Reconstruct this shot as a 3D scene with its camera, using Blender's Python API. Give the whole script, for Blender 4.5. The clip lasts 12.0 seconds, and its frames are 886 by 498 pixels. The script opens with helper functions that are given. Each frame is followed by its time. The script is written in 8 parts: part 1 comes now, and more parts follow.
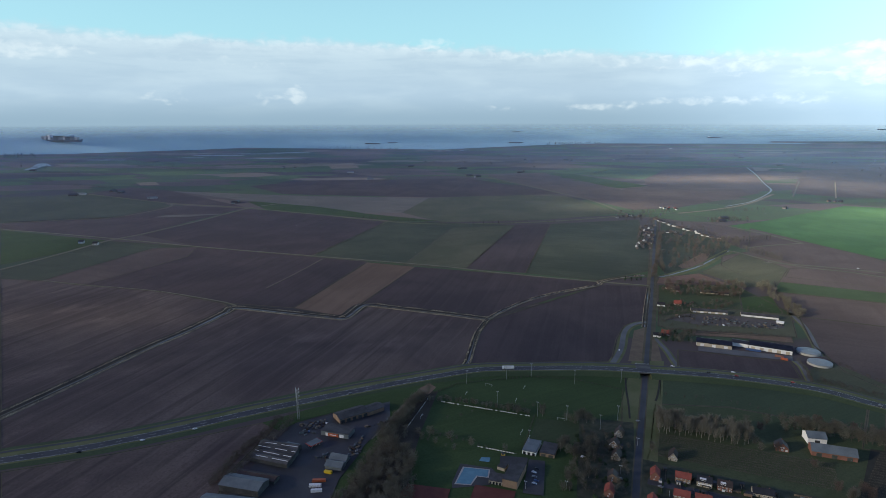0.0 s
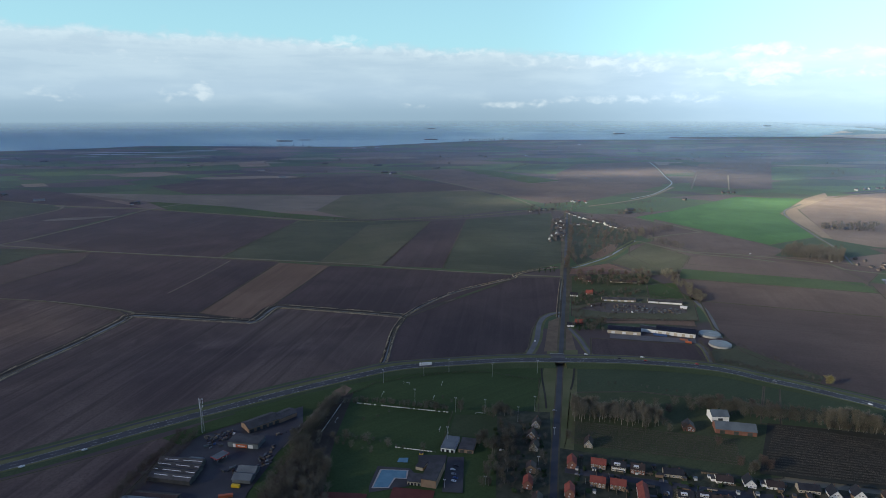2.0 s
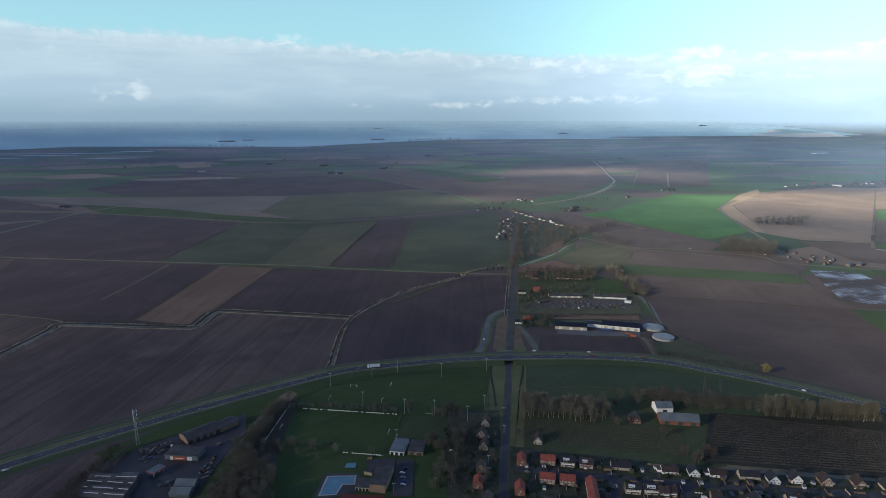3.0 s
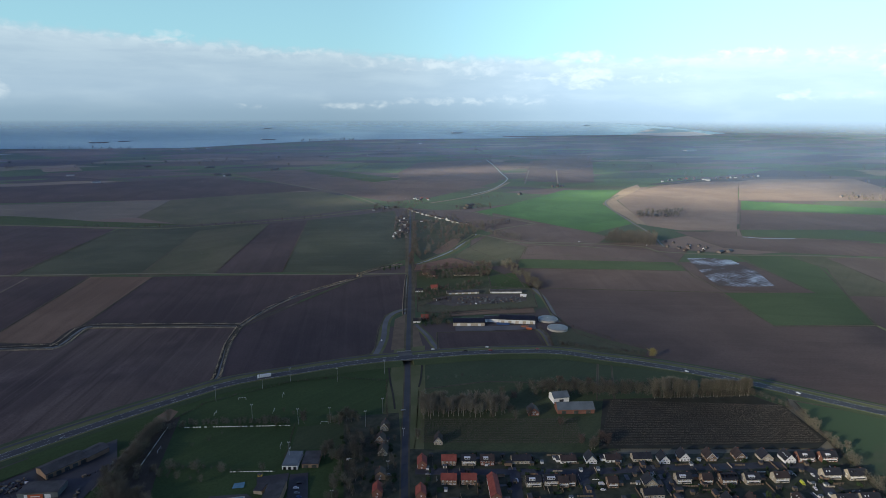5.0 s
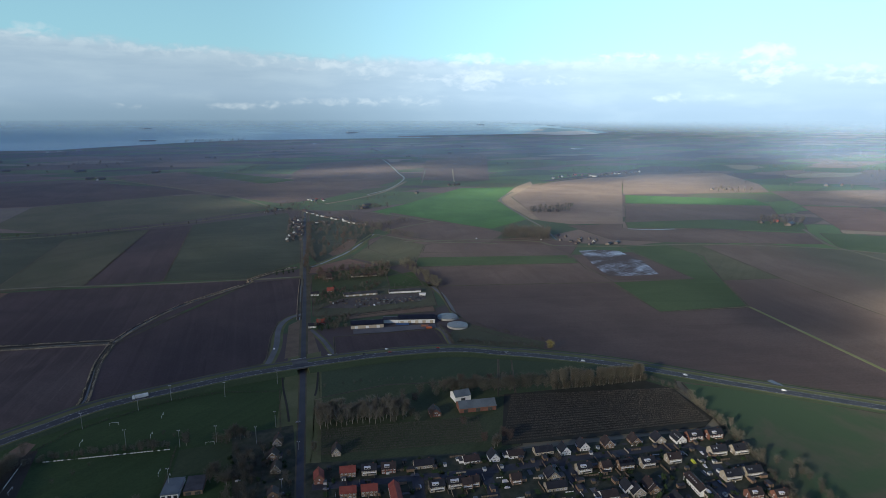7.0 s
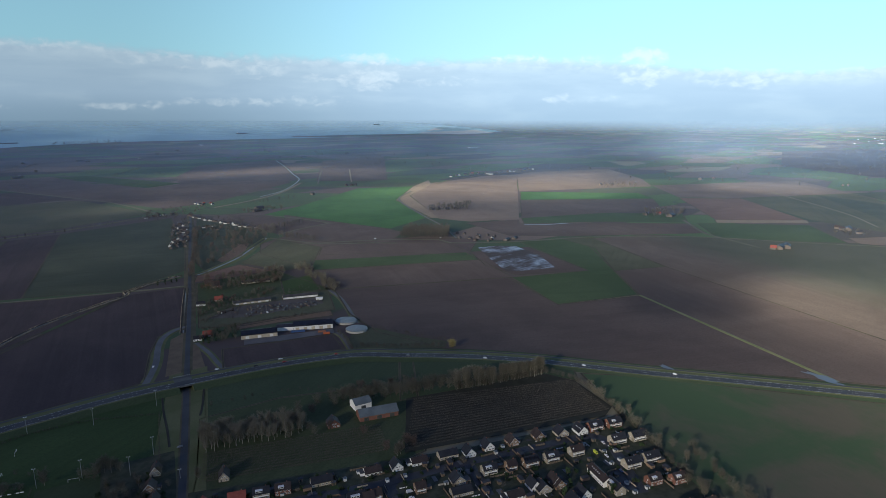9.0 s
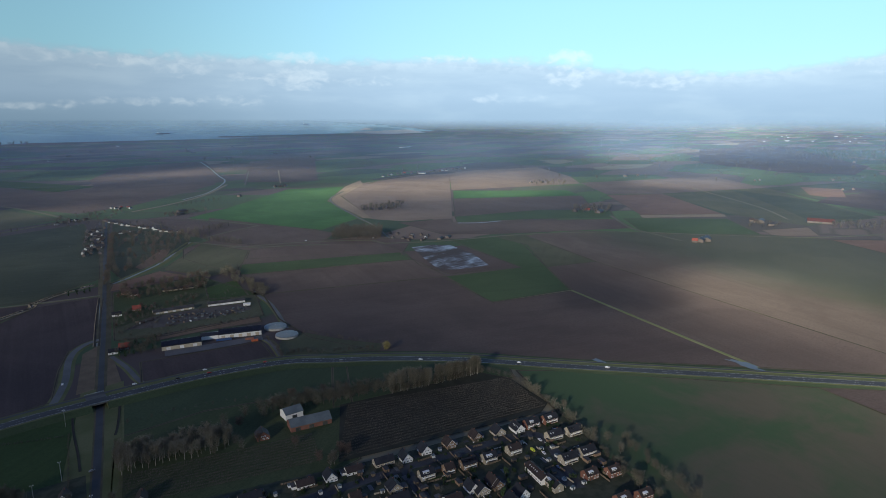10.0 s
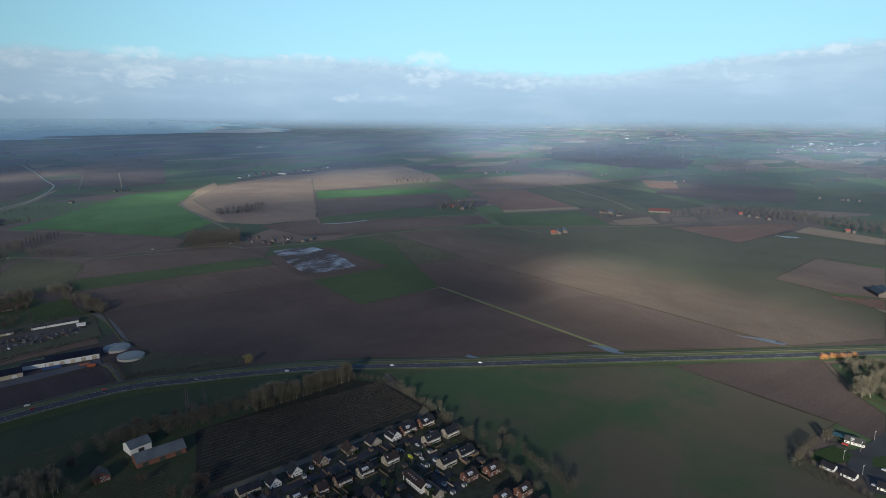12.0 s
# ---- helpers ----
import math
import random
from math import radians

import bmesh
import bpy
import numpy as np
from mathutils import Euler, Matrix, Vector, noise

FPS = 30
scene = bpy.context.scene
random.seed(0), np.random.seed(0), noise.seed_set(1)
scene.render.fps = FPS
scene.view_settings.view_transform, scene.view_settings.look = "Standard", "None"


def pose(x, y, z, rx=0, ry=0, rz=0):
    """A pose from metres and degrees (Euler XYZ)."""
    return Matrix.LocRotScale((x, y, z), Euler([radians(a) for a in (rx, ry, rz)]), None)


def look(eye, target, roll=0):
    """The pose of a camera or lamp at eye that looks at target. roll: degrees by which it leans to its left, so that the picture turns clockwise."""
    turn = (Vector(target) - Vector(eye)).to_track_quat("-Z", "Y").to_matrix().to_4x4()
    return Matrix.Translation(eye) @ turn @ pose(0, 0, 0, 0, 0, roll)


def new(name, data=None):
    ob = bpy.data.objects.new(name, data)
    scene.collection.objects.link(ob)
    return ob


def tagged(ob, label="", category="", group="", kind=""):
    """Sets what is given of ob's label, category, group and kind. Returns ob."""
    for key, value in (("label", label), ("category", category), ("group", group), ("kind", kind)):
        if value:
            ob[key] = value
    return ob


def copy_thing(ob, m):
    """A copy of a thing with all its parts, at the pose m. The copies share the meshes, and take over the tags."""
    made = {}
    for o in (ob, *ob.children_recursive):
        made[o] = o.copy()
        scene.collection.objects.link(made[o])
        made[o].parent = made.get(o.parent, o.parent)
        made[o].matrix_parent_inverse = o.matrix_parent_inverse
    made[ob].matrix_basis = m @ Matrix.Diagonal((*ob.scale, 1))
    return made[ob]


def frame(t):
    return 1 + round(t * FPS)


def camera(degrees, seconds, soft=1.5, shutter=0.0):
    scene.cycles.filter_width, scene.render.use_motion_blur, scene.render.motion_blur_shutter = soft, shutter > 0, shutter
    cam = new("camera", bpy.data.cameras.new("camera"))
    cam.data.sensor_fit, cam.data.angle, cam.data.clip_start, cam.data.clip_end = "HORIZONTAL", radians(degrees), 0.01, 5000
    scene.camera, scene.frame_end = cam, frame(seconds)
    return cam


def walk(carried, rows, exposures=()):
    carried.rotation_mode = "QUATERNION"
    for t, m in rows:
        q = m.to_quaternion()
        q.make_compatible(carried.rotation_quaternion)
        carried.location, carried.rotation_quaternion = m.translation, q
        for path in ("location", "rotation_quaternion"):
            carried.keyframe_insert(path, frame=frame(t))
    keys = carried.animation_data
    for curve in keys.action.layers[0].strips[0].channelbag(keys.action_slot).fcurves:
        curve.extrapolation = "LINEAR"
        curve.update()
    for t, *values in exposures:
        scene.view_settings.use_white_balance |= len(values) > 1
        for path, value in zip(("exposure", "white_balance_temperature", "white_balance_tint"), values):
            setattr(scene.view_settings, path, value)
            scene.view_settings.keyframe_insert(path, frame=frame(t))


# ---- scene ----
cam = camera(72.17, 12.0, soft=0.55)
# seconds, x, y, z in metres; yaw, pitch, roll in degrees
PATH = [
    (0.0, 0.05, -0.12, 299.90, 1.768, -12.193, -0.134),
    (0.5, 1.26, 3.60, 298.39, 0.745, -12.231, -0.118),
    (1.0, 2.78, 7.27, 296.84, -1.392, -12.282, -0.044),
    (1.5, 4.65, 11.04, 295.36, -3.694, -12.349, -0.117),
    (2.0, 6.59, 14.87, 293.80, -6.044, -12.419, -0.051),
    (2.5, 8.58, 18.86, 292.09, -8.460, -12.409, -0.002),
    (3.0, 10.74, 22.89, 290.39, -10.930, -12.401, 0.024),
    (5.0, 21.54, 39.19, 283.05, -20.615, -12.312, 0.128),
    (5.5, 24.80, 43.53, 281.24, -23.003, -12.291, 0.148),
    (6.0, 28.17, 47.89, 279.43, -25.422, -12.266, 0.164),
    (6.5, 31.75, 52.04, 277.68, -27.803, -12.248, 0.167),
    (7.0, 35.50, 56.18, 275.98, -30.195, -12.236, 0.140),
    (9.0, 53.59, 72.68, 269.20, -39.641, -12.170, 0.050),
    (9.5, 58.60, 76.43, 267.72, -42.704, -12.171, 0.029),
    (10.0, 63.92, 80.30, 266.29, -45.927, -12.180, -0.006),
    (10.5, 69.13, 83.99, 264.83, -49.157, -12.186, 0.012),
    (11.0, 74.18, 87.72, 263.47, -52.433, -12.180, 0.069),
    (11.5, 79.15, 91.49, 262.14, -55.718, -12.190, 0.111),
    (12.0, 83.73, 95.49, 260.90, -58.657, -12.203, 0.128),
]

walk(cam, [(t, pose(x, y, z, 90 + pitch, 0, yaw) @ pose(0, 0, 0, 0, 0, roll)) for t, x, y, z, yaw, pitch, roll in PATH], [(0.0, 2.30, 6200, 8), (6.0, 2.01, 6010, 8), (9.5, 1.66, 5810, 8), (12.0, 1.42, 5760, 7)])

# ---- sky and sun ----
SUN_AZ, SUN_EL = 251.0, 16.5  # clockwise from +y, the sun low behind the flight
SUN_WAY = Vector((math.sin(radians(SUN_AZ)) * math.cos(radians(SUN_EL)), math.cos(radians(SUN_AZ)) * math.cos(radians(SUN_EL)), math.sin(radians(SUN_EL))))
sun = new("sun", bpy.data.lights.new("sun", "SUN"))
sun.data.energy, sun.data.angle, sun.data.color = 5.0, radians(0.6), (1.0, 0.86, 0.64)
sun.matrix_world = look(SUN_WAY * 100, (0, 0, 0))


def mixer(nt, fac, a, b, kind="RGBA", blend="MIX"):
    n = nt.nodes.new("ShaderNodeMix")
    n.data_type, n.blend_type = kind, blend
    ia, ib, out = (6, 7, 2) if kind == "RGBA" else (2, 3, 0)
    for sock, v in ((n.inputs[0], fac), (n.inputs[ia], a), (n.inputs[ib], b)):
        if isinstance(v, bpy.types.NodeSocket):
            nt.links.new(v, sock)
        elif isinstance(v, tuple) and len(v) == 3:
            sock.default_value = (*v, 1)
        else:
            sock.default_value = v
    return n.outputs[out]


def maths(nt, op, a, b=0.0, clamp=False):
    n = nt.nodes.new("ShaderNodeMath")
    n.operation, n.use_clamp = op, clamp
    for sock, v in zip(n.inputs, (a, b)):
        if isinstance(v, bpy.types.NodeSocket):
            nt.links.new(v, sock)
        else:
            sock.default_value = v
    return n.outputs[0]


def ramp_of(nt, value, lo, hi, a=0.0, b=1.0):
    n = nt.nodes.new("ShaderNodeMapRange")
    n.interpolation_type = "SMOOTHSTEP"
    nt.links.new(value, n.inputs[0])
    for k, v in enumerate((lo, hi, a, b)):
        n.inputs[k + 1].default_value = v
    return n.outputs[0]


def noise_of(nt, vec, scale, detail=4.0, rough=0.55, warp=0.0):
    n = nt.nodes.new("ShaderNodeTexNoise")
    n.inputs["Scale"].default_value, n.inputs["Detail"].default_value = scale, detail
    n.inputs["Roughness"].default_value, n.inputs["Distortion"].default_value = rough, warp
    if vec is not None:
        nt.links.new(vec, n.inputs["Vector"])
    return n.outputs[0]


def mapped(nt, vec, scale=(1, 1, 1), turn=(0, 0, 0), shift=(0, 0, 0)):
    n = nt.nodes.new("ShaderNodeMapping")
    n.inputs["Scale"].default_value, n.inputs["Rotation"].default_value, n.inputs["Location"].default_value = scale, turn, shift
    nt.links.new(vec, n.inputs["Vector"])
    return n.outputs[0]


def stops_of(nt, value, lo, hi, stops):
    """A smooth curve through (place, height) stops; heights are kept within 0 to 1."""
    n = nt.nodes.new("ShaderNodeValToRGB")
    n.color_ramp.interpolation = "B_SPLINE"
    while len(n.color_ramp.elements) < len(stops):
        n.color_ramp.elements.new(0.5)
    for e, (at, v) in zip(n.color_ramp.elements, stops):
        e.position, e.color = (at - lo) / (hi - lo), (v, v, v, 1)
    flat = nt.nodes.new("ShaderNodeMapRange")
    nt.links.new(value, flat.inputs[0])
    flat.inputs[1].default_value, flat.inputs[2].default_value = lo, hi
    nt.links.new(flat.outputs[0], n.inputs[0])
    return n.outputs[0]


# bright cumulus heads: bearing in degrees, height as a sine, reach in bearing and height, strength
HEADS = [
    (-14.9, 0.034, 1.1, 0.014, 0.95), (-17.6, 0.031, 1.5, 0.010, 0.6), (-25.5, 0.031, 2.8, 0.010, 0.55), (-3.1, 0.111, 2.2, 0.010, 0.9), (-35.4, 0.089, 4.5, 0.012, 0.9),
    (19.0, 0.078, 3.4, 0.013, 0.7), (23.4, 0.070, 2.6, 0.012, 0.75), (28.4, 0.060, 2.0, 0.008, 0.7), (33.0, 0.090, 3.0, 0.010, 1.0), (33.0, 0.059, 3.0, 0.017, 1.0),
    (21.5, 0.023, 7.5, 0.007, 0.7), (27.5, 0.026, 5.0, 0.008, 0.6), (12.3, 0.015, 3.5, 0.006, 0.7), (3.0, 0.014, 3.0, 0.005, 0.5), (47.5, 0.092, 4.5, 0.006, 0.6), (57.4, 0.090, 2.0, 0.017, 0.95), (57.1, 0.060, 2.2, 0.015, 0.85),
    (64.8, 0.051, 3.6, 0.011, 0.7), (50.7, 0.028, 2.8, 0.009, 0.6), (54.0, 0.029, 2.0, 0.006, 0.5), (40.0, 0.055, 3.5, 0.012, 0.5), (83.5, 0.062, 4.0, 0.014, 0.55), (90.5, 0.091, 5.0, 0.010, 0.55), (-22.0, 0.080, 6.0, 0.010, 0.35), (7.0, 0.096, 5.0, 0.010, 0.45), (14.0, 0.078, 4.0, 0.010, 0.4),
]


def make_world():
    w = bpy.data.worlds.new("world")
    scene.world = w
    w.use_nodes = True
    nt = w.node_tree
    nt.nodes.clear()
    coord = nt.nodes.new("ShaderNodeTexCoord").outputs["Generated"]
    parts = nt.nodes.new("ShaderNodeSeparateXYZ")
    nt.links.new(coord, parts.inputs[0])
    z = parts.outputs[2]
    bearing = maths(nt, "MULTIPLY", maths(nt, "ARCTAN2", parts.outputs[0], parts.outputs[1]), 180 / math.pi)
    sky = nt.nodes.new("ShaderNodeTexSky")
    sky.sky_type, sky.sun_disc = "NISHITA", False
    sky.sun_elevation, sky.sun_rotation = radians(SUN_EL), radians(SUN_AZ)
    sky.air_density, sky.dust_density, sky.ozone_density = 1.0, 0.6, 2.0
    clear = mixer(nt, 1.0, sky.outputs[0], (0.16, 0.16, 0.16), blend="MULTIPLY")
    # a long bank of cloud along the horizon, its top uneven, cumulus heads standing in it
    flat = nt.nodes.new("ShaderNodeCombineXYZ")
    nt.links.new(maths(nt, "MULTIPLY", bearing, math.pi / 180), flat.inputs[0])
    nt.links.new(maths(nt, "MULTIPLY", z, 1.7), flat.inputs[1])
    wide = noise_of(nt, mapped(nt, flat.outputs[0], (1, 2.2, 1)), 7.0, 4, 0.5)
    lumps = noise_of(nt, flat.outputs[0], 48.0, 4, 0.52, 0.3)
    veil = noise_of(nt, mapped(nt, flat.outputs[0], (1, 4.5, 1), shift=(2.0, 0.7, 0.0)), 9.0, 6, 0.58, 0.2)
    top = stops_of(nt, bearing, -60, 120, [(-60, 0.118), (-30, 0.121), (-8, 0.117), (6, 0.104), (28, 0.088), (50, 0.095), (60, 0.080), (72, 0.055), (82, 0.090), (95, 0.112), (120, 0.12)])
    top = maths(nt, "ADD", top, maths(nt, "ADD", maths(nt, "MULTIPLY", maths(nt, "SUBTRACT", lumps, 0.5), 0.020), maths(nt, "MULTIPLY", maths(nt, "SUBTRACT", wide, 0.5), 0.022)))
    under = maths(nt, "SUBTRACT", top, z)
    bank = ramp_of(nt, under, -0.004, 0.012)
    rim = maths(nt, "MULTIPLY", ramp_of(nt, under, 0.0, 0.007), ramp_of(nt, under, 0.008, 0.030, 1.0, 0.0))
    blob = None
    for az, el, ra, rz, amount in HEADS:
        u = maths(nt, "DIVIDE", maths(nt, "SUBTRACT", bearing, az), ra)
        v = maths(nt, "DIVIDE", maths(nt, "SUBTRACT", z, el), rz)
        far = maths(nt, "ADD", maths(nt, "MULTIPLY", u, u), maths(nt, "MULTIPLY", v, v))
        one = maths(nt, "MULTIPLY", maths(nt, "SUBTRACT", 1.0, maths(nt, "MULTIPLY", far, 0.6)), amount)
        blob = one if blob is None else maths(nt, "MAXIMUM", blob, one)
    heads = ramp_of(nt, maths(nt, "ADD", blob, maths(nt, "MULTIPLY", maths(nt, "SUBTRACT", lumps, 0.5), 2.2)), 0.30, 1.25)
    tone = mixer(nt, ramp_of(nt, z, 0.015, 0.12), (0.46, 0.595, 0.70), (0.58, 0.715, 0.785))
    tone = mixer(nt, ramp_of(nt, veil, 0.40, 0.66, 0.0, 0.45), tone, (0.44, 0.575, 0.68))
    tone = mixer(nt, ramp_of(nt, wide, 0.45, 0.70, 0.0, 0.40), tone, (0.63, 0.76, 0.82))
    tone = mixer(nt, maths(nt, "MULTIPLY", rim, ramp_of(nt, lumps, 0.40, 0.65, 0.1, 0.55)), tone, (0.74, 0.86, 0.89))
    facing = maths(nt, "ADD", maths(nt, "MULTIPLY", parts.outputs[0], 0.94), maths(nt, "MULTIPLY", parts.outputs[1], 0.34))
    low = maths(nt, "MULTIPLY", ramp_of(nt, z, -0.006, 0.040, 0.92, 0.0), ramp_of(nt, facing, 0.5, 1.0, 1.0, 0.45))
    tone = mixer(nt, low, tone, (0.31, 0.435, 0.53))
    upper = mixer(nt, ramp_of(nt, z, 0.08, 0.5, 0.75, 0.0), clear, (0.44, 0.79, 0.87))
    colour = mixer(nt, bank, upper, tone)
    colour = mixer(nt, maths(nt, "MULTIPLY", heads, 0.52), colour, (0.86, 0.93, 0.93))
    # the clouds opposite the low sun stand in full light
    glow = ramp_of(nt, facing, 0.5, 1.0, 0.82, 1.44)
    lit = nt.nodes.new("ShaderNodeVectorMath")
    lit.operation = "SCALE"
    nt.links.new(colour, lit.inputs[0])
    nt.links.new(glow, lit.inputs["Scale"])
    colour = lit.outputs[0]
    back = nt.nodes.new("ShaderNodeBackground")
    back.inputs[1].default_value = 0.26
    nt.links.new(colour, back.inputs[0])
    out = nt.nodes.new("ShaderNodeOutputWorld")
    nt.links.new(back.outputs[0], out.inputs[0])


make_world()

# ---- materials ----
def material(name, rough=0.9, metal=0.0):
    m = bpy.data.materials.new(name)
    m.use_nodes = True
    nt = m.node_tree
    b = nt.nodes["Principled BSDF"]
    b.inputs["Roughness"].default_value, b.inputs["Metallic"].default_value = rough, metal
    b.inputs["Specular IOR Level"].default_value = 0.3
    pos = nt.nodes.new("ShaderNodeNewGeometry").outputs["Position"]
    return m, nt, b, pos


def bumped(nt, b, height, strength, far):
    n = nt.nodes.new("ShaderNodeBump")
    n.inputs["Strength"].default_value, n.inputs["Distance"].default_value = strength, far
    nt.links.new(height, n.inputs["Height"])
    nt.links.new(n.outputs[0], b.inputs["Normal"])


def soil(name, a, c, heading=0.0, rows=0.5, wet=0.0, sown=None):
    """Worked land: broad moisture stains, tramlines along the heading (degrees), clods; where sown, young crop beyond a line on the plan."""
    m, nt, b, pos = material(name, 0.95)
    turned = mapped(nt, pos, turn=(0, 0, radians(-heading)))
    along = mapped(nt, turned, (0.03, 1, 1))
    stains = noise_of(nt, pos, 0.006, 5, 0.6, 0.6)
    streak = noise_of(nt, along, 0.07, 3, 0.6)
    fine = noise_of(nt, along, 0.45, 3, 0.7)
    clods = noise_of(nt, pos, 0.40, 6, 0.82)
    tram = nt.nodes.new("ShaderNodeTexWave")
    tram.inputs["Scale"].default_value, tram.inputs["Distortion"].default_value, tram.inputs["Detail"].default_value = 0.011, 0.6, 1.0
    tram.bands_direction = "Y"
    nt.links.new(turned, tram.inputs["Vector"])
    broad = noise_of(nt, mapped(nt, turned, (0.5, 1, 1)), 0.016, 6, 0.62, 0.5)
    col = mixer(nt, ramp_of(nt, stains, 0.36, 0.66), a, c)
    dark = tuple(v * 0.66 for v in a)
    pale = tuple(min(1, v * 1.45) for v in c)
    col = mixer(nt, maths(nt, "MULTIPLY", ramp_of(nt, broad, 0.50, 0.74), rows * 0.8), col, pale)
    col = mixer(nt, maths(nt, "MULTIPLY", ramp_of(nt, streak, 0.45, 0.72), rows * 0.8), col, dark)
    col = mixer(nt, maths(nt, "MULTIPLY", ramp_of(nt, fine, 0.5, 0.8), rows * 0.55), col, pale)
    col = mixer(nt, ramp_of(nt, clods, 0.42, 0.66, 0.0, 0.62), col, dark)
    col = mixer(nt, maths(nt, "MULTIPLY", ramp_of(nt, tram.outputs[1], 0.93, 0.99), rows * 0.16), col, pale)
    if sown:
        start, way, near, full, young, thick = sown
        beyond = nt.nodes.new("ShaderNodeVectorMath")
        beyond.operation = "DOT_PRODUCT"
        beyond.inputs[1].default_value = (way[0], way[1], 0)
        nt.links.new(pos, beyond.inputs[0])
        grown = maths(nt, "SUBTRACT", beyond.outputs["Value"], start[0] * way[0] + start[1] * way[1])
        grown = maths(nt, "ADD", grown, maths(nt, "MULTIPLY", maths(nt, "SUBTRACT", broad, 0.5), 170.0))
        crop = mixer(nt, ramp_of(nt, stains, 0.36, 0.66), young, thick)
        crop = mixer(nt, ramp_of(nt, clods, 0.42, 0.66, 0.0, 0.4), crop, tuple(v * 0.7 for v in young))
        col = mixer(nt, ramp_of(nt, grown, near, full), col, crop)
    nt.links.new(col, b.inputs["Base Color"])
    if wet:
        nt.links.new(ramp_of(nt, stains, 0.3, 0.7, 0.95 - wet, 0.95), b.inputs["Roughness"])
    bumped(nt, b, clods, 0.4, 0.3)
    return m


def plain(name, a, c, scale=0.3, rough=0.9, metal=0.0, bump=0.0):
    m, nt, b, pos = material(name, rough, metal)
    big, small = noise_of(nt, pos, scale * 0.15, 4), noise_of(nt, pos, scale * 3, 4, 0.65)
    col = mixer(nt, ramp_of(nt, big, 0.35, 0.65), a, c)
    col = mixer(nt, maths(nt, "MULTIPLY", ramp_of(nt, small, 0.45, 0.8), 0.4), col, tuple(v * 0.6 for v in a))
    nt.links.new(col, b.inputs["Base Color"])
    if bump:
        bumped(nt, b, small, bump, 0.05)
    return m


SOIL_DARK = soil("soil_dark", (0.052, 0.039, 0.043), (0.080, 0.059, 0.060), 77, 0.5)
SOIL_BROWN = soil("soil_brown", (0.120, 0.092, 0.080), (0.162, 0.125, 0.107), -111, 0.24)
SOIL_MID = soil("soil_mid", (0.094, 0.071, 0.063), (0.130, 0.099, 0.085), -111, 0.24)
SOIL_NEAR = soil("soil_near", (0.070, 0.052, 0.052), (0.122, 0.094, 0.082), 73, 0.95)
SOIL_TAN = soil("soil_tan", (0.168, 0.127, 0.101), (0.218, 0.168, 0.134), -24, 0.3)
SOIL_RED = soil("soil_red", (0.135, 0.085, 0.068), (0.170, 0.108, 0.085), -20)
STUBBLE = soil("stubble", (0.115, 0.108, 0.095), (0.150, 0.138, 0.118), -18)
STRAW = soil("straw", (0.135, 0.092, 0.066), (0.175, 0.122, 0.088), 77)
SOIL_EAST = soil("soil_east", (0.080, 0.060, 0.056), (0.114, 0.086, 0.076), -24, 0.28)
SAND = soil("sand", (0.22, 0.172, 0.122), (0.27, 0.212, 0.152), 20, 0.3)
GRASS_DARK = soil("grass_dark", (0.044, 0.066, 0.032), (0.060, 0.084, 0.042), 30, 0.3)
GRASS_FAR = soil("grass_far", (0.046, 0.058, 0.038), (0.070, 0.082, 0.052), -18, 0.4)
GRASS = soil("grass", (0.034, 0.062, 0.017), (0.050, 0.082, 0.026), 30, 0.4)
GRASS_BRIGHT = soil("grass_bright", (0.046, 0.122, 0.032), (0.068, 0.164, 0.046), -74, 0.3)
GRASS_MEADOW = soil("grass_meadow", (0.050, 0.082, 0.034), (0.068, 0.102, 0.046), -30, 0.25)
GRASS_ROUGH = soil("grass_rough", (0.044, 0.064, 0.026), (0.066, 0.080, 0.038), 30, 0.4)
GRASS_DULL = soil("grass_dull", (0.070, 0.078, 0.046), (0.100, 0.100, 0.062), 30, 0.3)


def thin_crop(name, middle):
    """Winter crop, well grown round one corner and thin over bare soil elsewhere."""
    m, nt, b, pos = material(name, 0.95)
    away = nt.nodes.new("ShaderNodeVectorMath")
    away.operation = "DISTANCE"
    away.inputs[1].default_value = middle
    nt.links.new(pos, away.inputs[0])
    stains = noise_of(nt, pos, 0.007, 5, 0.6, 0.8)
    fine = noise_of(nt, mapped(nt, mapped(nt, pos, turn=(0, 0, radians(111))), (0.1, 1, 1)), 0.5, 4, 0.75)
    bare = maths(nt, "ADD", maths(nt, "DIVIDE", away.outputs["Value"], 420.0), maths(nt, "MULTIPLY", stains, 1.5))
    patch = noise_of(nt, pos, 0.013, 5, 0.6, 0.5)
    bare = maths(nt, "ADD", bare, maths(nt, "MULTIPLY", maths(nt, "SUBTRACT", patch, 0.5), 2.6))
    col = mixer(nt, ramp_of(nt, bare, 0.75, 1.70), (0.050, 0.086, 0.040), (0.098, 0.088, 0.062))
    col = mixer(nt, ramp_of(nt, fine, 0.4, 0.8, 0, 0.18), col, (0.035, 0.05, 0.032))
    nt.links.new(col, b.inputs["Base Color"])
    bumped(nt, b, fine, 0.4, 0.3)
    return m


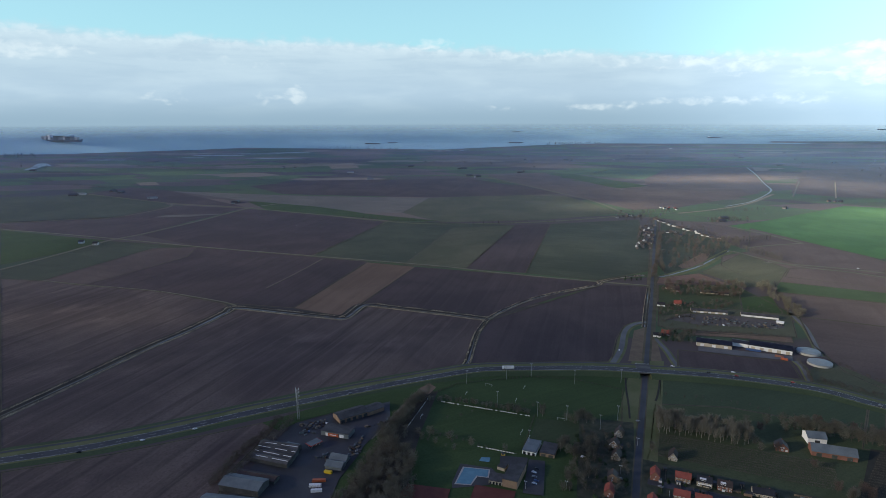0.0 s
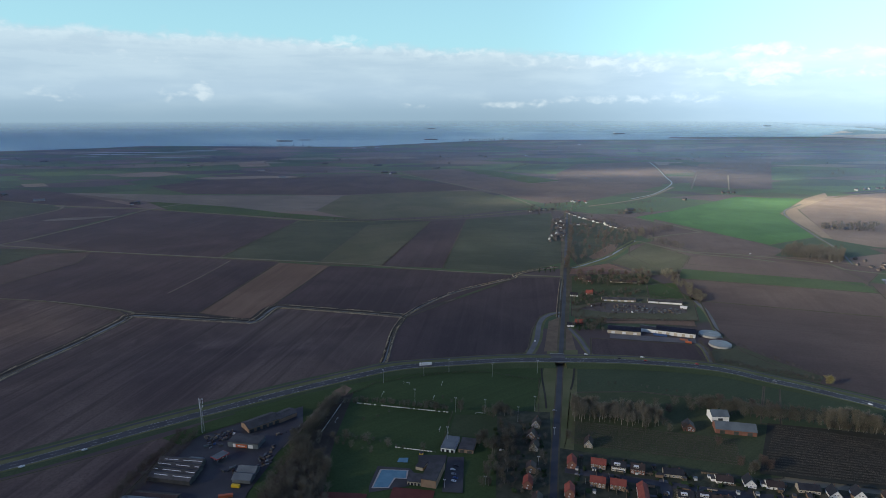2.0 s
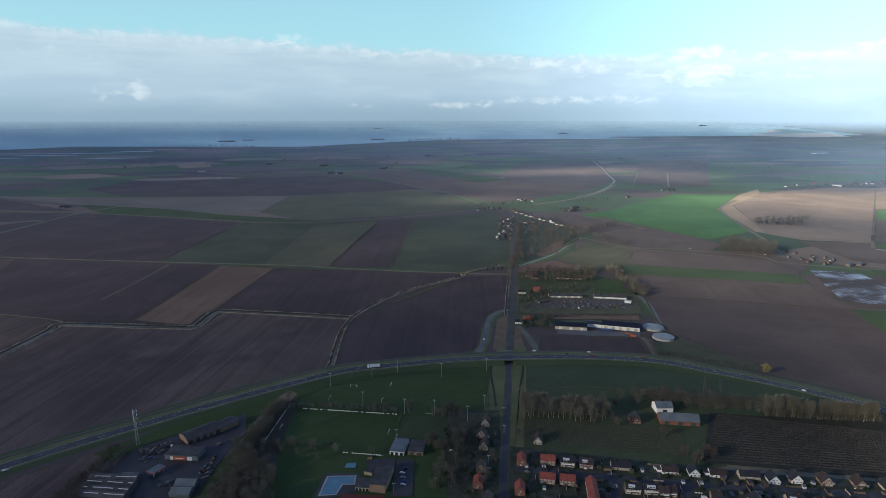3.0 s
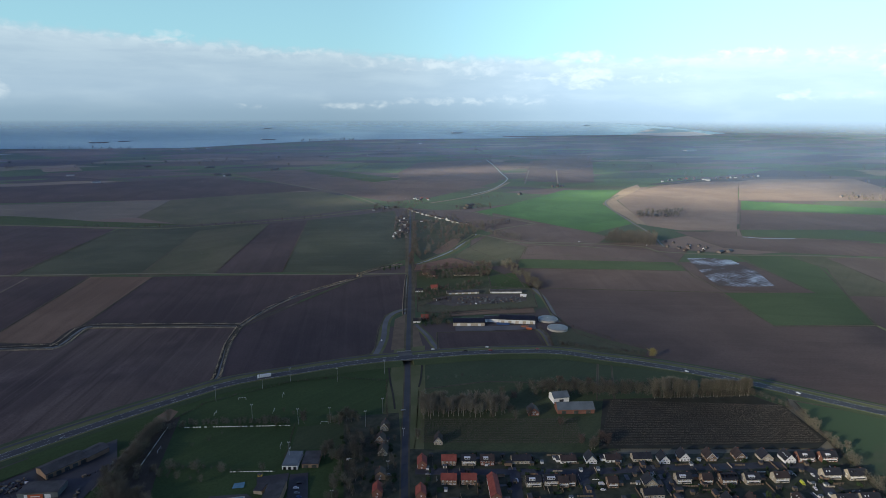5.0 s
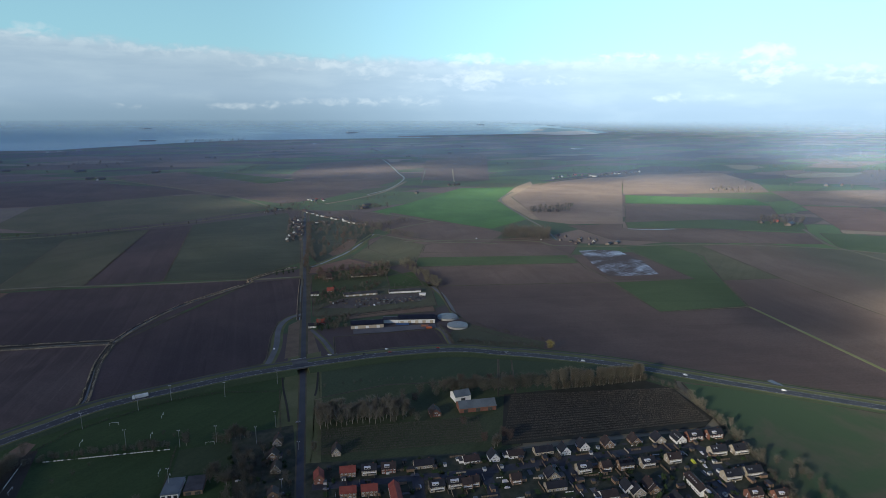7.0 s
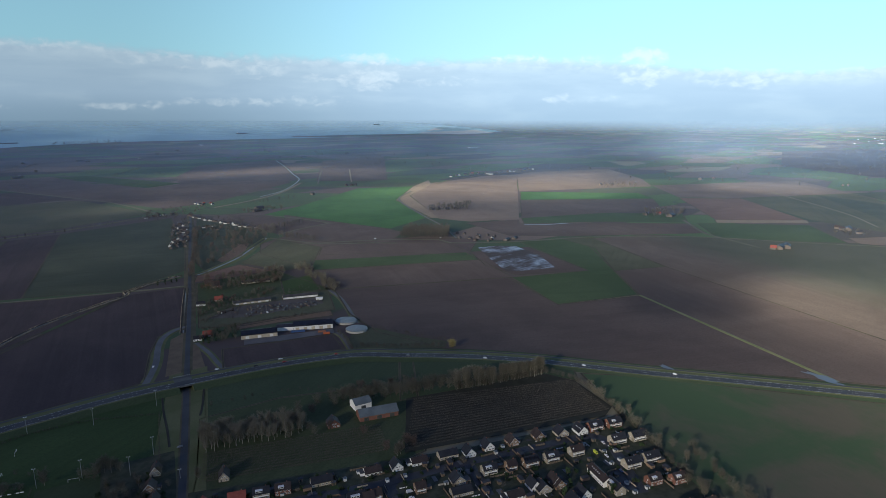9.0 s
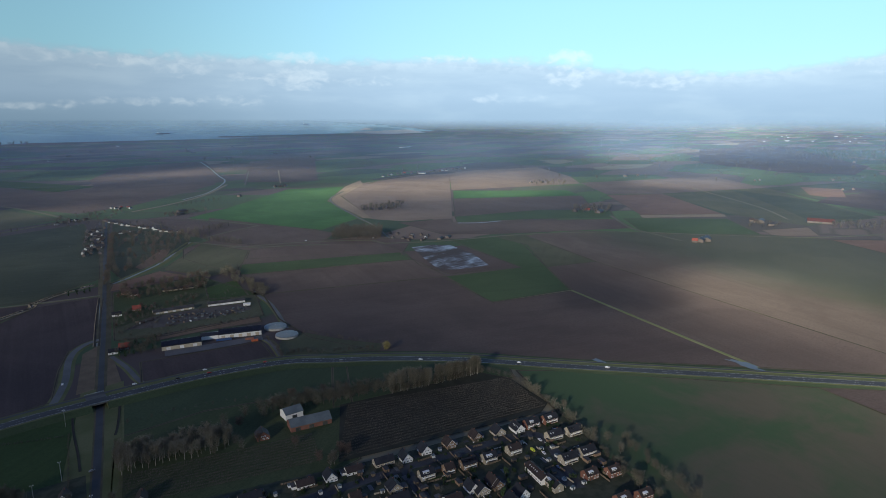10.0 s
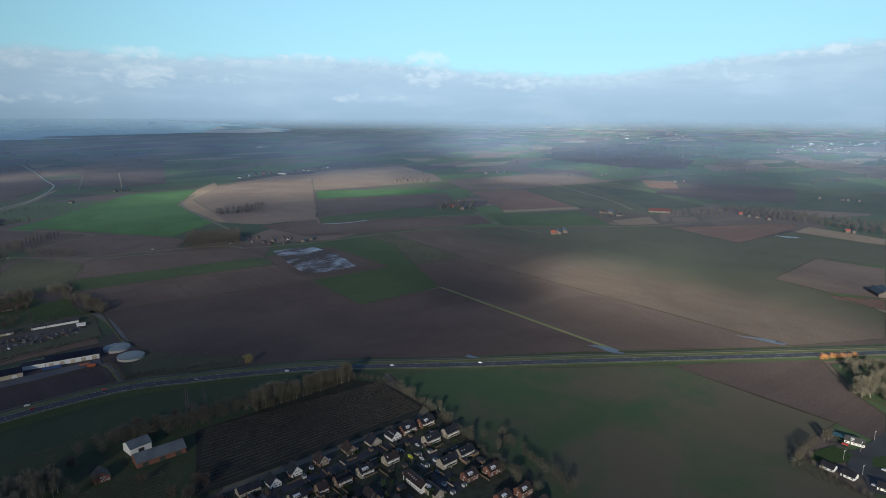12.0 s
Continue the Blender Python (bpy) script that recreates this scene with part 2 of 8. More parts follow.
SOIL_SOWN = soil("soil_sown", (0.104, 0.081, 0.068), (0.142, 0.112, 0.092), -111, 0.24, 0.0, ((1069, 651), (0.939, -0.344), 80.0, 250.0, (0.074, 0.080, 0.054), (0.090, 0.092, 0.064)))
CROP_MIX = thin_crop("crop_mix", (548.7, 421, 0))
REED_BROWN = plain("brown_reed", (0.120, 0.092, 0.064), (0.155, 0.120, 0.082), 0.4)
VERGE = plain("verge", (0.092, 0.106, 0.042), (0.128, 0.132, 0.062), 0.2)
GRASS_TRACK = plain("track_grass", (0.150, 0.172, 0.072), (0.190, 0.196, 0.098), 0.2)
REED = plain("reed", (0.22, 0.184, 0.130), (0.12, 0.100, 0.072), 0.5)
LANE_GRASS = plain("lane_grass", (0.086, 0.094, 0.050), (0.122, 0.118, 0.072), 0.2)
TRACK = plain("earth_track", (0.140, 0.130, 0.104), (0.180, 0.166, 0.134), 0.3)
SALT = plain("salt_flat", (0.34, 0.37, 0.38), (0.44, 0.46, 0.46), 0.01)
ASPHALT = plain("asphalt", (0.040, 0.042, 0.048), (0.055, 0.057, 0.064), 0.3, 0.65)
ASPHALT_PALE = plain("asphalt_pale", (0.095, 0.098, 0.106), (0.125, 0.127, 0.134), 0.3, 0.7)
MARKING = plain("marking", (0.70, 0.70, 0.68), (0.62, 0.62, 0.60), 1.0, 0.6)
YARD = plain("yard", (0.040, 0.040, 0.043), (0.060, 0.058, 0.060), 0.3, 0.7)


def water_material():
    m, nt, b, pos = material("water", 0.3)
    b.inputs["Base Color"].default_value = (0.085, 0.095, 0.12, 1)
    b.inputs["Specular IOR Level"].default_value = 0.3
    bumped(nt, b, noise_of(nt, pos, 0.35, 4, 0.6), 0.08, 0.4)
    return m


WATER = water_material()
WATER_DARK = plain("ditch_water", (0.055, 0.060, 0.070), (0.078, 0.083, 0.094), 0.3, 0.35)


def sea_material():
    m, nt, b, pos = material("sea", 0.42)
    b.inputs["Specular IOR Level"].default_value, b.inputs["IOR"].default_value = 0.5, 1.33
    flow = noise_of(nt, mapped(nt, pos, (0.25, 1.6, 1)), 0.0022, 5, 0.6)
    # pale blue-green base stands in for the bright horizon mirrored in the sea
    nt.links.new(mixer(nt, ramp_of(nt, flow, 0.38, 0.66), (0.20, 0.36, 0.44), (0.28, 0.45, 0.53)), b.inputs["Base Color"])
    bumped(nt, b, noise_of(nt, pos, 0.05, 4), 0.02, 0.5)
    return m




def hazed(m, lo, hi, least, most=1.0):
    """Imitates haze: fades land or sea to transparent towards the horizon, so the sky shows through."""
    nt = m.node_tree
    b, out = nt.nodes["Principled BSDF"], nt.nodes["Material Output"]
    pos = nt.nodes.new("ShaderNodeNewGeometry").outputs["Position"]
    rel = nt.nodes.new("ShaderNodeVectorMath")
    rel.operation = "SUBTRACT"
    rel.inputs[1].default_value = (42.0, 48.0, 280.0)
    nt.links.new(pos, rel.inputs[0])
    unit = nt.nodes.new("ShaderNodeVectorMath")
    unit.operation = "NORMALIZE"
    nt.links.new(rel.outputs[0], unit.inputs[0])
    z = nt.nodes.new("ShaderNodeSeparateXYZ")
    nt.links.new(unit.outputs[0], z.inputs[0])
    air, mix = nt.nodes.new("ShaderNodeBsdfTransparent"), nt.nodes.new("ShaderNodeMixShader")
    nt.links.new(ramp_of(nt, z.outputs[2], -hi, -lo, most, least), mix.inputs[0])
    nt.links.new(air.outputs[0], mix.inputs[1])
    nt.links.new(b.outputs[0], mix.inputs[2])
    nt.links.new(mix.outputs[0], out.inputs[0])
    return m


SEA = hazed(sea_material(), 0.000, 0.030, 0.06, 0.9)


def plan_of(nt, pos):
    """Where a point of the drawn-in distance lies on the true plan."""
    rel = nt.nodes.new("ShaderNodeVectorMath")
    rel.operation = "MULTIPLY_ADD"
    rel.inputs[1].default_value, rel.inputs[2].default_value = (1, 1, 0), (-42.0, -48.0, 0)
    nt.links.new(pos, rel.inputs[0])
    size = nt.nodes.new("ShaderNodeVectorMath")
    size.operation = "LENGTH"
    nt.links.new(rel.outputs[0], size.inputs[0])
    r = size.outputs["Value"]
    u = maths(nt, "DIVIDE", maths(nt, "MAXIMUM", maths(nt, "SUBTRACT", r, 2600.0), 0.0), 2150.0)
    rest = maths(nt, "MAXIMUM", maths(nt, "SUBTRACT", 1.0, u), 0.00001)
    true = maths(nt, "SUBTRACT", maths(nt, "MINIMUM", r, 2600.0), maths(nt, "MULTIPLY", maths(nt, "LOGARITHM", rest, math.e), 2150.0))
    grow = nt.nodes.new("ShaderNodeVectorMath")
    grow.operation = "SCALE"
    nt.links.new(rel.outputs[0], grow.inputs[0])
    nt.links.new(maths(nt, "DIVIDE", true, maths(nt, "MAXIMUM", r, 1.0)), grow.inputs["Scale"])
    return grow.outputs[0]


def far_land():
    """The base sheet: a patchwork of small fields where nothing nearer lies on it."""
    m, nt, b, pos = material("far_land", 0.95)
    pos = plan_of(nt, pos)
    cells = nt.nodes.new("ShaderNodeTexVoronoi")
    cells.distance = "CHEBYCHEV"
    cells.inputs["Scale"].default_value, cells.inputs["Randomness"].default_value = 0.0030, 0.95
    nt.links.new(mapped(nt, pos, (0.75, 1.5, 0), (0, 0, radians(-28))), cells.inputs["Vector"])
    pick = nt.nodes.new("ShaderNodeSeparateColor")
    nt.links.new(cells.outputs["Color"], pick.inputs[0])
    soilc = mixer(nt, pick.outputs[1], (0.044, 0.039, 0.047), (0.150, 0.115, 0.098))
    green = mixer(nt, pick.outputs[2], (0.040, 0.064, 0.040), (0.085, 0.140, 0.056))
    col = mixer(nt, ramp_of(nt, pick.outputs[0], 0.50, 0.52), soilc, green)
    col = mixer(nt, ramp_of(nt, pick.outputs[2], 0.93, 0.94, 0.0, 0.8), col, (0.20, 0.165, 0.125))
    edge = nt.nodes.new("ShaderNodeTexVoronoi")
    edge.distance, edge.feature = "CHEBYCHEV", "F2"
    edge.inputs["Scale"].default_value, edge.inputs["Randomness"].default_value = 0.0030, 0.95
    nt.links.new(cells.inputs["Vector"].links[0].from_socket, edge.inputs["Vector"])
    gap = maths(nt, "SUBTRACT", edge.outputs["Distance"], cells.outputs["Distance"])
    col = mixer(nt, ramp_of(nt, gap, 0.0, 0.045, 0.6, 0.0), col, (0.060, 0.062, 0.046))
    stain = noise_of(nt, pos, 0.004, 5, 0.6)
    col = mixer(nt, ramp_of(nt, stain, 0.45, 0.75, 0, 0.4), col, (0.050, 0.047, 0.045))
    nt.links.new(col, b.inputs["Base Color"])
    return m


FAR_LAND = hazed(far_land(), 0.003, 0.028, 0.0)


def flooded(name, heading_to):
    """Bare soil under patchy shallow water that stands in long streaks."""
    m, nt, b, pos = material(name, 0.5)
    turned = mapped(nt, pos, turn=(0, 0, radians(-heading_to)))
    patch = noise_of(nt, mapped(nt, turned, (0.45, 1, 1)), 0.022, 5, 0.6, 0.3)
    rows = noise_of(nt, mapped(nt, turned, (1, 0.12, 1)), 0.35, 3, 0.6)
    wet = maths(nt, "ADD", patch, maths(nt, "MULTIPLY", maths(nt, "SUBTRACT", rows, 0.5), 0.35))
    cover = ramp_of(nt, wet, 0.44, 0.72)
    # pale blue base colour stands in for sky reflected off the water
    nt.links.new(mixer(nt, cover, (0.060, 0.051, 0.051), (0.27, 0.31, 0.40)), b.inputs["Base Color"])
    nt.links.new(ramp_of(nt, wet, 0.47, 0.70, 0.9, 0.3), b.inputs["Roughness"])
    return m

# ---- land ----
# Beyond NEAR the plain is drawn in, and lifted on the same line of sight, to end inside the lens's range.
NEAR, SPAN, MID, MID_Z = 2600.0, 2150.0, (42.0, 48.0), 280.0


def drawn_in(x, y, z=0.0):
    dx, dy = x - MID[0], y - MID[1]
    d = math.hypot(dx, dy)
    if d <= NEAR:
        return (x, y, z)
    k = (NEAR + SPAN * (1 - math.exp(-(d - NEAR) / SPAN))) / d
    return (MID[0] + dx * k, MID[1] + dy * k, MID_Z + (z - MID_Z) * k)


def mesh_of(name, verts, faces, mat, smooth=False):
    me = bpy.data.meshes.new(name)
    me.from_pydata(verts, [], faces)
    for m in mat if isinstance(mat, (list, tuple)) else [mat]:
        me.materials.append(m)
    if smooth:
        me.polygons.foreach_set("use_smooth", [True] * len(me.polygons))
    me.update()
    return me


def land(name, verts, faces, mat, label, category):
    ob = new(name, mesh_of(name, verts, faces, mat))
    return tagged(ob, label, category, kind="structure")


SHORE = [(-4457, 4192), (-4037, 5253), (-3558, 5291), (-3233, 5606), (-2634, 6064), (-2325, 6476), (-1491, 6277), (-206, 6027), (254, 6491), (925, 7102), (1671, 7568), (3260, 7474), (4221, 7414)] + [(3551, 8278), (4894, 8253), (6848, 8360), (8083, 8352), (8526, 8514)] + [(13896, 16391), (19500, 27900), (21000, 31000)] + [(22500, 33700), (6600, 40000), (-17400, 36500), (-29300, 27900)]


def within(x, y, pts):
    odd = False
    for (ax, ay), (bx, by) in zip(pts, pts[1:] + pts[:1]):
        if (ay > y) != (by > y) and x < (bx - ax) * (y - ay) / (by - ay) + ax:
            odd = not odd
    return odd


def ground():
    rings = [0] + [40 * 1.09**k for k in range(48)]
    while rings[-1] < 60000:
        rings.append(rings[-1] * 1.035)
    n, verts, faces = 300, [], []
    for r in rings:
        for k in range(n):
            a = 2 * math.pi * k / n
            verts.append(drawn_in(MID[0] + r * math.cos(a), MID[1] + r * math.sin(a), 0))
    for j in range(len(rings) - 1):
        for k in range(n):
            q = (k + 1) % n
            corners = [(MID[0] + rings[j + d] * math.cos(2 * math.pi * s / n), MID[1] + rings[j + d] * math.sin(2 * math.pi * s / n)) for d in (0, 1) for s in (k, q)]
            if rings[j] > 3000 and all(within(*c, SHORE) for c in corners):
                continue  # open water
            faces.append((j * n + k, (j + 1) * n + k, (j + 1) * n + q, j * n + q))
    land("ground", verts, faces, FAR_LAND, "flat winter polder of dark ploughed and grassy fields", "ground")


ground()


def dense(pts, step, closed):
    out = []
    for k in range(len(pts) if closed else len(pts) - 1):
        p, q = Vector(pts[k]), Vector(pts[(k + 1) % len(pts)])
        n = max(1, int((q - p).length / step))
        out += [p.lerp(q, i / n) for i in range(n)]
    return out if closed else out + [Vector(pts[-1])]


LAYER = [0]
OUTLINES = []


def sheet(name, pts, mat, label, category="field", lift=0.0, step=None):
    """A flat outline laid just over the ground; far ones are cut small so that they follow the drawn-in plain."""
    from_mid = max(math.hypot(p[0] - MID[0], p[1] - MID[1]) for p in pts)
    LAYER[0] += 1
    if name == "field" and from_mid < 2500:
        OUTLINES.append(pts)
    z = lift or 0.06 + 0.004 * LAYER[0]
    if from_mid < NEAR:
        rim = [(p[0], p[1]) for p in pts]
    else:
        rim = [(p[0], p[1]) for p in dense(pts, 150, True)]
    bm = bmesh.new()
    face = bm.faces.new([bm.verts.new((x, y, 0)) for x, y in rim])
    bmesh.ops.triangulate(bm, faces=[face])
    if from_mid >= NEAR:
        for _ in range(5):
            long = [e for e in bm.edges if e.calc_length() > 200]
            if long:
                bmesh.ops.subdivide_edges(bm, edges=long, cuts=1)
                bmesh.ops.triangulate(bm, faces=bm.faces[:])
    for v in bm.verts:
        far = math.hypot(v.co.x - MID[0], v.co.y - MID[1]) - NEAR
        v.co = drawn_in(v.co.x, v.co.y, z + 0.9 * max(0.0, min(1.0, far / 200 + 1)))
    for f in bm.faces:
        f.normal_update()
        if f.normal.z < 0:
            f.normal_flip()
    me = bpy.data.meshes.new(name)
    bm.to_mesh(me)
    bm.free()
    me.materials.append(mat)
    return tagged(new(name, me), label, category, kind="structure")


def smooth_line(pts, step=12.0):
    """A Catmull-Rom line through the points."""
    p = [Vector(q) for q in pts]
    p = [p[0] * 2 - p[1]] + p + [p[-1] * 2 - p[-2]]
    out = []
    for k in range(1, len(p) - 2):
        a, b, c, d = p[k - 1 : k + 3]
        n = max(2, int((c - b).length / step))
        for i in range(n):
            t = i / n
            out.append(0.5 * ((2 * b) + (c - a) * t + (2 * a - 5 * b + 4 * c - d) * t * t + (3 * b - a - 3 * c + d) * t**3))
    return out + [p[-2]]


def ribbon(name, line, profile, mats, label, category, height=None, kind="structure", parent=None, smooth=False, wobble=0.0):
    """Runs a cross-profile of (offset to the right, height, material of the strip that follows) along a line."""
    verts, faces, slots = [], [], []
    used = []
    m = len(profile)
    for i, p in enumerate(line):
        a, b = line[max(0, i - 1)], line[min(len(line) - 1, i + 1)]
        way = Vector((b.x - a.x, b.y - a.y)).normalized()
        right = Vector((way.y, -way.x))
        h = height(i / (len(line) - 1), p) if height else 0.0
        for off, z, _ in profile:
            o = off + (wobble * noise.noise((p.x * 0.05, p.y * 0.05, off)) if wobble else 0)
            zz = z if z < 0.02 else z + h
            far = max(0.0, min(1.0, (math.hypot(p.x - MID[0], p.y - MID[1]) - NEAR) / 200 + 1))
            verts.append(drawn_in(p.x + right.x * o, p.y + right.y * o, (zz if h == 0 or z >= 0.02 else 0.0) + (1.3 * far if z >= 0.02 else 0.9 * far)))
    for mat in mats:
        used.append(mat)
    for i in range(len(line) - 1):
        for k in range(m - 1):
            faces.append((i * m + k, i * m + k + 1, (i + 1) * m + k + 1, (i + 1) * m + k))
            slots.append(profile[k][2])
    me = mesh_of(name, verts, faces, used, smooth)
    me.polygons.foreach_set("material_index", slots)
    ob = new(name, me)
    if parent:
        ob.parent = parent
        return ob
    return tagged(ob, label, category, kind=kind)

# ---- fields ----
# rough ground between slurry tanks and the main road
sheet("rough_ground", [(458.8, 732.1), (469.9, 706.5), (486.2, 658.3), (510, 614.1), (494.6, 600.6), (444.6, 636.2), (406.1, 666.8), (423.8, 703.6)], GRASS_DULL, "rough olive grass between tanks and main road", "rough ground", 0.36)
# the plain west of the straight road
sheet("field", [(-475, 562.3), (-367.9, 922.1), (-393.2, 951.8), (-537, 1022), (-693, 1060), (-790, 1085), (-883, 1100)], SOIL_NEAR, "brown ploughed field with a faint worked grain, along a ditch")
sheet("field", [(-472.3, 558.7), (-358.8, 922.3), (-195.8, 883.9), (-174.1, 884.4), (-148.3, 945.1), (39.5, 881.5), (17.4, 798.8), (4.6, 718.5), (-2.4, 692), (-76.5, 662.4), (-194, 606.8), (-292.5, 551.6), (-379.6, 508.3), (-424.1, 495.3)], SOIL_NEAR, "large dark ploughed field with pale stains, between ditch and main road")
sheet("field", [(42.7, 876.3), (257, 1081), (336, 1071), (271.6, 863.8), (240.3, 858), (216.1, 803.7), (189.2, 723.1), (94.4, 711.8), (10, 700.9), (20.6, 798.9)], SOIL_DARK, "dark brown ploughed field beside the straight road")
sheet("field", [(-883, 1100), (-793, 1089), (-728, 1381), (-636, 1402), (-886, 1465), (-932, 1165)], GRASS_FAR, "dark green winter crop field beside a farm track")
sheet("field", [(-793, 1089), (-693, 1060), (-608, 1294), (-627, 1395), (-728, 1381)], SOIL_EAST, "brown ploughed field narrowing to a track")
sheet("field", [(-693, 1060), (-537, 1022), (-389.7, 955), (-269.6, 930.3), (-200, 1254), (-332, 1299), (-627, 1395), (-608, 1294)], SOIL_DARK, "dark ploughed field with a worn track across it")
sheet("field", [(-269.6, 930.3), (-199, 1249), (-94, 1211), (-183, 889.6)], STRAW, "light tan stubble field in a long strip")
sheet("field", [(-180, 892.4), (-94, 1211), (257, 1104), (259, 1088), (39.8, 886.8), (-148.8, 948.2)], SOIL_DARK, "dark ploughed field with tramlines, along a ditch")
sheet("field", [(-839, 1541), (-720, 2017), (-220, 1773), (-336, 1305), (-629, 1402)], SOIL_DARK, "dark ploughed field north of a track")
sheet("field", [(-1288, 1632), (-894, 1479), (-847, 1556), (-743, 2030), (-1018, 2094), (-1075, 1822), (-1178, 1788), (-1350, 1714)], SOIL_DARK, "dark ploughed field with a wet pale hollow")
sheet("field", [(-1268, 1606), (-893, 1472), (-911, 1328), (-965, 1207)], GRASS, "green meadow beside a farm")
sheet("field", [(-332, 1299), (-212, 1773), (153, 1712), (9, 1199)], GRASS_FAR, "dull green winter wheat field")
sheet("field", [(-120, 1225), (-26, 1663), (153, 1712), (9, 1199)], GRASS_DULL, "paler green winter wheat strip")
sheet("field", [(9, 1199), (153, 1712), (257, 1732), (127, 1165)], SOIL_DARK, "dark purple-brown ploughed strip")
sheet("field", [(127, 1165), (257, 1732), (530, 1816), (431, 1373), (374, 1188), (259, 1112)], GRASS_FAR, "dark green field with pale sweeping stains by the village")
sheet("field", [(-789, 2200), (-612, 2187), (-301, 1913), (-55, 1776), (-213, 1783), (-658, 2005)], GRASS, "narrow bright green strip")
sheet("field", [(-1226, 2511), (-711, 2384), (-122, 2305), (-191, 1938), (-323, 1936), (-502, 2074), (-788, 2216)], STUBBLE, "grey-tan stubble field")
sheet("field", [(-191, 1938), (-122, 2305), (187, 2413), (404, 2380), (511, 1937), (242, 1801), (-54, 1756)], GRASS_DULL, "dull olive field edged by a row of bare trees")
sheet("field", [(-1795, 2301), (-1516, 2393), (-1090, 2181), (-1014, 2066), (-1081, 1832), (-1184, 1798), (-1365, 1734)], GRASS_FAR, "dark green pasture inside a curving lane")
sheet("field", [(-1236, 2531), (-758, 2070), (-1055, 2151), (-1527, 2411), (-1474, 2657)], SOIL_DARK, "dark ploughed field beyond a lane")
sheet("field", [(-959, 2707), (-711, 2960), (37, 3079), (413, 2434), (-123, 2322), (-721, 2421)], SOIL_DARK, "broad dark ploughed field on the far plain")
sheet("field", [(-895, 4032), (-745, 4187), (-624, 3710), (-791, 3667)], SAND, "pale bare sandy plot")
sheet("field", [(-1551, 2848), (-1468, 2874), (-1385, 2750), (-1465, 2726)], SAND, "small pale stubble plot")
sheet("field", [(459, 3368), (592, 3334), (836, 2725), (676, 2635), (547, 2917)], GRASS, "long green strip on the far plain")
sheet("field", [(127, 3201), (448, 3403), (671, 2614), (886, 2725), (1214, 2481), (733, 2065), (567, 2011), (410, 2416)], SOIL_EAST, "broad brown ploughed field on the far plain")

sheet("field", [(1208.0, 3645.0), (1782.0, 3822.0), (1316.0, 2620.0), (1024.0, 2302.0), (744.0, 2419.0), (899.0, 3029.0)], SOIL_EAST, "brown ploughed field beside a winding creek")
sheet("field", [(1957.0, 3573.0), (2572.0, 3790.0), (1586.0, 2310.0), (1443.0, 2341.0), (1316.0, 2462.0)], SOIL_EAST, "sun-touched brown field round greenhouse drives")

# the land east of the straight road
sheet("field", [(720, 1692), (898, 1800), (1310, 2110), (1518, 2029), (1221, 1729), (1089, 1381), (902, 1301), (842, 1485)], GRASS_BRIGHT, "large fresh green winter wheat field")
sheet("field", [(1518, 2029), (1712, 2175), (1625, 2045), (1324, 1792), (1097, 1346), (1083, 1373), (1221, 1729)], SAND, "pale tan dike slope bending along a lane")
sheet("field", [(1328, 1791), (1652, 2079), (2055, 2173), (2217, 2123), (1260, 1203), (1127, 1251), (1091, 1339)], SOIL_TAN, "broad sunlit tan ploughed field round a farm")
sheet("field", [(2217, 2123), (2378, 2169), (2837, 2044), (2495, 1615), (2257, 1417), (1726, 1645)], SOIL_TAN, "sunlit tan ploughed field beyond a green strip")
sheet("field", [(1719, 1631), (2022, 1328), (1931, 1212), (1552, 1472)], GRASS_BRIGHT, "bright lime green strip of young crop")
sheet("field", [(1542, 1463), (1919, 1204), (1706, 1038), (1529, 1117), (1273, 1206)], SOIL_MID, "dark brown ploughed field under a green strip")
sheet("field", [(1273, 1206), (1529, 1117), (1688, 967), (1563, 881), (1382, 1040), (1209, 1136)], GRASS_MEADOW, "green meadow strip beside a long pool")
sheet("field", [(1102, 1245), (1246, 1191), (1203, 1149), (1368, 1030), (1546, 866), (1451, 771), (1172, 953), (1065, 1050)], SOIL_MID, "brown ploughed strip beside the dike road")
sheet("field", [(2007, 1157), (2160, 1015), (1832, 690), (1661, 854)], SOIL_RED, "reddish brown ploughed field")
sheet("field", [(1659, 857), (1843, 694), (1792, 668), (1615, 828)], SAND, "pale tan field edge")
sheet("field", [(1571, 859), (1759, 658), (1568, 507), (1413, 726)], GRASS_MEADOW, "green meadow on the dike road")
sheet("field", [(1642, 533), (1762, 463), (1656, 414), (1580, 490)], SOIL_TAN, "small tan plot beside farm buildings")
sheet("field", [(2171, 1031), (2620, 822), (2064, 366), (1782, 468), (1850, 682)], GRASS_DULL, "dull green field on the far plain")
sheet("field", [(2284, 1434), (2957, 1144), (2620, 822), (2171, 1031), (2022, 1166)], SOIL_BROWN, "sun-touched brown field on the far plain")
sheet("field", [(2620, 822), (3207, 585), (2703, -126), (2153, -86), (2092, 322)], GRASS_FAR, "long dark green field on the far plain")
sheet("field", [(1618, 383), (1842, 133), (1788, 113), (1498, 215)], SOIL_RED, "purple-brown ploughed field")
sheet("field", [(1710, 123), (1808, 95), (1718, -55), (1636, -49), (1659, 39)], SAND, "pale tan dry grass strip under a belt of trees")
sheet("field", [(1069, 651), (1189, 904), (1324, 849), (1414, 733), (1430, 679), (1590, 500), (1618, 383), (1498, 221), (1710, 123), (1628, -48), (1410, -33), (1422, 75), (1203, 135), (1152, 55), (1078.9, -9), (958.5, -0.4), (870, 96.8), (887.2, 152.6)], SOIL_SOWN, "huge brown field turning green with young crop")
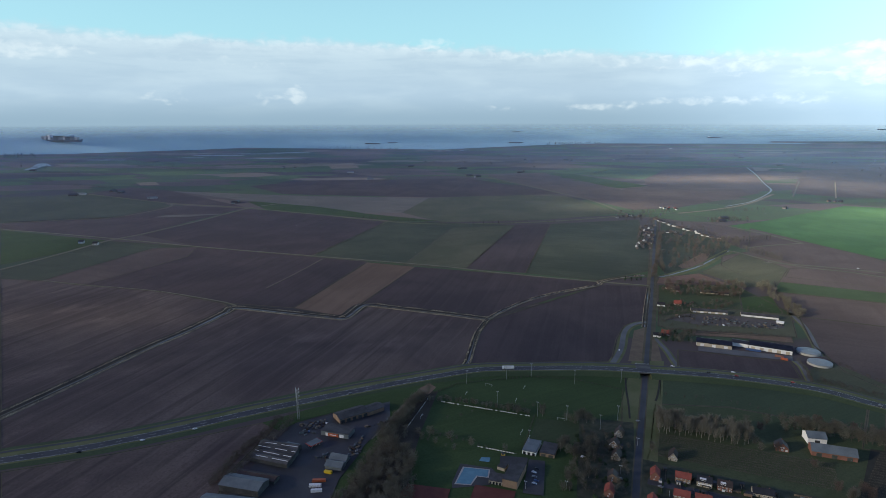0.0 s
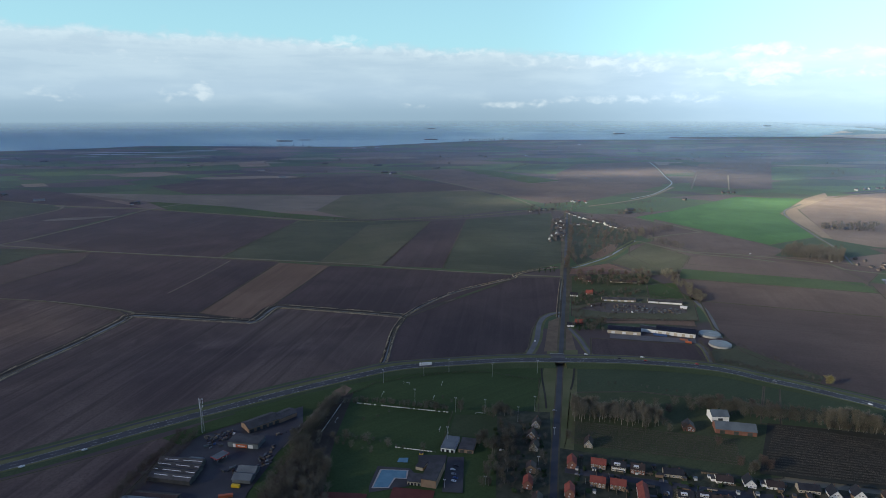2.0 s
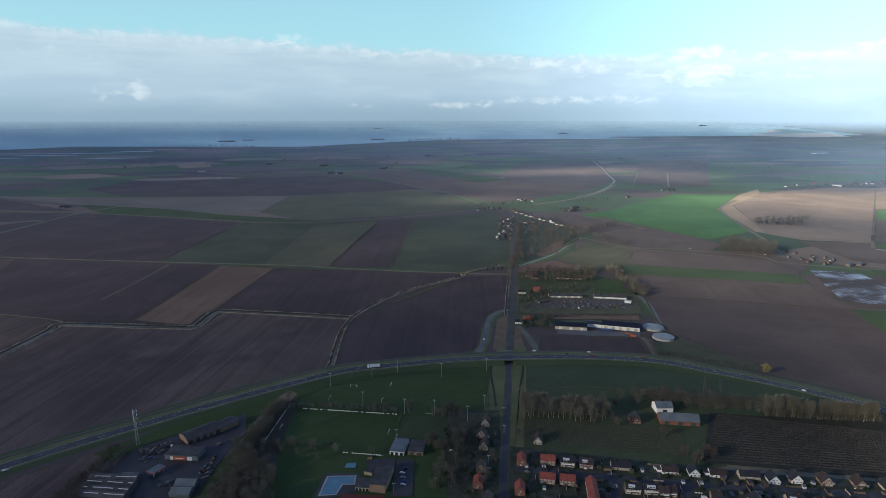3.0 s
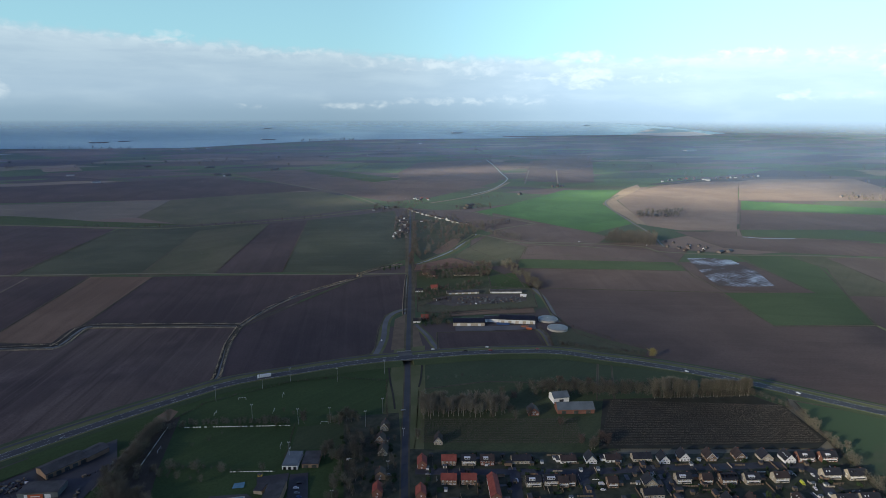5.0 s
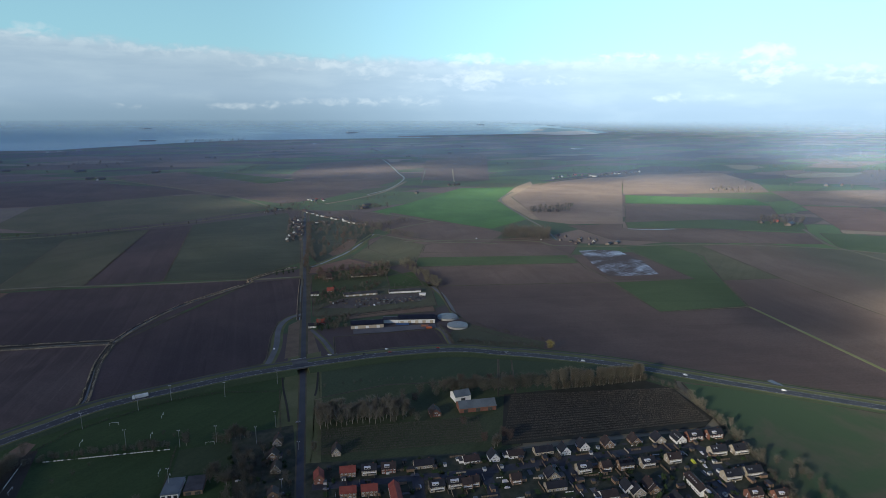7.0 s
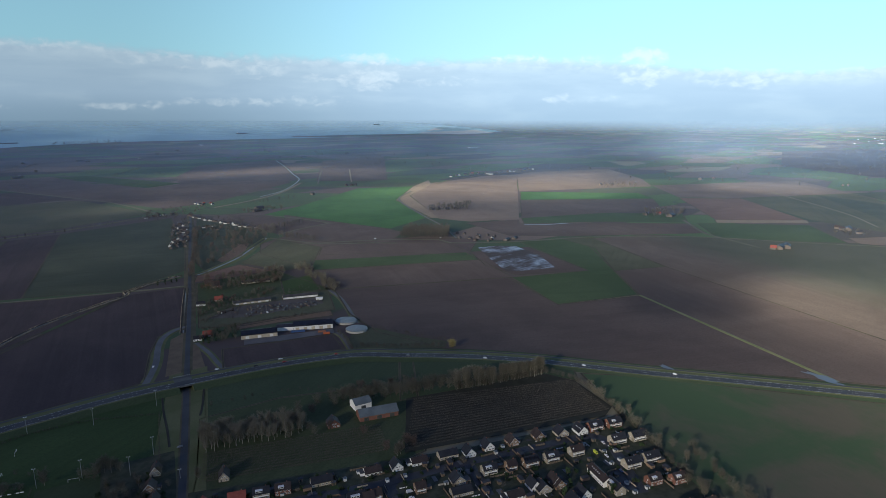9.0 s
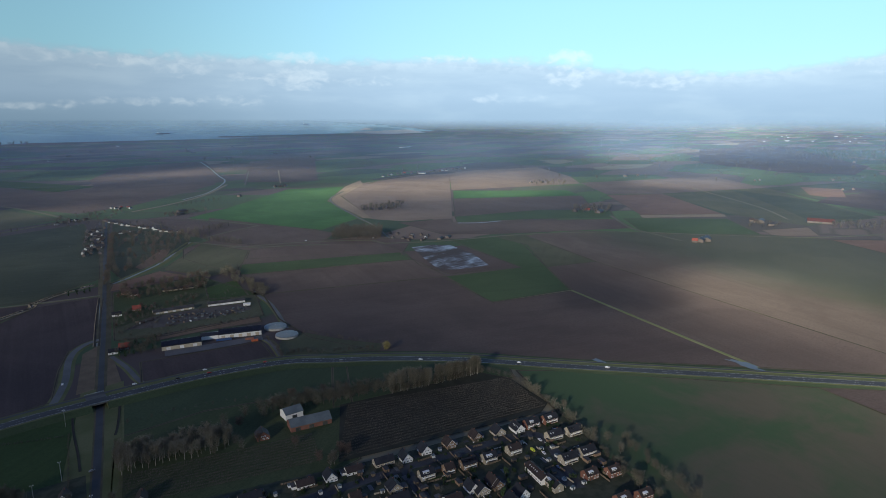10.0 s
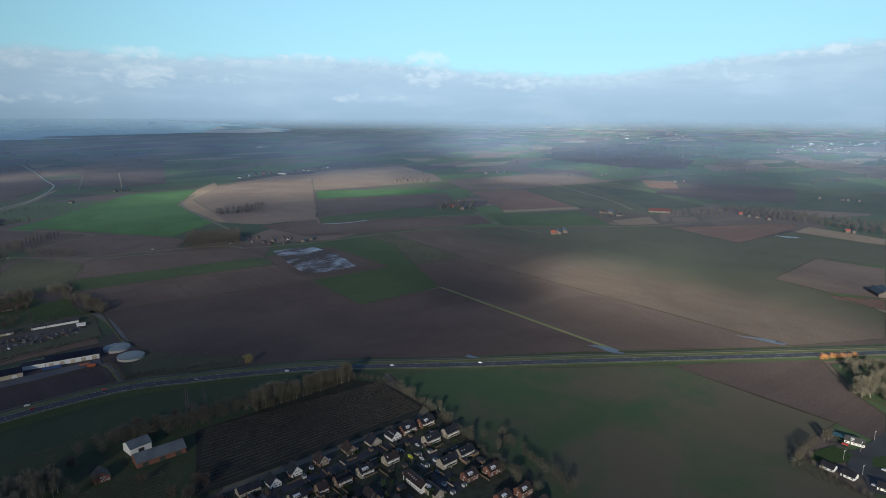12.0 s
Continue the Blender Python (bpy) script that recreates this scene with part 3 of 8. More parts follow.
sheet("field", [(1203, 135), (1417, 75), (1384, -31), (1160, -15), (1159, 55)], SOIL_BROWN, "brown ploughed field behind a thin hedge")
sheet("field", [(1139, 58), (1153, -14), (1094.3, -10.1), (1122, 48)], SOIL_RED, "dark reddish strip of bare soil")
sheet("field", [(968, 693), (1069, 651), (885.7, 151.2), (868, 96.7), (749.6, 265), (865.6, 575.9)], SOIL_MID, "dark brown ploughed field between two tracks")
sheet("field", [(1130, 947), (1189, 904), (1071, 651), (968, 693), (1108, 852)], GRASS_DULL, "dull olive field below the dike road")
sheet("field", [(1032, 997), (1130, 947), (1105, 835), (968, 693), (871.2, 579.3), (733.4, 627.2), (786, 781), (934, 724)], GRASS_MEADOW, "green meadow with a worn path, beside a flooded field")
sheet("field", [(874, 974), (1003, 933), (934, 724), (809, 784), (818, 871)], SOIL_EAST, "dark ploughed field partly flooded")
sheet("field", [(620, 1146), (664, 1213), (828, 1205), (940, 1108), (979, 1064), (849, 956), (753, 1074)], SOIL_EAST, "dark bare field below the dike lane")
sheet("field", [(584, 1113), (865, 979), (840, 915), (554, 1043)], GRASS_MEADOW, "green strip of winter crop")
sheet("field", [(552, 1040), (843, 911), (795, 780), (519.9, 908.4)], SOIL_MID, "brown ploughed strip")
sheet("field", [(518.5, 906), (792, 778), (731.3, 625.5), (865.6, 575.9), (749.6, 265), (626.6, 426), (553.7, 513.9), (494.9, 588.9), (461.6, 696.5), (473.2, 785.3)], SOIL_EAST, "large dark ploughed field along the main road")
sheet("field", [(575, 1325), (654, 1373), (709, 1238), (898, 1081), (874, 974), (584, 1113), (552, 1040), (537, 1236)], SOIL_MID, "brown sloping field beside the canal")
sheet("field", [(794, 1670), (893, 1314), (899, 1244), (802, 1164), (706, 1233), (654, 1373)], SOIL_MID, "brown field between wheat and lane")
# the far eastern plain
# dark soil colour laid here in place of cloud shadow and woodland
sheet("field", [(5358.0, 2168.0), (6448.0, 1851.0), (4124.0, 740.0), (3492.0, 688.0), (3422.0, 996.0), (3794.0, 1543.0)], SOIL_DARK, "dark sheet standing in for cloud shadow and far woods")
sheet("field", [(5768.0, 1333.0), (6400.0, 827.0), (5689.0, 372.0), (5191.0, 374.0), (4835.0, 834.0), (5146.0, 1074.0)], GRASS_MEADOW, "green pasture on the far plain")
sheet("field", [(2869.0, 572.0), (2720.0, 152.0), (2272.0, 135.0), (2214.0, 343.0), (2293.0, 571.0)], SOIL_DARK, "dark purple-brown field on the far plain")
sheet("field", [(2474.0, 903.0), (2352.0, 621.0), (2052.0, 364.0), (1885.0, 492.0), (2060.0, 600.0)], GRASS_FAR, "dark green field beyond a red barn")
sheet("field", [(2746.0, 729.0), (2769.0, 595.0), (2438.0, 511.0), (2491.0, 636.0)], SOIL_RED, "pale sunlit ploughed plot on the far plain")
# south of the main road
sheet("field", [(558.6, 449.2), (597.5, 408.3), (736.1, 203.5), (679.3, 55.2), (605.7, 87), (557.3, 28.4), (408.5, 168.1), (442.7, 236.8), (514.9, 372.5)], CROP_MIX, "thin green winter crop with large bare brown patches")
sheet("field", [(736.1, 203.5), (845.3, 68.4), (765.5, 44.4), (721.2, 16.7), (656.2, 21.3), (679.3, 55.2)], SOIL_EAST, "brown ploughed field beside a garden wood")
sheet("field", [(831.3, 57.9), (872.7, 5.8), (858, -28.1), (733.8, -13.9), (741.3, 15.2), (756.4, 35.5)], GRASS_MEADOW, "sunlit grass under a garden wood")
sheet("field", [(-398.3, 461.4), (-317.1, 493.3), (-239, 532.9), (-181.5, 563.9), (-201, 456.6), (-193.1, 418.7), (-333.3, 375.7)], SOIL_NEAR, "brown ploughed field behind the works yard")
sheet("field", [(240.5, 689.8), (320, 672.4), (395, 632.9), (448.2, 604.9), (413.8, 553.3), (345, 574.1), (283.1, 600.6), (212.9, 606.6)], GRASS_DARK, "dark green field below the main road")
sheet("field", [(208.1, 606.5), (283.1, 600.6), (345, 574.1), (413.8, 553.3), (333.5, 433), (135.4, 427.6), (173.6, 511.1)], GRASS_ROUGH, "rough grass among orchards and farm trees")
sheet("wood_floor", [(-46.8, 635.9), (-25.5, 629.2), (-38.6, 541.4), (-41.5, 505.4), (-44.2, 422.7), (-99.7, 421.2), (-86.3, 476.6), (-69, 540.7)], plain("leaf_litter", (0.045, 0.038, 0.030), (0.062, 0.052, 0.040), 0.4), "dark leaf litter under bare trees", "wood floor", 0.5)
sheet("meadow", [(-162.9, 632.9), (-44.1, 676), (126.6, 695.3), (199.8, 688.7), (181.5, 575.8), (161.3, 575.2), (111.1, 426.9), (-113, 420.8), (-90.8, 504.1)], GRASS, "grass round playing fields and gardens", "meadow")
sheet("field", [(431.7, 606.9), (514.4, 530.3), (561.8, 461.4), (540.9, 438.4), (524.9, 474.2), (426.6, 503.7), (371.2, 520.7)], GRASS_DARK, "dark green field between road and tree belt")
# sports pitches
sheet("pitch", [(-35, 609.5), (72.3, 575.3), (51.9, 502.2), (-51.5, 549)], GRASS, "mown football pitch with dull winter turf", "football pitch", 0.4)
sheet("pitch", [(3, 664.4), (79.8, 672.7), (184.3, 641.8), (162.7, 569.3), (78.5, 579.1), (-15.6, 614.1)], GRASS, "two mown training pitches side by side", "football pitch")
sheet("pitch", [(77.5, 570.7), (139.2, 560.6), (125, 519.7), (66.2, 530.3)], GRASS_ROUGH, "worn bare training pitch", "football pitch")
sheet("pitch", [(-59.1, 525), (3.7, 506.6), (-6.9, 453.7), (-59.7, 460.4)], GRASS, "plain mown lawn beside the pool", "lawn")
# farm plots
sheet("field", [(285.9, 763.5), (412.3, 725.1), (397.7, 674.4), (265.4, 703.9)], SOIL_DARK, "dark plot of bare soil in front of sheds")
sheet("field", [(289.3, 856.7), (340.3, 829.3), (466.4, 814.2), (507.8, 908.6), (439.8, 949.7), (307.5, 914.9)], GRASS_DULL, "rough grass yard behind farm sheds")
sheet("yard", [(351.4, 916), (421.2, 906.6), (481.2, 881.5), (468.3, 851.3), (353.1, 863.2), (311.7, 887.9)], plain("mud_yard", (0.078, 0.068, 0.064), (0.105, 0.092, 0.086), 0.4), "muddy brown yard in front of low sheds", "yard")
sheet("field", [(331.7, 838.4), (388.3, 830.4), (459.8, 816.2), (451, 792.1), (380.3, 812.1), (324.9, 819.7)], STRAW, "tan strip of dry grass behind cattle sheds")
sheet("field", [(377, 1134), (466, 1169), (495, 1077), (359, 1093)], SOIL_RED, "tan reedy slope by a canal")
sheet("field", [(475, 1177), (627, 1351), (661, 1213), (570, 1079), (510, 1071)], GRASS_DULL, "greyish field sloping up from the canal bank")
sheet("field", [(670, 1785), (745, 1699), (822, 1468), (653, 1403), (654, 1526)], SOIL_EAST, "dark bare field behind the village")
sheet("reed_bank", [(445, 1229), (540, 1351), (559, 1348), (499, 1237), (447, 1207)], STRAW, "dry orange-brown reed bank by a canal", "reed bed", 0.6)
sheet("field", [(360, 1083), (499, 1086), (516.5, 908.8), (436, 940.8), (304, 903.8)], GRASS_ROUGH, "dark gardens and paddocks of a farm")
sheet("field", [(474, 1007), (530, 1015), (501.9, 922.3), (440.4, 920.9)], GRASS, "small green paddock")
sheet("field", [(588, 1787), (653, 1474), (593, 1347), (400, 1157), (408, 1236)], GRASS_FAR, "rough parkland with bare trees behind the village")

REED_DULL = plain("dull_reed", (0.075, 0.070, 0.042), (0.105, 0.092, 0.058), 0.3)
# ---- ditches, canals and lanes ----
DITCH = [(-16.0, 0.0, 2), (-8.8, 0.7, 0), (-7.0, 0.8, 2), (-2.0, 0.35, 1), (2.2, 0.35, 2), (4.6, 0.8, 0), (6.6, 0.7, 0), (8.0, 0.0, 0)]
THIN = [(-4.6, 0.0, 0), (-3.4, 0.8, 2), (-0.9, 0.3, 1), (0.9, 0.3, 2), (3.4, 0.8, 0), (4.6, 0.0, 0)]
THINNER = [(-1.5, 0.0, 0), (-0.9, 0.3, 2), (-0.3, 0.15, 1), (0.3, 0.15, 2), (0.9, 0.3, 0), (1.5, 0.0, 0)]
LANE = [(-5.5, 0.0, 0), (-4.0, 0.45, 0), (-1.8, 0.5, 1), (1.8, 0.5, 0), (4.0, 0.45, 0), (5.5, 0.0, 0)]
BANK_DARK = plain("dark_bank", (0.026, 0.024, 0.022), (0.044, 0.039, 0.032), 0.3)
DITCHES = []


def ditch(pts, label, wide=True):
    DITCHES.append((pts, (-8.6, 6.4) if wide else (-3.2, 3.2)))
    return ribbon("ditch", smooth_line(pts), DITCH if wide else THIN, [REED, WATER_DARK, BANK_DARK], label, "ditch", wobble=1.2)


def lane(pts, label, mat=ASPHALT_PALE, profile=LANE, verge=LANE_GRASS):
    return ribbon("lane", smooth_line(pts, 20), profile, [verge, mat], label, "lane")


ditch([(-486.6, 518.9), (-473.2, 559.9), (-452.9, 628.4), (-421.1, 742.1), (-394, 816.2), (-370.4, 904.7)] + [(-362.8, 928.1), (-281.2, 906.8), (-195.8, 883.9), (-176.7, 884.3)] + [(-161.6, 941.8), (-148.8, 948.2), (-105.5, 934.1), (-14, 901.8), (39.5, 881.5)], "water-filled ditch with reedy banks between ploughed fields")
ditch([(39.5, 881.5), (76.3, 938.3), (139.4, 1006.1), (246, 1077), (258, 1100), (306, 1134), (354, 1152)], "narrow ditch with pale reed banks", False)
ditch([(39.5, 881.5), (23.5, 821.6), (15.3, 766.9), (8.8, 718.6), (1.7, 692.1)], "curving ditch with grassy banks", False)
ribbon("canal", smooth_line([(380, 1139), (408, 1158), (433, 1179), (474, 1214), (513, 1257), (559, 1316), (613, 1381)]), [(-11, 0.0, 0), (-5, 1.0, 0), (-2.3, 0.4, 1), (2.3, 0.4, 0), (5, 1.0, 0), (12, 0, 0)], [VERGE, WATER], "canal bending past the village between grass banks", "canal", wobble=1.0)
lane([(-1435, 1694), (-1281, 1623), (-1079, 1560), (-862, 1487), (-629, 1402), (-321, 1305), (-202, 1269), (-38, 1217), (93, 1159), (257, 1104), (341, 1079)], "straight farm lane between ploughed fields", TRACK, [(-4.5, 0, 0), (-3.2, 0.45, 0), (-1.4, 0.5, 1), (1.4, 0.5, 0), (3.2, 0.45, 0), (4.5, 0, 0)])
lane([(-952, 1102), (-936, 1169), (-907, 1322), (-886, 1465), (-847, 1556), (-785, 1764), (-724, 2030), (-645, 2157)], "farm lane with a pale paved stretch", TRACK)
lane([(-793, 1089), (-693, 1060), (-537, 1022), (-390.9, 958.1), (-366.1, 937)], "grassy field track", TRACK, [(-3, 0, 0), (-2, 0.4, 0), (-0.9, 0.42, 1), (0.9, 0.42, 0), (2, 0.4, 0), (3, 0, 0)])
lane([(-352, 1045), (-328, 1146), (-302, 1278)], "worn track across a ploughed field", SOIL_BROWN, [(-2.5, 0, 0), (-1.5, 0.4, 1), (1.5, 0.4, 0), (2.5, 0, 0)])
lane([(-1350, 1714), (-1178, 1788), (-1075, 1822), (-1011, 2039), (-1045, 2151)], "curving lane round a pasture", STUBBLE)
lane([(-1527, 2411), (-1055, 2151), (-748, 2043), (-461, 1898), (-229, 1773), (-53, 1727), (238, 1771), (496, 1880)], "lane along a row of bare trees", VERGE)
lane([(40, 3332), (413, 2434), (491, 2173), (523, 1914)], "straight lane leading to the village", STUBBLE)
lane([(618, 1377), (681, 1242), (763, 1187), (809, 1145)], "lane on a low dike", STUBBLE)
lane([(638, 1268), (783, 1208), (906, 1117)] + [(904, 1071), (1030, 988), (1209, 910), (1394, 755), (1490, 603), (1617, 430), (1782, 310), (1898, 228)], "dike lane with pale verges", STUBBLE)
lane([(868.4, 577.6), (813.3, 434.3), (776.6, 339.3), (747.9, 264.5)], "grassy track across a ploughed field", GRASS_TRACK, [(-3, 0.3, 0), (-2, 0.58, 1), (2, 0.58, 0), (3, 0.3, 0)], GRASS_TRACK)
lane([(1069, 651), (984.2, 416), (915.9, 231.5), (887.2, 152.6), (865.9, 96.7)], "faint track across a huge field", STUBBLE, [(-1.5, 0, 0), (-1, 0.3, 1), (1, 0.3, 0), (1.5, 0, 0)], SOIL_BROWN)
lane([(905, 2096), (1064, 2240), (1276, 2543), (1388, 2835), (1566, 3303), (1726, 3761)], "pale winding creek between low banks", WATER, [(-7, 0, 0), (-2.2, 0.5, 1), (2.2, 0.5, 0), (7, 0, 0)])
lane([(749, 1708), (794, 1593), (827, 1468)], "pale lane beside a bare field", STUBBLE)
lane([(650, 1403), (736, 1442), (827, 1468)], "pale lane beside bare trees", STUBBLE)
lane([(690, 1939), (826, 2014), (998, 2150), (1227, 2424)], "tan dike lane behind the village", SAND, [(-9, 0, 0), (-4, 0.6, 1), (4, 0.6, 0), (9, 0, 0)])
lane([(1267, 2353), (1613, 2957)], "pale greenhouse drive", STUBBLE, [(-4, 0, 0), (-2, 0.5, 1), (2, 0.5, 0), (4, 0, 0)])
lane([(1402, 2309), (1733, 2876)], "pale drive lined with young trees", SAND, [(-4, 0, 0), (-2, 0.5, 1), (2, 0.5, 0), (4, 0, 0)])
lane([(1643, 2038), (1830, 2144), (2036, 2197), (2239, 2258), (2421, 2280)], "lane through a far hamlet", VERGE)
lane([(1416, 1905), (1241, 1739), (1095, 1421), (1028, 1254), (949, 1106)], "lane on the bend of a dike", ASPHALT_PALE)
lane([(1589, 908), (1449, 775), (1420, 714), (1377, 616)], "farm drive off the dike road", STUBBLE)
lane([(2417, 1017), (2068, 679), (1862, 535)], "pale lane across the far plain", SAND)

# narrow margins of rough grass and a shallow furrow round the fields
MARGIN = [(-1.5, 0.40, 0), (-0.35, 0.42, 1), (0.45, 0.42, 0), (1.3, 0.40, 0)]
for outline in OUTLINES:
    edge_line = [Vector((q[0], q[1])) for q in dense([(*q, 0) for q in outline], 40, True)]
    ribbon("field_margin", edge_line + edge_line[:1], MARGIN, [REED_DULL, BANK_DARK], "thin rough grass margin along a field furrow", "field margin", wobble=0.5)

# ---- main road, straight road and ramps ----
MAIN = smooth_line([(-455.4, 457.9), (-411.2, 478.6), (-348.6, 502.1), (-284.5, 535), (-214.8, 576.6), (-134.6, 619.6), (-75, 648.9)] + [(-21, 671), (23.5, 686.9)] + [(91.7, 690.4), (159.7, 691.3)] + [(218.4, 684.6)] + [(287.8, 674.7)] + [(346.6, 660.6)] + [(399.1, 640.4)] + [(434.9, 610.7), (464.4, 587.6), (505.5, 549.4), (543.4, 504.9), (577.4, 455.5), (611.7, 405.6), (647.8, 355.9), (703, 279.9), (758.5, 202), (834.7, 95.6), (901.2, 3.9), (954.9, -69.9)], 14)
CROSS = Vector((218.4, 684.6))


def main_height(s, p):
    d = (Vector((p.x, p.y)) - CROSS).length
    return 3.6 * max(0.0, 1 - (d / 330.0) ** 2) ** 1.5


MAIN_PROFILE = [(-27, 0.0, 2), (-19.5, 0.9, 0), (-18, 0.9, 1), (-14.5, 0.9, 0), (-13.5, 0.6, 0), (-10, 0.9, 0), (-6.0, 1.2, 1), (6.0, 1.2, 0), (8.5, 1.0, 2), (16, 0.0, 2)]
FINE = smooth_line([(p.x, p.y) for p in MAIN], 3)
cut = min(range(len(FINE)), key=lambda n: (FINE[n] - CROSS).length)
for line in (FINE[: cut - 1], FINE[cut + 2 :]):
    ribbon("main_road", line, MAIN_PROFILE, [VERGE, ASPHALT, GRASS_DARK], "asphalt main road on a low grass bank, with a service lane", "road", main_height)
BRIDGE_A, BRIDGE_B = FINE[cut - 2], FINE[cut + 2]


def stripes(name, line, off, width, dash, gap, lift, height=None):
    verts, faces = [], []
    for i in range(len(line) - 1):
        a, b = line[i], line[i + 1]
        way = Vector((b.x - a.x, b.y - a.y))
        long = way.length
        way.normalize()
        right = Vector((way.y, -way.x))
        s = 0.0
        while s < long:
            e = min(long, s + (dash if gap else long))
            n = len(verts)
            for q, w in ((s, -1), (s, 1), (e, 1), (e, -1)):
                h = (height(0, a.lerp(b, q / long)) if height else 0) + lift
                verts.append((a.x + way.x * q + right.x * (off + w * width / 2), a.y + way.y * q + right.y * (off + w * width / 2), h))
            faces.append((n, n + 1, n + 2, n + 3))
            s = e + gap
    ob = land(name, verts, faces, MARKING, "worn white painted line on asphalt", "road marking")
    return ob


NEAR_MAIN = [p for p in MAIN if -600 < p.x < 1100]
for off in (-5.3, 5.3):
    stripes("road_marking", NEAR_MAIN, off, 0.22, 10, 0, 1.24, main_height)
stripes("road_marking", NEAR_MAIN, 0.0, 0.16, 3, 9, 1.24, main_height)
sheet("verge", [(162.9, 581.3), (197.7, 675.7), (214.7, 723.7), (255.1, 724.7), (215.3, 606.7), (181.3, 511.3), (152, 424.5), (108.1, 423.3), (139.9, 510.2)], VERGE, "rough grass verges beside the straight road", "verge", 0.42)
STRAIGHT = smooth_line([(136.2, 424.1), (157.4, 492), (184.9, 575.8), (206.5, 642.3), (259.1, 804.7), (310.2, 961.8), (397, 1236), (548, 1710), (596, 1860)], 15)
ribbon("local_road", STRAIGHT, [(-9, 0.0, 0), (-2.8, 0.55, 1), (2.8, 0.55, 0), (9, 0.0, 0)], [REED_DULL, ASPHALT], "straight asphalt road from the town to the village", "road")
ribbon("ditch", smooth_line([(237.8, 684.4), (226.6, 652.7), (215.7, 624.6), (209.9, 612.9)]), THINNER, [GRASS_ROUGH, BANK_DARK, BANK_DARK], "narrow dark ditch along the road verge", "ditch", height=lambda s, p: 0.4)
ribbon("ditch", smooth_line([(199.5, 693.9), (188, 650.1), (179, 604.4), (171.9, 572.9)]), THINNER, [GRASS_ROUGH, BANK_DARK, BANK_DARK], "narrow dark ditch along a pitch", "ditch", height=lambda s, p: 0.4)
ribbon("ditch", smooth_line([(268, 851.3), (298.4, 946.4), (338, 1064)]), THIN, [REED, WATER, BANK_DARK], "narrow reedy ditch beside the straight road", "ditch")
ribbon("ramp_road", smooth_line([(186.6, 712.3), (199.9, 738.1), (214.2, 771.8), (230.2, 822), (244.1, 850.7), (262.2, 868.6), (278.8, 874.1)], 8), [(-7, 0.0, 0), (-3.5, 0.45, 1), (3.5, 0.45, 0), (7, 0.0, 0)], [VERGE, ASPHALT_PALE], "asphalt ramp curving from the main road to the straight road", "road")
ribbon("ramp_road", smooth_line([(266.6, 695.4), (267.1, 725), (269.8, 759.1), (269.2, 805)], 8), [(-5, 0.0, 0), (-2.5, 0.4, 1), (2.5, 0.4, 0), (5, 0.0, 0)], [VERGE, ASPHALT_PALE], "asphalt farm drive leading off the main road", "road")
ribbon("farm_road", smooth_line([(398.5, 650.1), (409.1, 681), (418.7, 711.1), (419.9, 728.9)], 8), [(-5, 0.0, 0), (-3, 0.4, 1), (3, 0.4, 0), (5, 0.0, 0)], [VERGE, ASPHALT_PALE], "asphalt farm drive beside round tanks", "road")
ribbon("farm_road", smooth_line([(459.4, 744.6), (481.3, 799.3), (501.2, 856.9), (507.9, 892.5), (515.2, 931.1)], 8), [(-5, 0.0, 0), (-3, 0.4, 1), (3, 0.4, 0), (5, 0.0, 0)], [VERGE, ASPHALT_PALE], "bluish wet farm track beside a field", "road")
sheet("reed_plot", [(248.4, 836.4), (268.8, 851.3), (230.3, 724.1), (210.4, 723.6)], REED_BROWN, "triangle of dry brown reed between ramp and road", "reed bed", 0.3)
sheet("reed_plot", [(261.4, 804.8), (269.4, 800.6), (252.9, 724.7), (238.8, 724.3)], REED_BROWN, "strip of dry brown reed beside the road", "reed bed", 0.3)

# ---- sea ----
sheet("water", SHORE, SEA, "broad grey-blue estuary with hazy far shore", "water")

sheet("sandbank", [(6204, 8140), (10521, 12922), (9596, 10775), (7429, 7618), (6444, 7364)], SALT, "pale shallow spit at the estuary's edge", "sandbank", 7.0)
sheet("verge", [(-199.5, 554.5), (-161.8, 583.4), (-119.4, 609.6), (-61.2, 642.5), (-23.6, 665.6), (-17.5, 635.5), (-57.4, 599.5), (-115.6, 588.8), (-146.6, 568.9), (-163.6, 557.1), (-178, 539.2)], GRASS, "rough green strip between main road and works", "verge")

# ---- unseen cloud layer added to shade the plain, thinned by hand for sun ----
CLOUD_Z = 1150.0


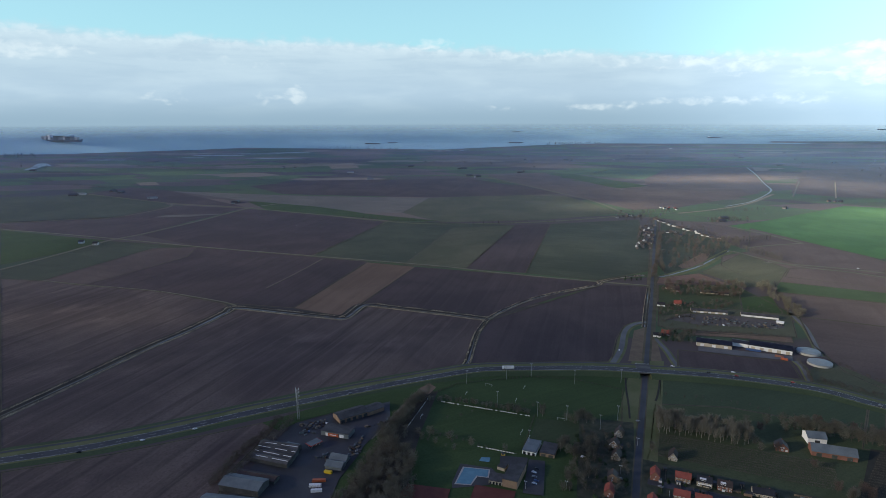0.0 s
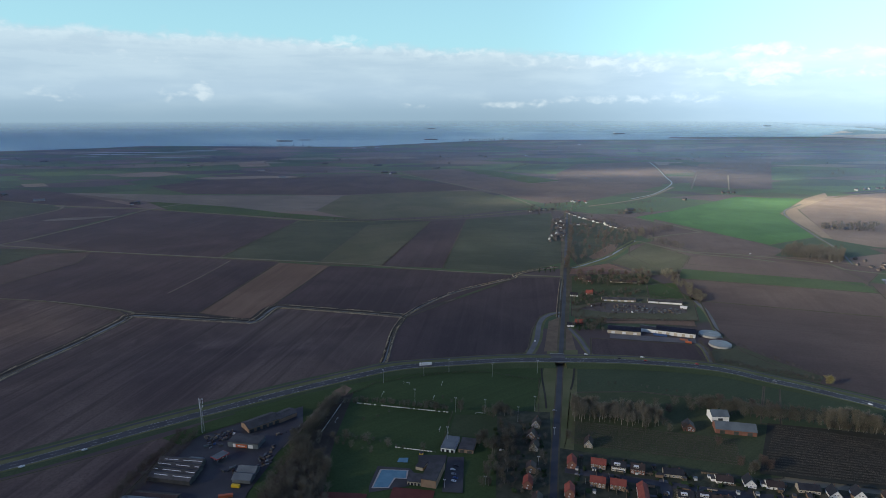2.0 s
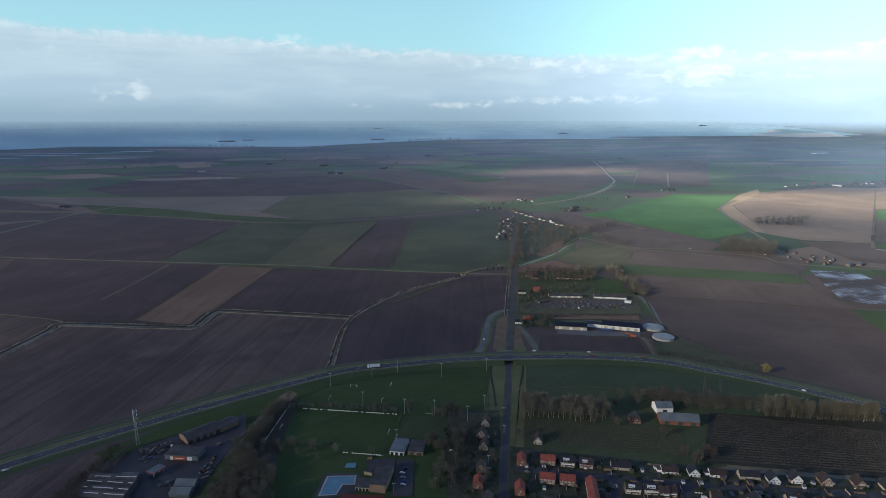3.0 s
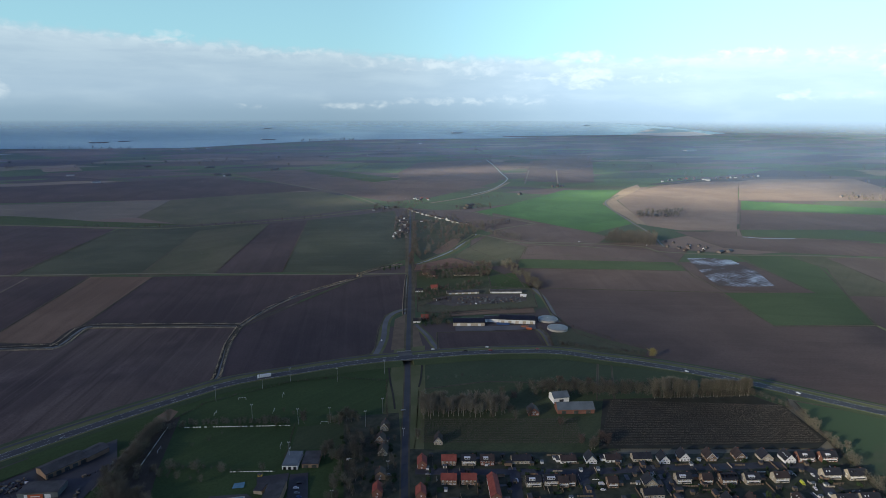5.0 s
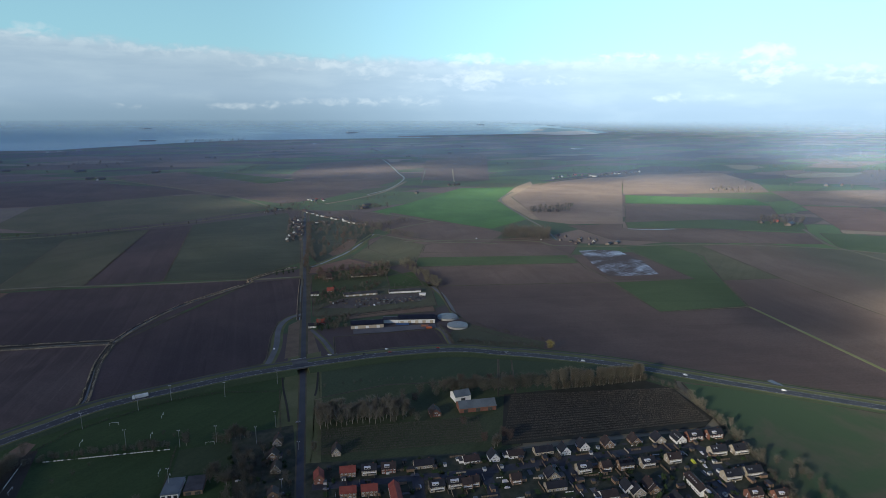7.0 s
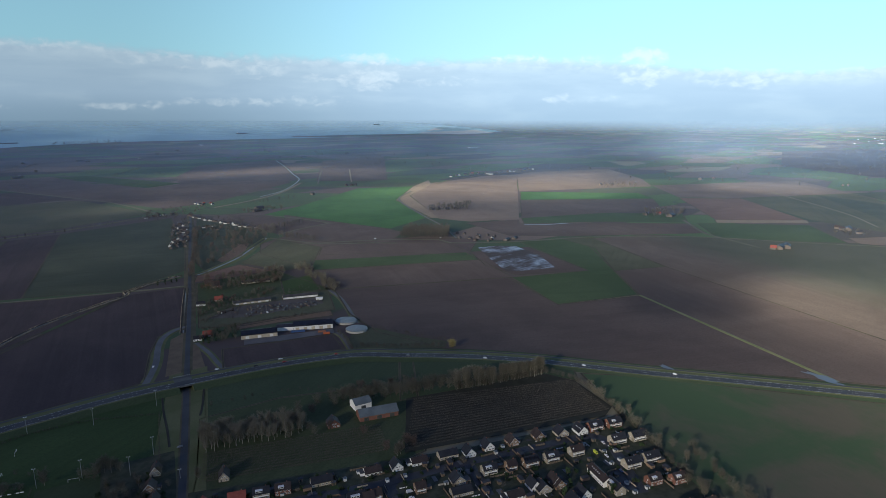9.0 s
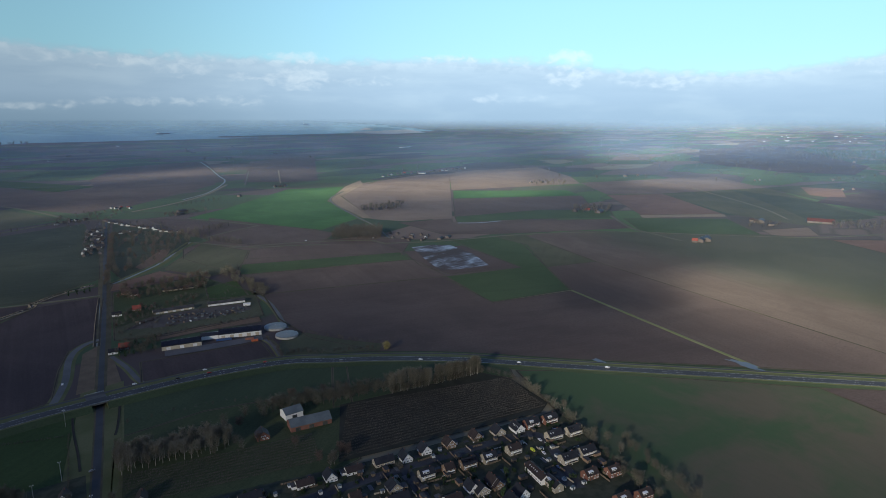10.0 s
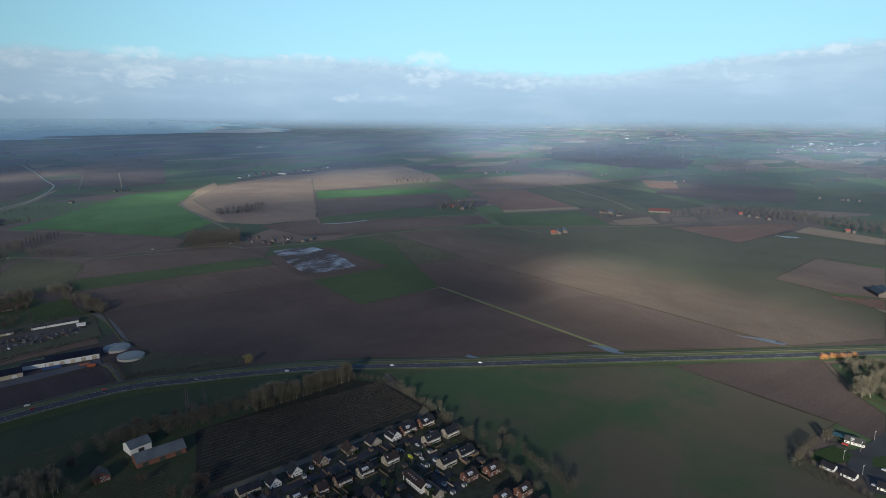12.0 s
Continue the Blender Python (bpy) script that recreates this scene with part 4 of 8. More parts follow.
def cloud_layer():
    shift = SUN_WAY * ((CLOUD_Z) / SUN_WAY.z)
    thin = [  # middle of a sunny place on the ground, its reach along x and y, how thin the cloud is there
        (1743, 1874, 420, 260, 0.55), (2011, 1540, 420, 200, 0.60), (1280, 1942, 240, 130, 0.28), (2300, 1887, 260, 160, 0.45),
        (2560, 1120, 190, 230, 0.95), (2585, 592, 200, 100, 0.85), (1085, 392, 105, 85, 0.95), (1060, 285, 120, 70, 0.50), (975, 338, 90, 70, 0.60), (898, 521, 90, 110, -0.16), (1176, 280, 190, 130, 0.14), (1012, 172, 220, 150, 0.20), (939, 68, 170, 110, 0.14), (616.6, 138.2, 260, 170, 0.17), (590, 380, 110, 90, 0.13), (3215, -27, 400, 200, 0.35),
        (778.7, 23, 80, 80, 0.09), (400, 800, 110, 100, 0.045), (1175, 3032, 330, 170, 0.50), (1548, 3124, 300, 150, 0.40), (1703, 2734, 300, 200, 0.42), (494, 2101, 180, 110, 0.26), (554, 1202, 90, 90, 0.15), (243, 1400, 90, 120, 0.08),
        (1148, 1719, 200, 160, 0.16), (3190, 1078, 300, 200, 0.35), (4259, 2214, 400, 260, 0.6), (6000, 2300, 900, 300, 0.5), (4800, 100, 700, 300, 0.4), (-557, 883, 160, 60, 0.07), (1818, 1422, 160, 90, 0.25),
    ]
    spots = []
    for cx, cy, rx, ry, a in thin:
        px, py, h = drawn_in(cx, cy)
        spots.append((px - shift.x * h / CLOUD_Z, py - shift.y * h / CLOUD_Z, rx, ry, a))
    nx, ny, x0, x1, y0, y1 = 380, 310, -9500.0, 2600.0, -5000.0, 4700.0
    verts, faces, amount = [], [], []
    for j in range(ny + 1):
        for i in range(nx + 1):
            x, y = x0 + (x1 - x0) * i / nx, y0 + (y1 - y0) * j / ny
            lump = noise.fractal((x / 420, y / 420, 3.1), 1.0, 2.0, 4)
            gx, gy = x - shift.x, y - shift.y
            wave = noise.fractal((gx / 360, gy / 300, 8.0), 1.0, 2.0, 3)
            reach, east = math.hypot(gx, gy), max(0.0, min(1.0, (gx - 470) / 220))
            fade = max(0.0, min(1.0, (3400 - reach) / 800))
            side = math.degrees(math.atan2(gx, gy))
            lee = max(0.0, min(1.0, (side - 58) / 16)) * max(0.0, min(1.0, (reach - 430) / 300))
            west = max(0.0, min(1.0, (150 - gx) / 200)) * max(0.0, min(1.0, (900 - reach) / 300))
            near = max(0.0, min(1.0, (900 - reach) / 200))
            # thinness set region by region to steer how bright the land is
            t = 0.064 - 0.014 * west + 0.016 * max(0.0, min(1.0, (gx - 120) / 120)) * near
            t += fade * lee * (0.17 + 0.06 * wave)
            t += fade * (0.072 + 0.035 * max(0.0, min(1.0, gx / 300))) * max(0.0, min(1.0, (reach - 750) / 600))
            t += fade * east * (0.125 + 0.06 * wave) * max(0.0, min(1.0, (reach - 540) / 300)) + 0.03 * wave
            t += (1 - fade) * (0.30 * max(0.0, min(1.0, (side - 40) / 30)) + 0.02 + 0.16 * max(0.0, noise.fractal((gx / 900, gy / 420, 5.0), 1.0, 2.0, 3)))
            for cx, cy, rx, ry, a in spots:
                q = ((gx - cx) / rx) ** 2 + ((gy - cy) / ry) ** 2
                if q < 9:
                    t += a * math.exp(-(q ** 1.3)) * (1 + 0.35 * wave)
            verts.append((x, y, CLOUD_Z + 6 * lump))
            amount.append(max(0.02, min(1.0, t)))
    for j in range(ny):
        for i in range(nx):
            k = j * (nx + 1) + i
            # left out where the layer would come into view
            away, side = math.hypot(verts[k][0] - MID[0], verts[k][1] - MID[1]), math.degrees(math.atan2(verts[k][0] - MID[0], verts[k][1] - MID[1]))
            if away > 4790 and -38.5 < side < 110:
                continue
            faces.append((k, k + 1, k + nx + 2, k + nx + 1))
    m = bpy.data.materials.new("cloud")
    m.use_nodes = True
    nt = m.node_tree
    nt.nodes.clear()
    att = nt.nodes.new("ShaderNodeAttribute")
    att.attribute_name = "thin"
    clear, body, mix, out = (nt.nodes.new("ShaderNode" + k) for k in ("BsdfTransparent", "BsdfTranslucent", "MixShader", "OutputMaterial"))
    # blue body tints the shade that the layer casts
    body.inputs[0].default_value = (0.045, 0.055, 0.165, 1)
    nt.links.new(att.outputs["Fac"], mix.inputs[0])
    nt.links.new(body.outputs[0], mix.inputs[1])
    nt.links.new(clear.outputs[0], mix.inputs[2])
    nt.links.new(mix.outputs[0], out.inputs[0])
    me = mesh_of("cloud_layer", verts, faces, m, True)
    me.attributes.new("thin", "FLOAT", "POINT").data.foreach_set("value", amount)
    tagged(new("cloud_layer", me), "added unseen broken cloud layer shading the plain", "cloud", kind="structure")


cloud_layer()


# ---- aerial haze imitated by thin translucent sheets ringed over the plain ----
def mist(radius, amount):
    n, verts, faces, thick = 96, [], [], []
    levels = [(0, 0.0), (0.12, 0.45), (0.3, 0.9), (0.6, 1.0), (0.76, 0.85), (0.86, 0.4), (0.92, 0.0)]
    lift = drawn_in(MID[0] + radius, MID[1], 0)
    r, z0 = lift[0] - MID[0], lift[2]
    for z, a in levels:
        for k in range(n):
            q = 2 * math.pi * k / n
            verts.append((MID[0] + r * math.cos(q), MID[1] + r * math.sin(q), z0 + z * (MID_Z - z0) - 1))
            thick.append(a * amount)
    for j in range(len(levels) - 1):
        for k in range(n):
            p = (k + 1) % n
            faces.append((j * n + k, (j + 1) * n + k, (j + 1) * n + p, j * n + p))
    me = mesh_of("mist", verts, faces, HAZE_SHEET, True)
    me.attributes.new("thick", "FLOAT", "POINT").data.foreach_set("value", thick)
    tagged(new("mist", me), "thin bluish translucent sheet imitating aerial haze over the plain", "mist", kind="structure")


def haze_sheet_material():
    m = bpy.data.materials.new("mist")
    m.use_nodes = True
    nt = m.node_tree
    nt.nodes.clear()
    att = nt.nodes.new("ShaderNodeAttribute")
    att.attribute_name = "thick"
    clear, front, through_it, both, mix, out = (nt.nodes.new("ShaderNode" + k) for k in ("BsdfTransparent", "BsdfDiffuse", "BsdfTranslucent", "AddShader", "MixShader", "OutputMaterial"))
    # haze colour given to the sheets themselves, bluish on both sides
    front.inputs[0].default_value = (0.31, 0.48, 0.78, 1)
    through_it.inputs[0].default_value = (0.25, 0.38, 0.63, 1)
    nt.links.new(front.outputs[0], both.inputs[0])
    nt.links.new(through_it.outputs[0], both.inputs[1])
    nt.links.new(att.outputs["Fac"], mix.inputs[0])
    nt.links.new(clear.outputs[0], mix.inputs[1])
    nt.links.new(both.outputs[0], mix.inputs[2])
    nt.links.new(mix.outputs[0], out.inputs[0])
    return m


HAZE_SHEET = haze_sheet_material()
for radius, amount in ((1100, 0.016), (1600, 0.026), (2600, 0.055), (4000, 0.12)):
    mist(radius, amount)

# ---- builders of things ----
def shade(name, a, c, scale=0.5, rough=0.85, metal=0.0, bump=0.0):
    """A surface with weathering at two scales, a little different on each copy."""
    m, nt, b, pos = material(name, rough, metal)
    rnd = nt.nodes.new("ShaderNodeObjectInfo").outputs["Random"]
    big, small = noise_of(nt, pos, scale * 0.3, 4), noise_of(nt, pos, scale * 4, 4, 0.65)
    col = mixer(nt, ramp_of(nt, big, 0.35, 0.65), a, c)
    col = mixer(nt, maths(nt, "MULTIPLY", rnd, 0.35), col, tuple(v * 0.65 for v in a))
    col = mixer(nt, maths(nt, "MULTIPLY", ramp_of(nt, small, 0.45, 0.8), 0.35), col, tuple(v * 0.55 for v in a))
    nt.links.new(col, b.inputs["Base Color"])
    if bump:
        bumped(nt, b, small, bump, 0.03)
    return m


BRICK_RED = shade("brick_red", (0.20, 0.095, 0.070), (0.26, 0.125, 0.090))
BRICK_BROWN = shade("brick_brown", (0.24, 0.165, 0.115), (0.32, 0.225, 0.155))
BRICK_PALE = shade("brick_pale", (0.38, 0.335, 0.265), (0.47, 0.42, 0.335))
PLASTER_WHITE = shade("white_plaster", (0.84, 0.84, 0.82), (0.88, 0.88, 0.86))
TILE_RED = shade("tile_red", (0.215, 0.058, 0.046), (0.28, 0.080, 0.060), 0.8)
TILE_GREY = shade("tile_grey", (0.024, 0.025, 0.030), (0.036, 0.036, 0.041), 0.8, 0.5)
TILE_BROWN = shade("tile_brown", (0.042, 0.031, 0.028), (0.060, 0.044, 0.038), 0.8, 0.6)
FELT = shade("roof_felt", (0.050, 0.050, 0.052), (0.085, 0.085, 0.088), 0.4, 0.8)
METAL_GREY = shade("sheet_metal", (0.12, 0.14, 0.15), (0.16, 0.185, 0.195), 0.4, 0.55, 0.1)
METAL_DARK = shade("dark_metal", (0.060, 0.066, 0.072), (0.10, 0.105, 0.11), 0.5, 0.5, 0.3)
METAL_WHITE = shade("white_metal", (0.66, 0.67, 0.68), (0.75, 0.76, 0.76), 0.5, 0.5)
STEEL = shade("galvanised_steel", (0.42, 0.43, 0.44), (0.52, 0.53, 0.54), 1.0, 0.4, 0.6)
SOLAR = shade("solar_panel", (0.030, 0.038, 0.066), (0.042, 0.052, 0.086), 0.5, 0.32)
CONCRETE = shade("concrete", (0.34, 0.33, 0.31), (0.43, 0.42, 0.40), 0.6)
TANK_COVER = shade("tank_cover", (0.21, 0.25, 0.25), (0.28, 0.32, 0.32), 0.25, 0.5)
GLASS_DARK = shade("window_glass", (0.018, 0.022, 0.027), (0.028, 0.033, 0.040), 1.0, 0.08)
FRAME_WHITE = shade("white_paint", (0.84, 0.84, 0.83), (0.88, 0.88, 0.87), 1.0, 0.5)
DOOR_DARK = shade("dark_door", (0.05, 0.06, 0.055), (0.09, 0.09, 0.08), 1.0, 0.5)
BARK = shade("bark", (0.085, 0.068, 0.054), (0.14, 0.115, 0.090), 0.8)
BARK_PALE = shade("pale_bark", (0.26, 0.23, 0.19), (0.36, 0.33, 0.28), 0.8)
TWIG = shade("twigs", (0.100, 0.092, 0.071), (0.142, 0.131, 0.102), 0.1)
TWIG_PALE = shade("pale_twigs", (0.150, 0.138, 0.106), (0.205, 0.190, 0.148), 0.1)
TWIG_OLIVE = shade("olive_twigs", (0.130, 0.122, 0.090), (0.180, 0.168, 0.128), 0.1)
TWIG_RED = shade("reddish_twigs", (0.098, 0.070, 0.058), (0.135, 0.098, 0.080), 0.1)
TWIG_GOLD = shade("golden_twigs", (0.25, 0.215, 0.085), (0.33, 0.285, 0.12), 0.1)
TWIG_ORANGE = shade("orange_twigs", (0.42, 0.20, 0.07), (0.52, 0.27, 0.10), 0.1)
LEAF = shade("evergreen_leaves", (0.028, 0.050, 0.022), (0.045, 0.075, 0.032), 0.2)
PAINTS = {
    "white": shade("white_car_paint", (0.72, 0.72, 0.72), (0.78, 0.78, 0.78), 1, 0.3),
    "black": shade("black_car_paint", (0.02, 0.02, 0.022), (0.03, 0.03, 0.034), 1, 0.3),
    "grey": shade("grey_car_paint", (0.20, 0.21, 0.22), (0.26, 0.27, 0.28), 1, 0.3),
    "red": shade("red_car_paint", (0.30, 0.045, 0.040), (0.36, 0.06, 0.05), 1, 0.35),
    "blue": shade("blue_car_paint", (0.04, 0.08, 0.20), (0.06, 0.11, 0.26), 1, 0.35),
    "yellow": shade("yellow_paint", (0.70, 0.48, 0.03), (0.76, 0.54, 0.05), 1, 0.4),
    "orange": shade("orange_paint", (0.38, 0.105, 0.05), (0.45, 0.13, 0.06), 1, 0.4),
    "lime": shade("lime_paint", (0.58, 0.62, 0.05), (0.64, 0.68, 0.08), 1, 0.4),
}
RUBBER = shade("rubber", (0.018, 0.018, 0.018), (0.03, 0.03, 0.03), 1, 0.9)
POOL_BLUE = shade("pool_water", (0.11, 0.24, 0.31), (0.15, 0.30, 0.37), 0.4, 0.12)
CLAY = shade("red_clay", (0.115, 0.035, 0.028), (0.15, 0.048, 0.036), 0.3)
WOOD = shade("weathered_wood", (0.16, 0.125, 0.09), (0.22, 0.175, 0.13), 1.0)


def thing(name, label, category, m=None, group=""):
    ob = new(name)
    if m is not None:
        ob.matrix_world = m
    return tagged(ob, label, category, group)


def part(name, mesh, mat, parent, label=""):
    """One mesh object under a thing or under a part."""
    if isinstance(mesh, bmesh.types.BMesh):
        me = bpy.data.meshes.new(name)
        mesh.to_mesh(me)
        mesh.free()
        mesh = me
    if not mesh.materials:
        mesh.materials.append(mat)
    ob = new(name, mesh)
    ob.parent = parent
    if label:
        ob["label"] = label
    return ob


def boxes(*items):
    """A mesh of boxes: middle of the base x, y, z and size x, y, z."""
    verts, faces = [], []
    for x, y, z, a, b, c in items:
        n = len(verts)
        for dz in (0, c):
            verts += [(x - a / 2, y - b / 2, z + dz), (x + a / 2, y - b / 2, z + dz), (x + a / 2, y + b / 2, z + dz), (x - a / 2, y + b / 2, z + dz)]
        faces += [tuple(n + q for q in f) for f in ((3, 2, 1, 0), (4, 5, 6, 7), (0, 1, 5, 4), (1, 2, 6, 5), (2, 3, 7, 6), (3, 0, 4, 7))]
    me = bpy.data.meshes.new("boxes")
    me.from_pydata(verts, [], faces)
    return me


def gabled(w, d, eaves, ridge, along="x"):
    """Walls with two gables; the ridge runs along x or y."""
    a, b = w / 2, d / 2
    v = [(-a, -b, 0), (a, -b, 0), (a, b, 0), (-a, b, 0), (-a, -b, eaves), (a, -b, eaves), (a, b, eaves), (-a, b, eaves)]
    if along == "x":
        v += [(-a, 0, ridge), (a, 0, ridge)]
        f = [(0, 1, 5, 4), (2, 3, 7, 6), (1, 2, 6, 9, 5), (3, 0, 4, 8, 7), (4, 5, 9, 8), (6, 7, 8, 9)]
    else:
        v += [(0, -b, ridge), (0, b, ridge)]
        f = [(1, 2, 6, 5), (3, 0, 4, 7), (0, 1, 5, 8, 4), (2, 3, 7, 9, 6), (5, 6, 9, 8), (7, 4, 8, 9)]
    me = bpy.data.meshes.new("walls")
    me.from_pydata(v, [], f)
    return me


def pitched(w, d, eaves, ridge, along="x", over=0.45, thick=0.28):
    """Two roof slabs with overhang, thickness and a ridge cap."""
    verts, faces = [], []
    span, run = (d / 2, w / 2) if along == "x" else (w / 2, d / 2)
    rise = (ridge - eaves) / span
    lo, run = span + over, run + over * 0.7
    for s in (-1, 1):
        n = len(verts)
        for q, zz in ((lo, eaves - rise * over), (0, ridge)):
            for e in (-run, run):
                for t in (0.02, thick):
                    p = (e, s * q, zz + t)
                    verts.append(p if along == "x" else (p[1], p[0], p[2]))
        faces += [tuple(n + k for k in f) for f in ((0, 2, 6, 4), (1, 5, 7, 3), (0, 1, 3, 2), (4, 6, 7, 5), (0, 4, 5, 1), (2, 3, 7, 6))]
    n = len(verts)
    for e in (-run, run):
        for y, zz in ((-0.18, 0.20), (0.0, 0.42), (0.18, 0.20)):
            p = (e, y, ridge + zz)
            verts.append(p if along == "x" else (p[1], p[0], p[2]))
    faces += [(n, n + 1, n + 4, n + 3), (n + 1, n + 2, n + 5, n + 4), (n, n + 2, n + 1), (n + 3, n + 4, n + 5)]
    me = bpy.data.meshes.new("roof")
    me.from_pydata(verts, [], faces)
    bm = bmesh.new()
    bm.from_mesh(me)
    bmesh.ops.recalc_face_normals(bm, faces=bm.faces)
    bm.to_mesh(me)
    bm.free()
    return me


MESHES = {}


def shared(key, make):
    if key not in MESHES:
        MESHES[key] = make()
    return MESHES[key]


def window(parent, x, y, z, w, h, side):
    """A framed window proud of the wall; side: the wall it is in, s n w e."""
    flat = side in "sn"
    frame_mesh = shared(("frame", w, h, flat), lambda: boxes(*(((dx, 0, dz, sx, 0.16, sz) if flat else (0, dx, dz, 0.16, sx, sz)) for dx, dz, sx, sz in (
        (0, 0, w, 0.22), (0, h - 0.2, w, 0.2), (-w / 2 + 0.1, 0.22, 0.2, h - 0.42), (w / 2 - 0.1, 0.22, 0.2, h - 0.42), (0, 0.22, 0.14, h - 0.42)))))
    pane_mesh = shared(("pane", w, h, flat), lambda: boxes((0, 0, 0.1, w - 0.2, 0.06, h - 0.2) if flat else (0, 0, 0.1, 0.06, w - 0.2, h - 0.2)))
    fr = part("window", frame_mesh, FRAME_WHITE, parent)
    fr.location = (x, y, z)
    part("pane", pane_mesh, GLASS_DARK, fr)


def heading(pts):
    (ax, ay), (bx, by) = pts[0], pts[-1]
    return math.degrees(math.atan2(by - ay, bx - ax))


def house(label, w=11.0, d=8.5, eaves=5.3, ridge=8.8, along="x", wall=BRICK_BROWN, roof=TILE_GREY, dormer=0, annex=0, chimney=True, floors=2, roof_b=None, solar=False, skylights=0, category="house", band=False, trim=False):
    """A house whose front looks to -y, its base middle at the origin."""
    h = thing("house", label, category)
    part("wall", gabled(w, d, eaves, ridge, along), wall, h)
    rf = part("roof", pitched(w, d, eaves, ridge, along), roof, h)
    rise = (ridge - eaves) / (d / 2 if along == "x" else w / 2)
    if chimney:
        part("chimney", boxes((w * 0.28, 0.6, ridge - 1.2, 0.7, 0.9, 2.0), (w * 0.28, 0.6, ridge + 0.8, 0.5, 0.5, 0.25)) if along == "x" else boxes((0.6, d * 0.25, ridge - 1.2, 0.7, 0.9, 2.0)), BRICK_RED, rf)
    if dormer and along == "x":
        z = eaves + rise * 1.0
        dm = part("dormer", boxes((-w * 0.12, -d / 2 + 1.9, z, dormer, 2.6, 1.6), (-w * 0.12, -d / 2 + 1.85, z + 1.6, dormer + 0.4, 3.0, 0.2)), FRAME_WHITE, h, "white-clad flat dormer")
        for k in (-1, 1):
            part("pane", boxes((-w * 0.12 + k * dormer * 0.24, -d / 2 + 0.58, z + 0.35, dormer * 0.38, 0.06, 0.95)), GLASS_DARK, dm)
    if solar and along == "x":
        n = int(w / 2.4)
        for k in range(n):
            y0, z0 = -d / 2 + 1.0, eaves + rise * 1.0 + 0.34
            x0 = -w / 2 + 1.4 + k * (w - 2.4) / max(1, n - 1)
            bm = bmesh.new()
            vs = [bm.verts.new(p) for p in ((x0 - 0.9, y0, z0), (x0 + 0.9, y0, z0), (x0 + 0.9, y0 + 2.4, z0 + rise * 2.4), (x0 - 0.9, y0 + 2.4, z0 + rise * 2.4))]
            bm.faces.new(vs)
            bmesh.ops.solidify(bm, geom=bm.faces[:], thickness=0.05)
            part("solar_panel", bm, SOLAR, rf, "dark blue solar panel")
    for k in range(skylights):
        y0 = -d / 4 if along == "x" else -d / 2 + 1.6 + k * 2.2
        if along == "y":
            x0 = -w / 4 - 0.1
            bm = bmesh.new()
            z0 = eaves + (x0 + w / 2) * rise + 0.36
            vs = [bm.verts.new(p) for p in ((x0 - 0.4, y0 - 0.4, z0 - 0.4 * rise), (x0 + 0.4, y0 - 0.4, z0 + 0.4 * rise), (x0 + 0.4, y0 + 0.4, z0 + 0.4 * rise), (x0 - 0.4, y0 + 0.4, z0 - 0.4 * rise))]
        else:
            x0 = -w / 3 + k * 2.6
            bm = bmesh.new()
            z0 = eaves + (d / 4) * rise + 0.36
            vs = [bm.verts.new(p) for p in ((x0 - 0.4, y0 - 0.5, z0 - 0.5 * rise), (x0 + 0.4, y0 - 0.5, z0 - 0.5 * rise), (x0 + 0.4, y0 + 0.5, z0 + 0.5 * rise), (x0 - 0.4, y0 + 0.5, z0 + 0.5 * rise))]
        bm.faces.new(vs)
        bmesh.ops.solidify(bm, geom=bm.faces[:], thickness=0.08)
        part("skylight", bm, FRAME_WHITE, rf, "pale roof window")
    tops = [0.9, 3.6][: max(1, min(floors, 2))]
    n = max(2, int(w / 2.9))
    for side, y in (("s", -d / 2 - 0.05), ("n", d / 2 + 0.05)):
        for lv, z in enumerate(tops):
            if z + 1.4 > eaves + 0.1 and along == "x":
                continue
            if z + 1.4 > eaves and along == "y":
                xs = [-1.1, 1.1]
            else:
                xs = [-w / 2 + w * (k + 0.5) / n for k in range(n)]
            for k, x in enumerate(xs):
                if lv == 0 and side == "s" and k == n // 2 - 1:
                    part("door", boxes((x, y, 0, 1.1, 0.18, 2.2)), DOOR_DARK, h)
                else:
                    window(h, x, y, z, 1.9 if lv == 0 else 1.6, 1.5 if lv == 0 else 1.3, side)
    for side, x in (("w", -w / 2 - 0.05), ("e", w / 2 + 0.05)):
        window(h, x, 0.4, tops[0], 1.3, 1.3, side)
        if along == "x" and floors > 1:
            window(h, x, -0.4, 3.7, 1.1, 1.2, side)
    if band:
        part("facade_panel", boxes((0, -d / 2 - 0.03, 2.55, w * 0.86, 0.1, 0.95)), FRAME_WHITE, h, "white facade panel between floors")
        part("canopy", boxes((w * 0.1, -d / 2 - 0.7, 2.35, w * 0.5, 1.3, 0.18)), FELT, h)
    if trim and along == "y":
        for sx in (-1, 1):
            bm = bmesh.new()
            y = -d / 2 - 0.42
            lo, hi = (sx * (w / 2 + 0.4), eaves - rise * 0.4), (0, ridge)
            bm.faces.new([bm.verts.new(v) for v in ((lo[0], y, lo[1] + 0.3), (hi[0], y, hi[1] + 0.34), (hi[0], y, hi[1] - 0.15), (lo[0], y, lo[1] - 0.2))])
            bmesh.ops.solidify(bm, geom=bm.faces[:], thickness=0.08)
            part("bargeboard", bm, FRAME_WHITE, h, "white gable board")
    if annex:
        s = 1 if annex > 0 else -1
        a = part("annex", boxes((s * (w / 2 + 1.8), 0.8, 0, 3.6, 6.0, 2.7)), wall, h, "low flat-roofed annex")
        part("annex_roof", boxes((s * (w / 2 + 1.85), 0.8, 2.7, 3.9, 6.4, 0.22)), FELT, a)
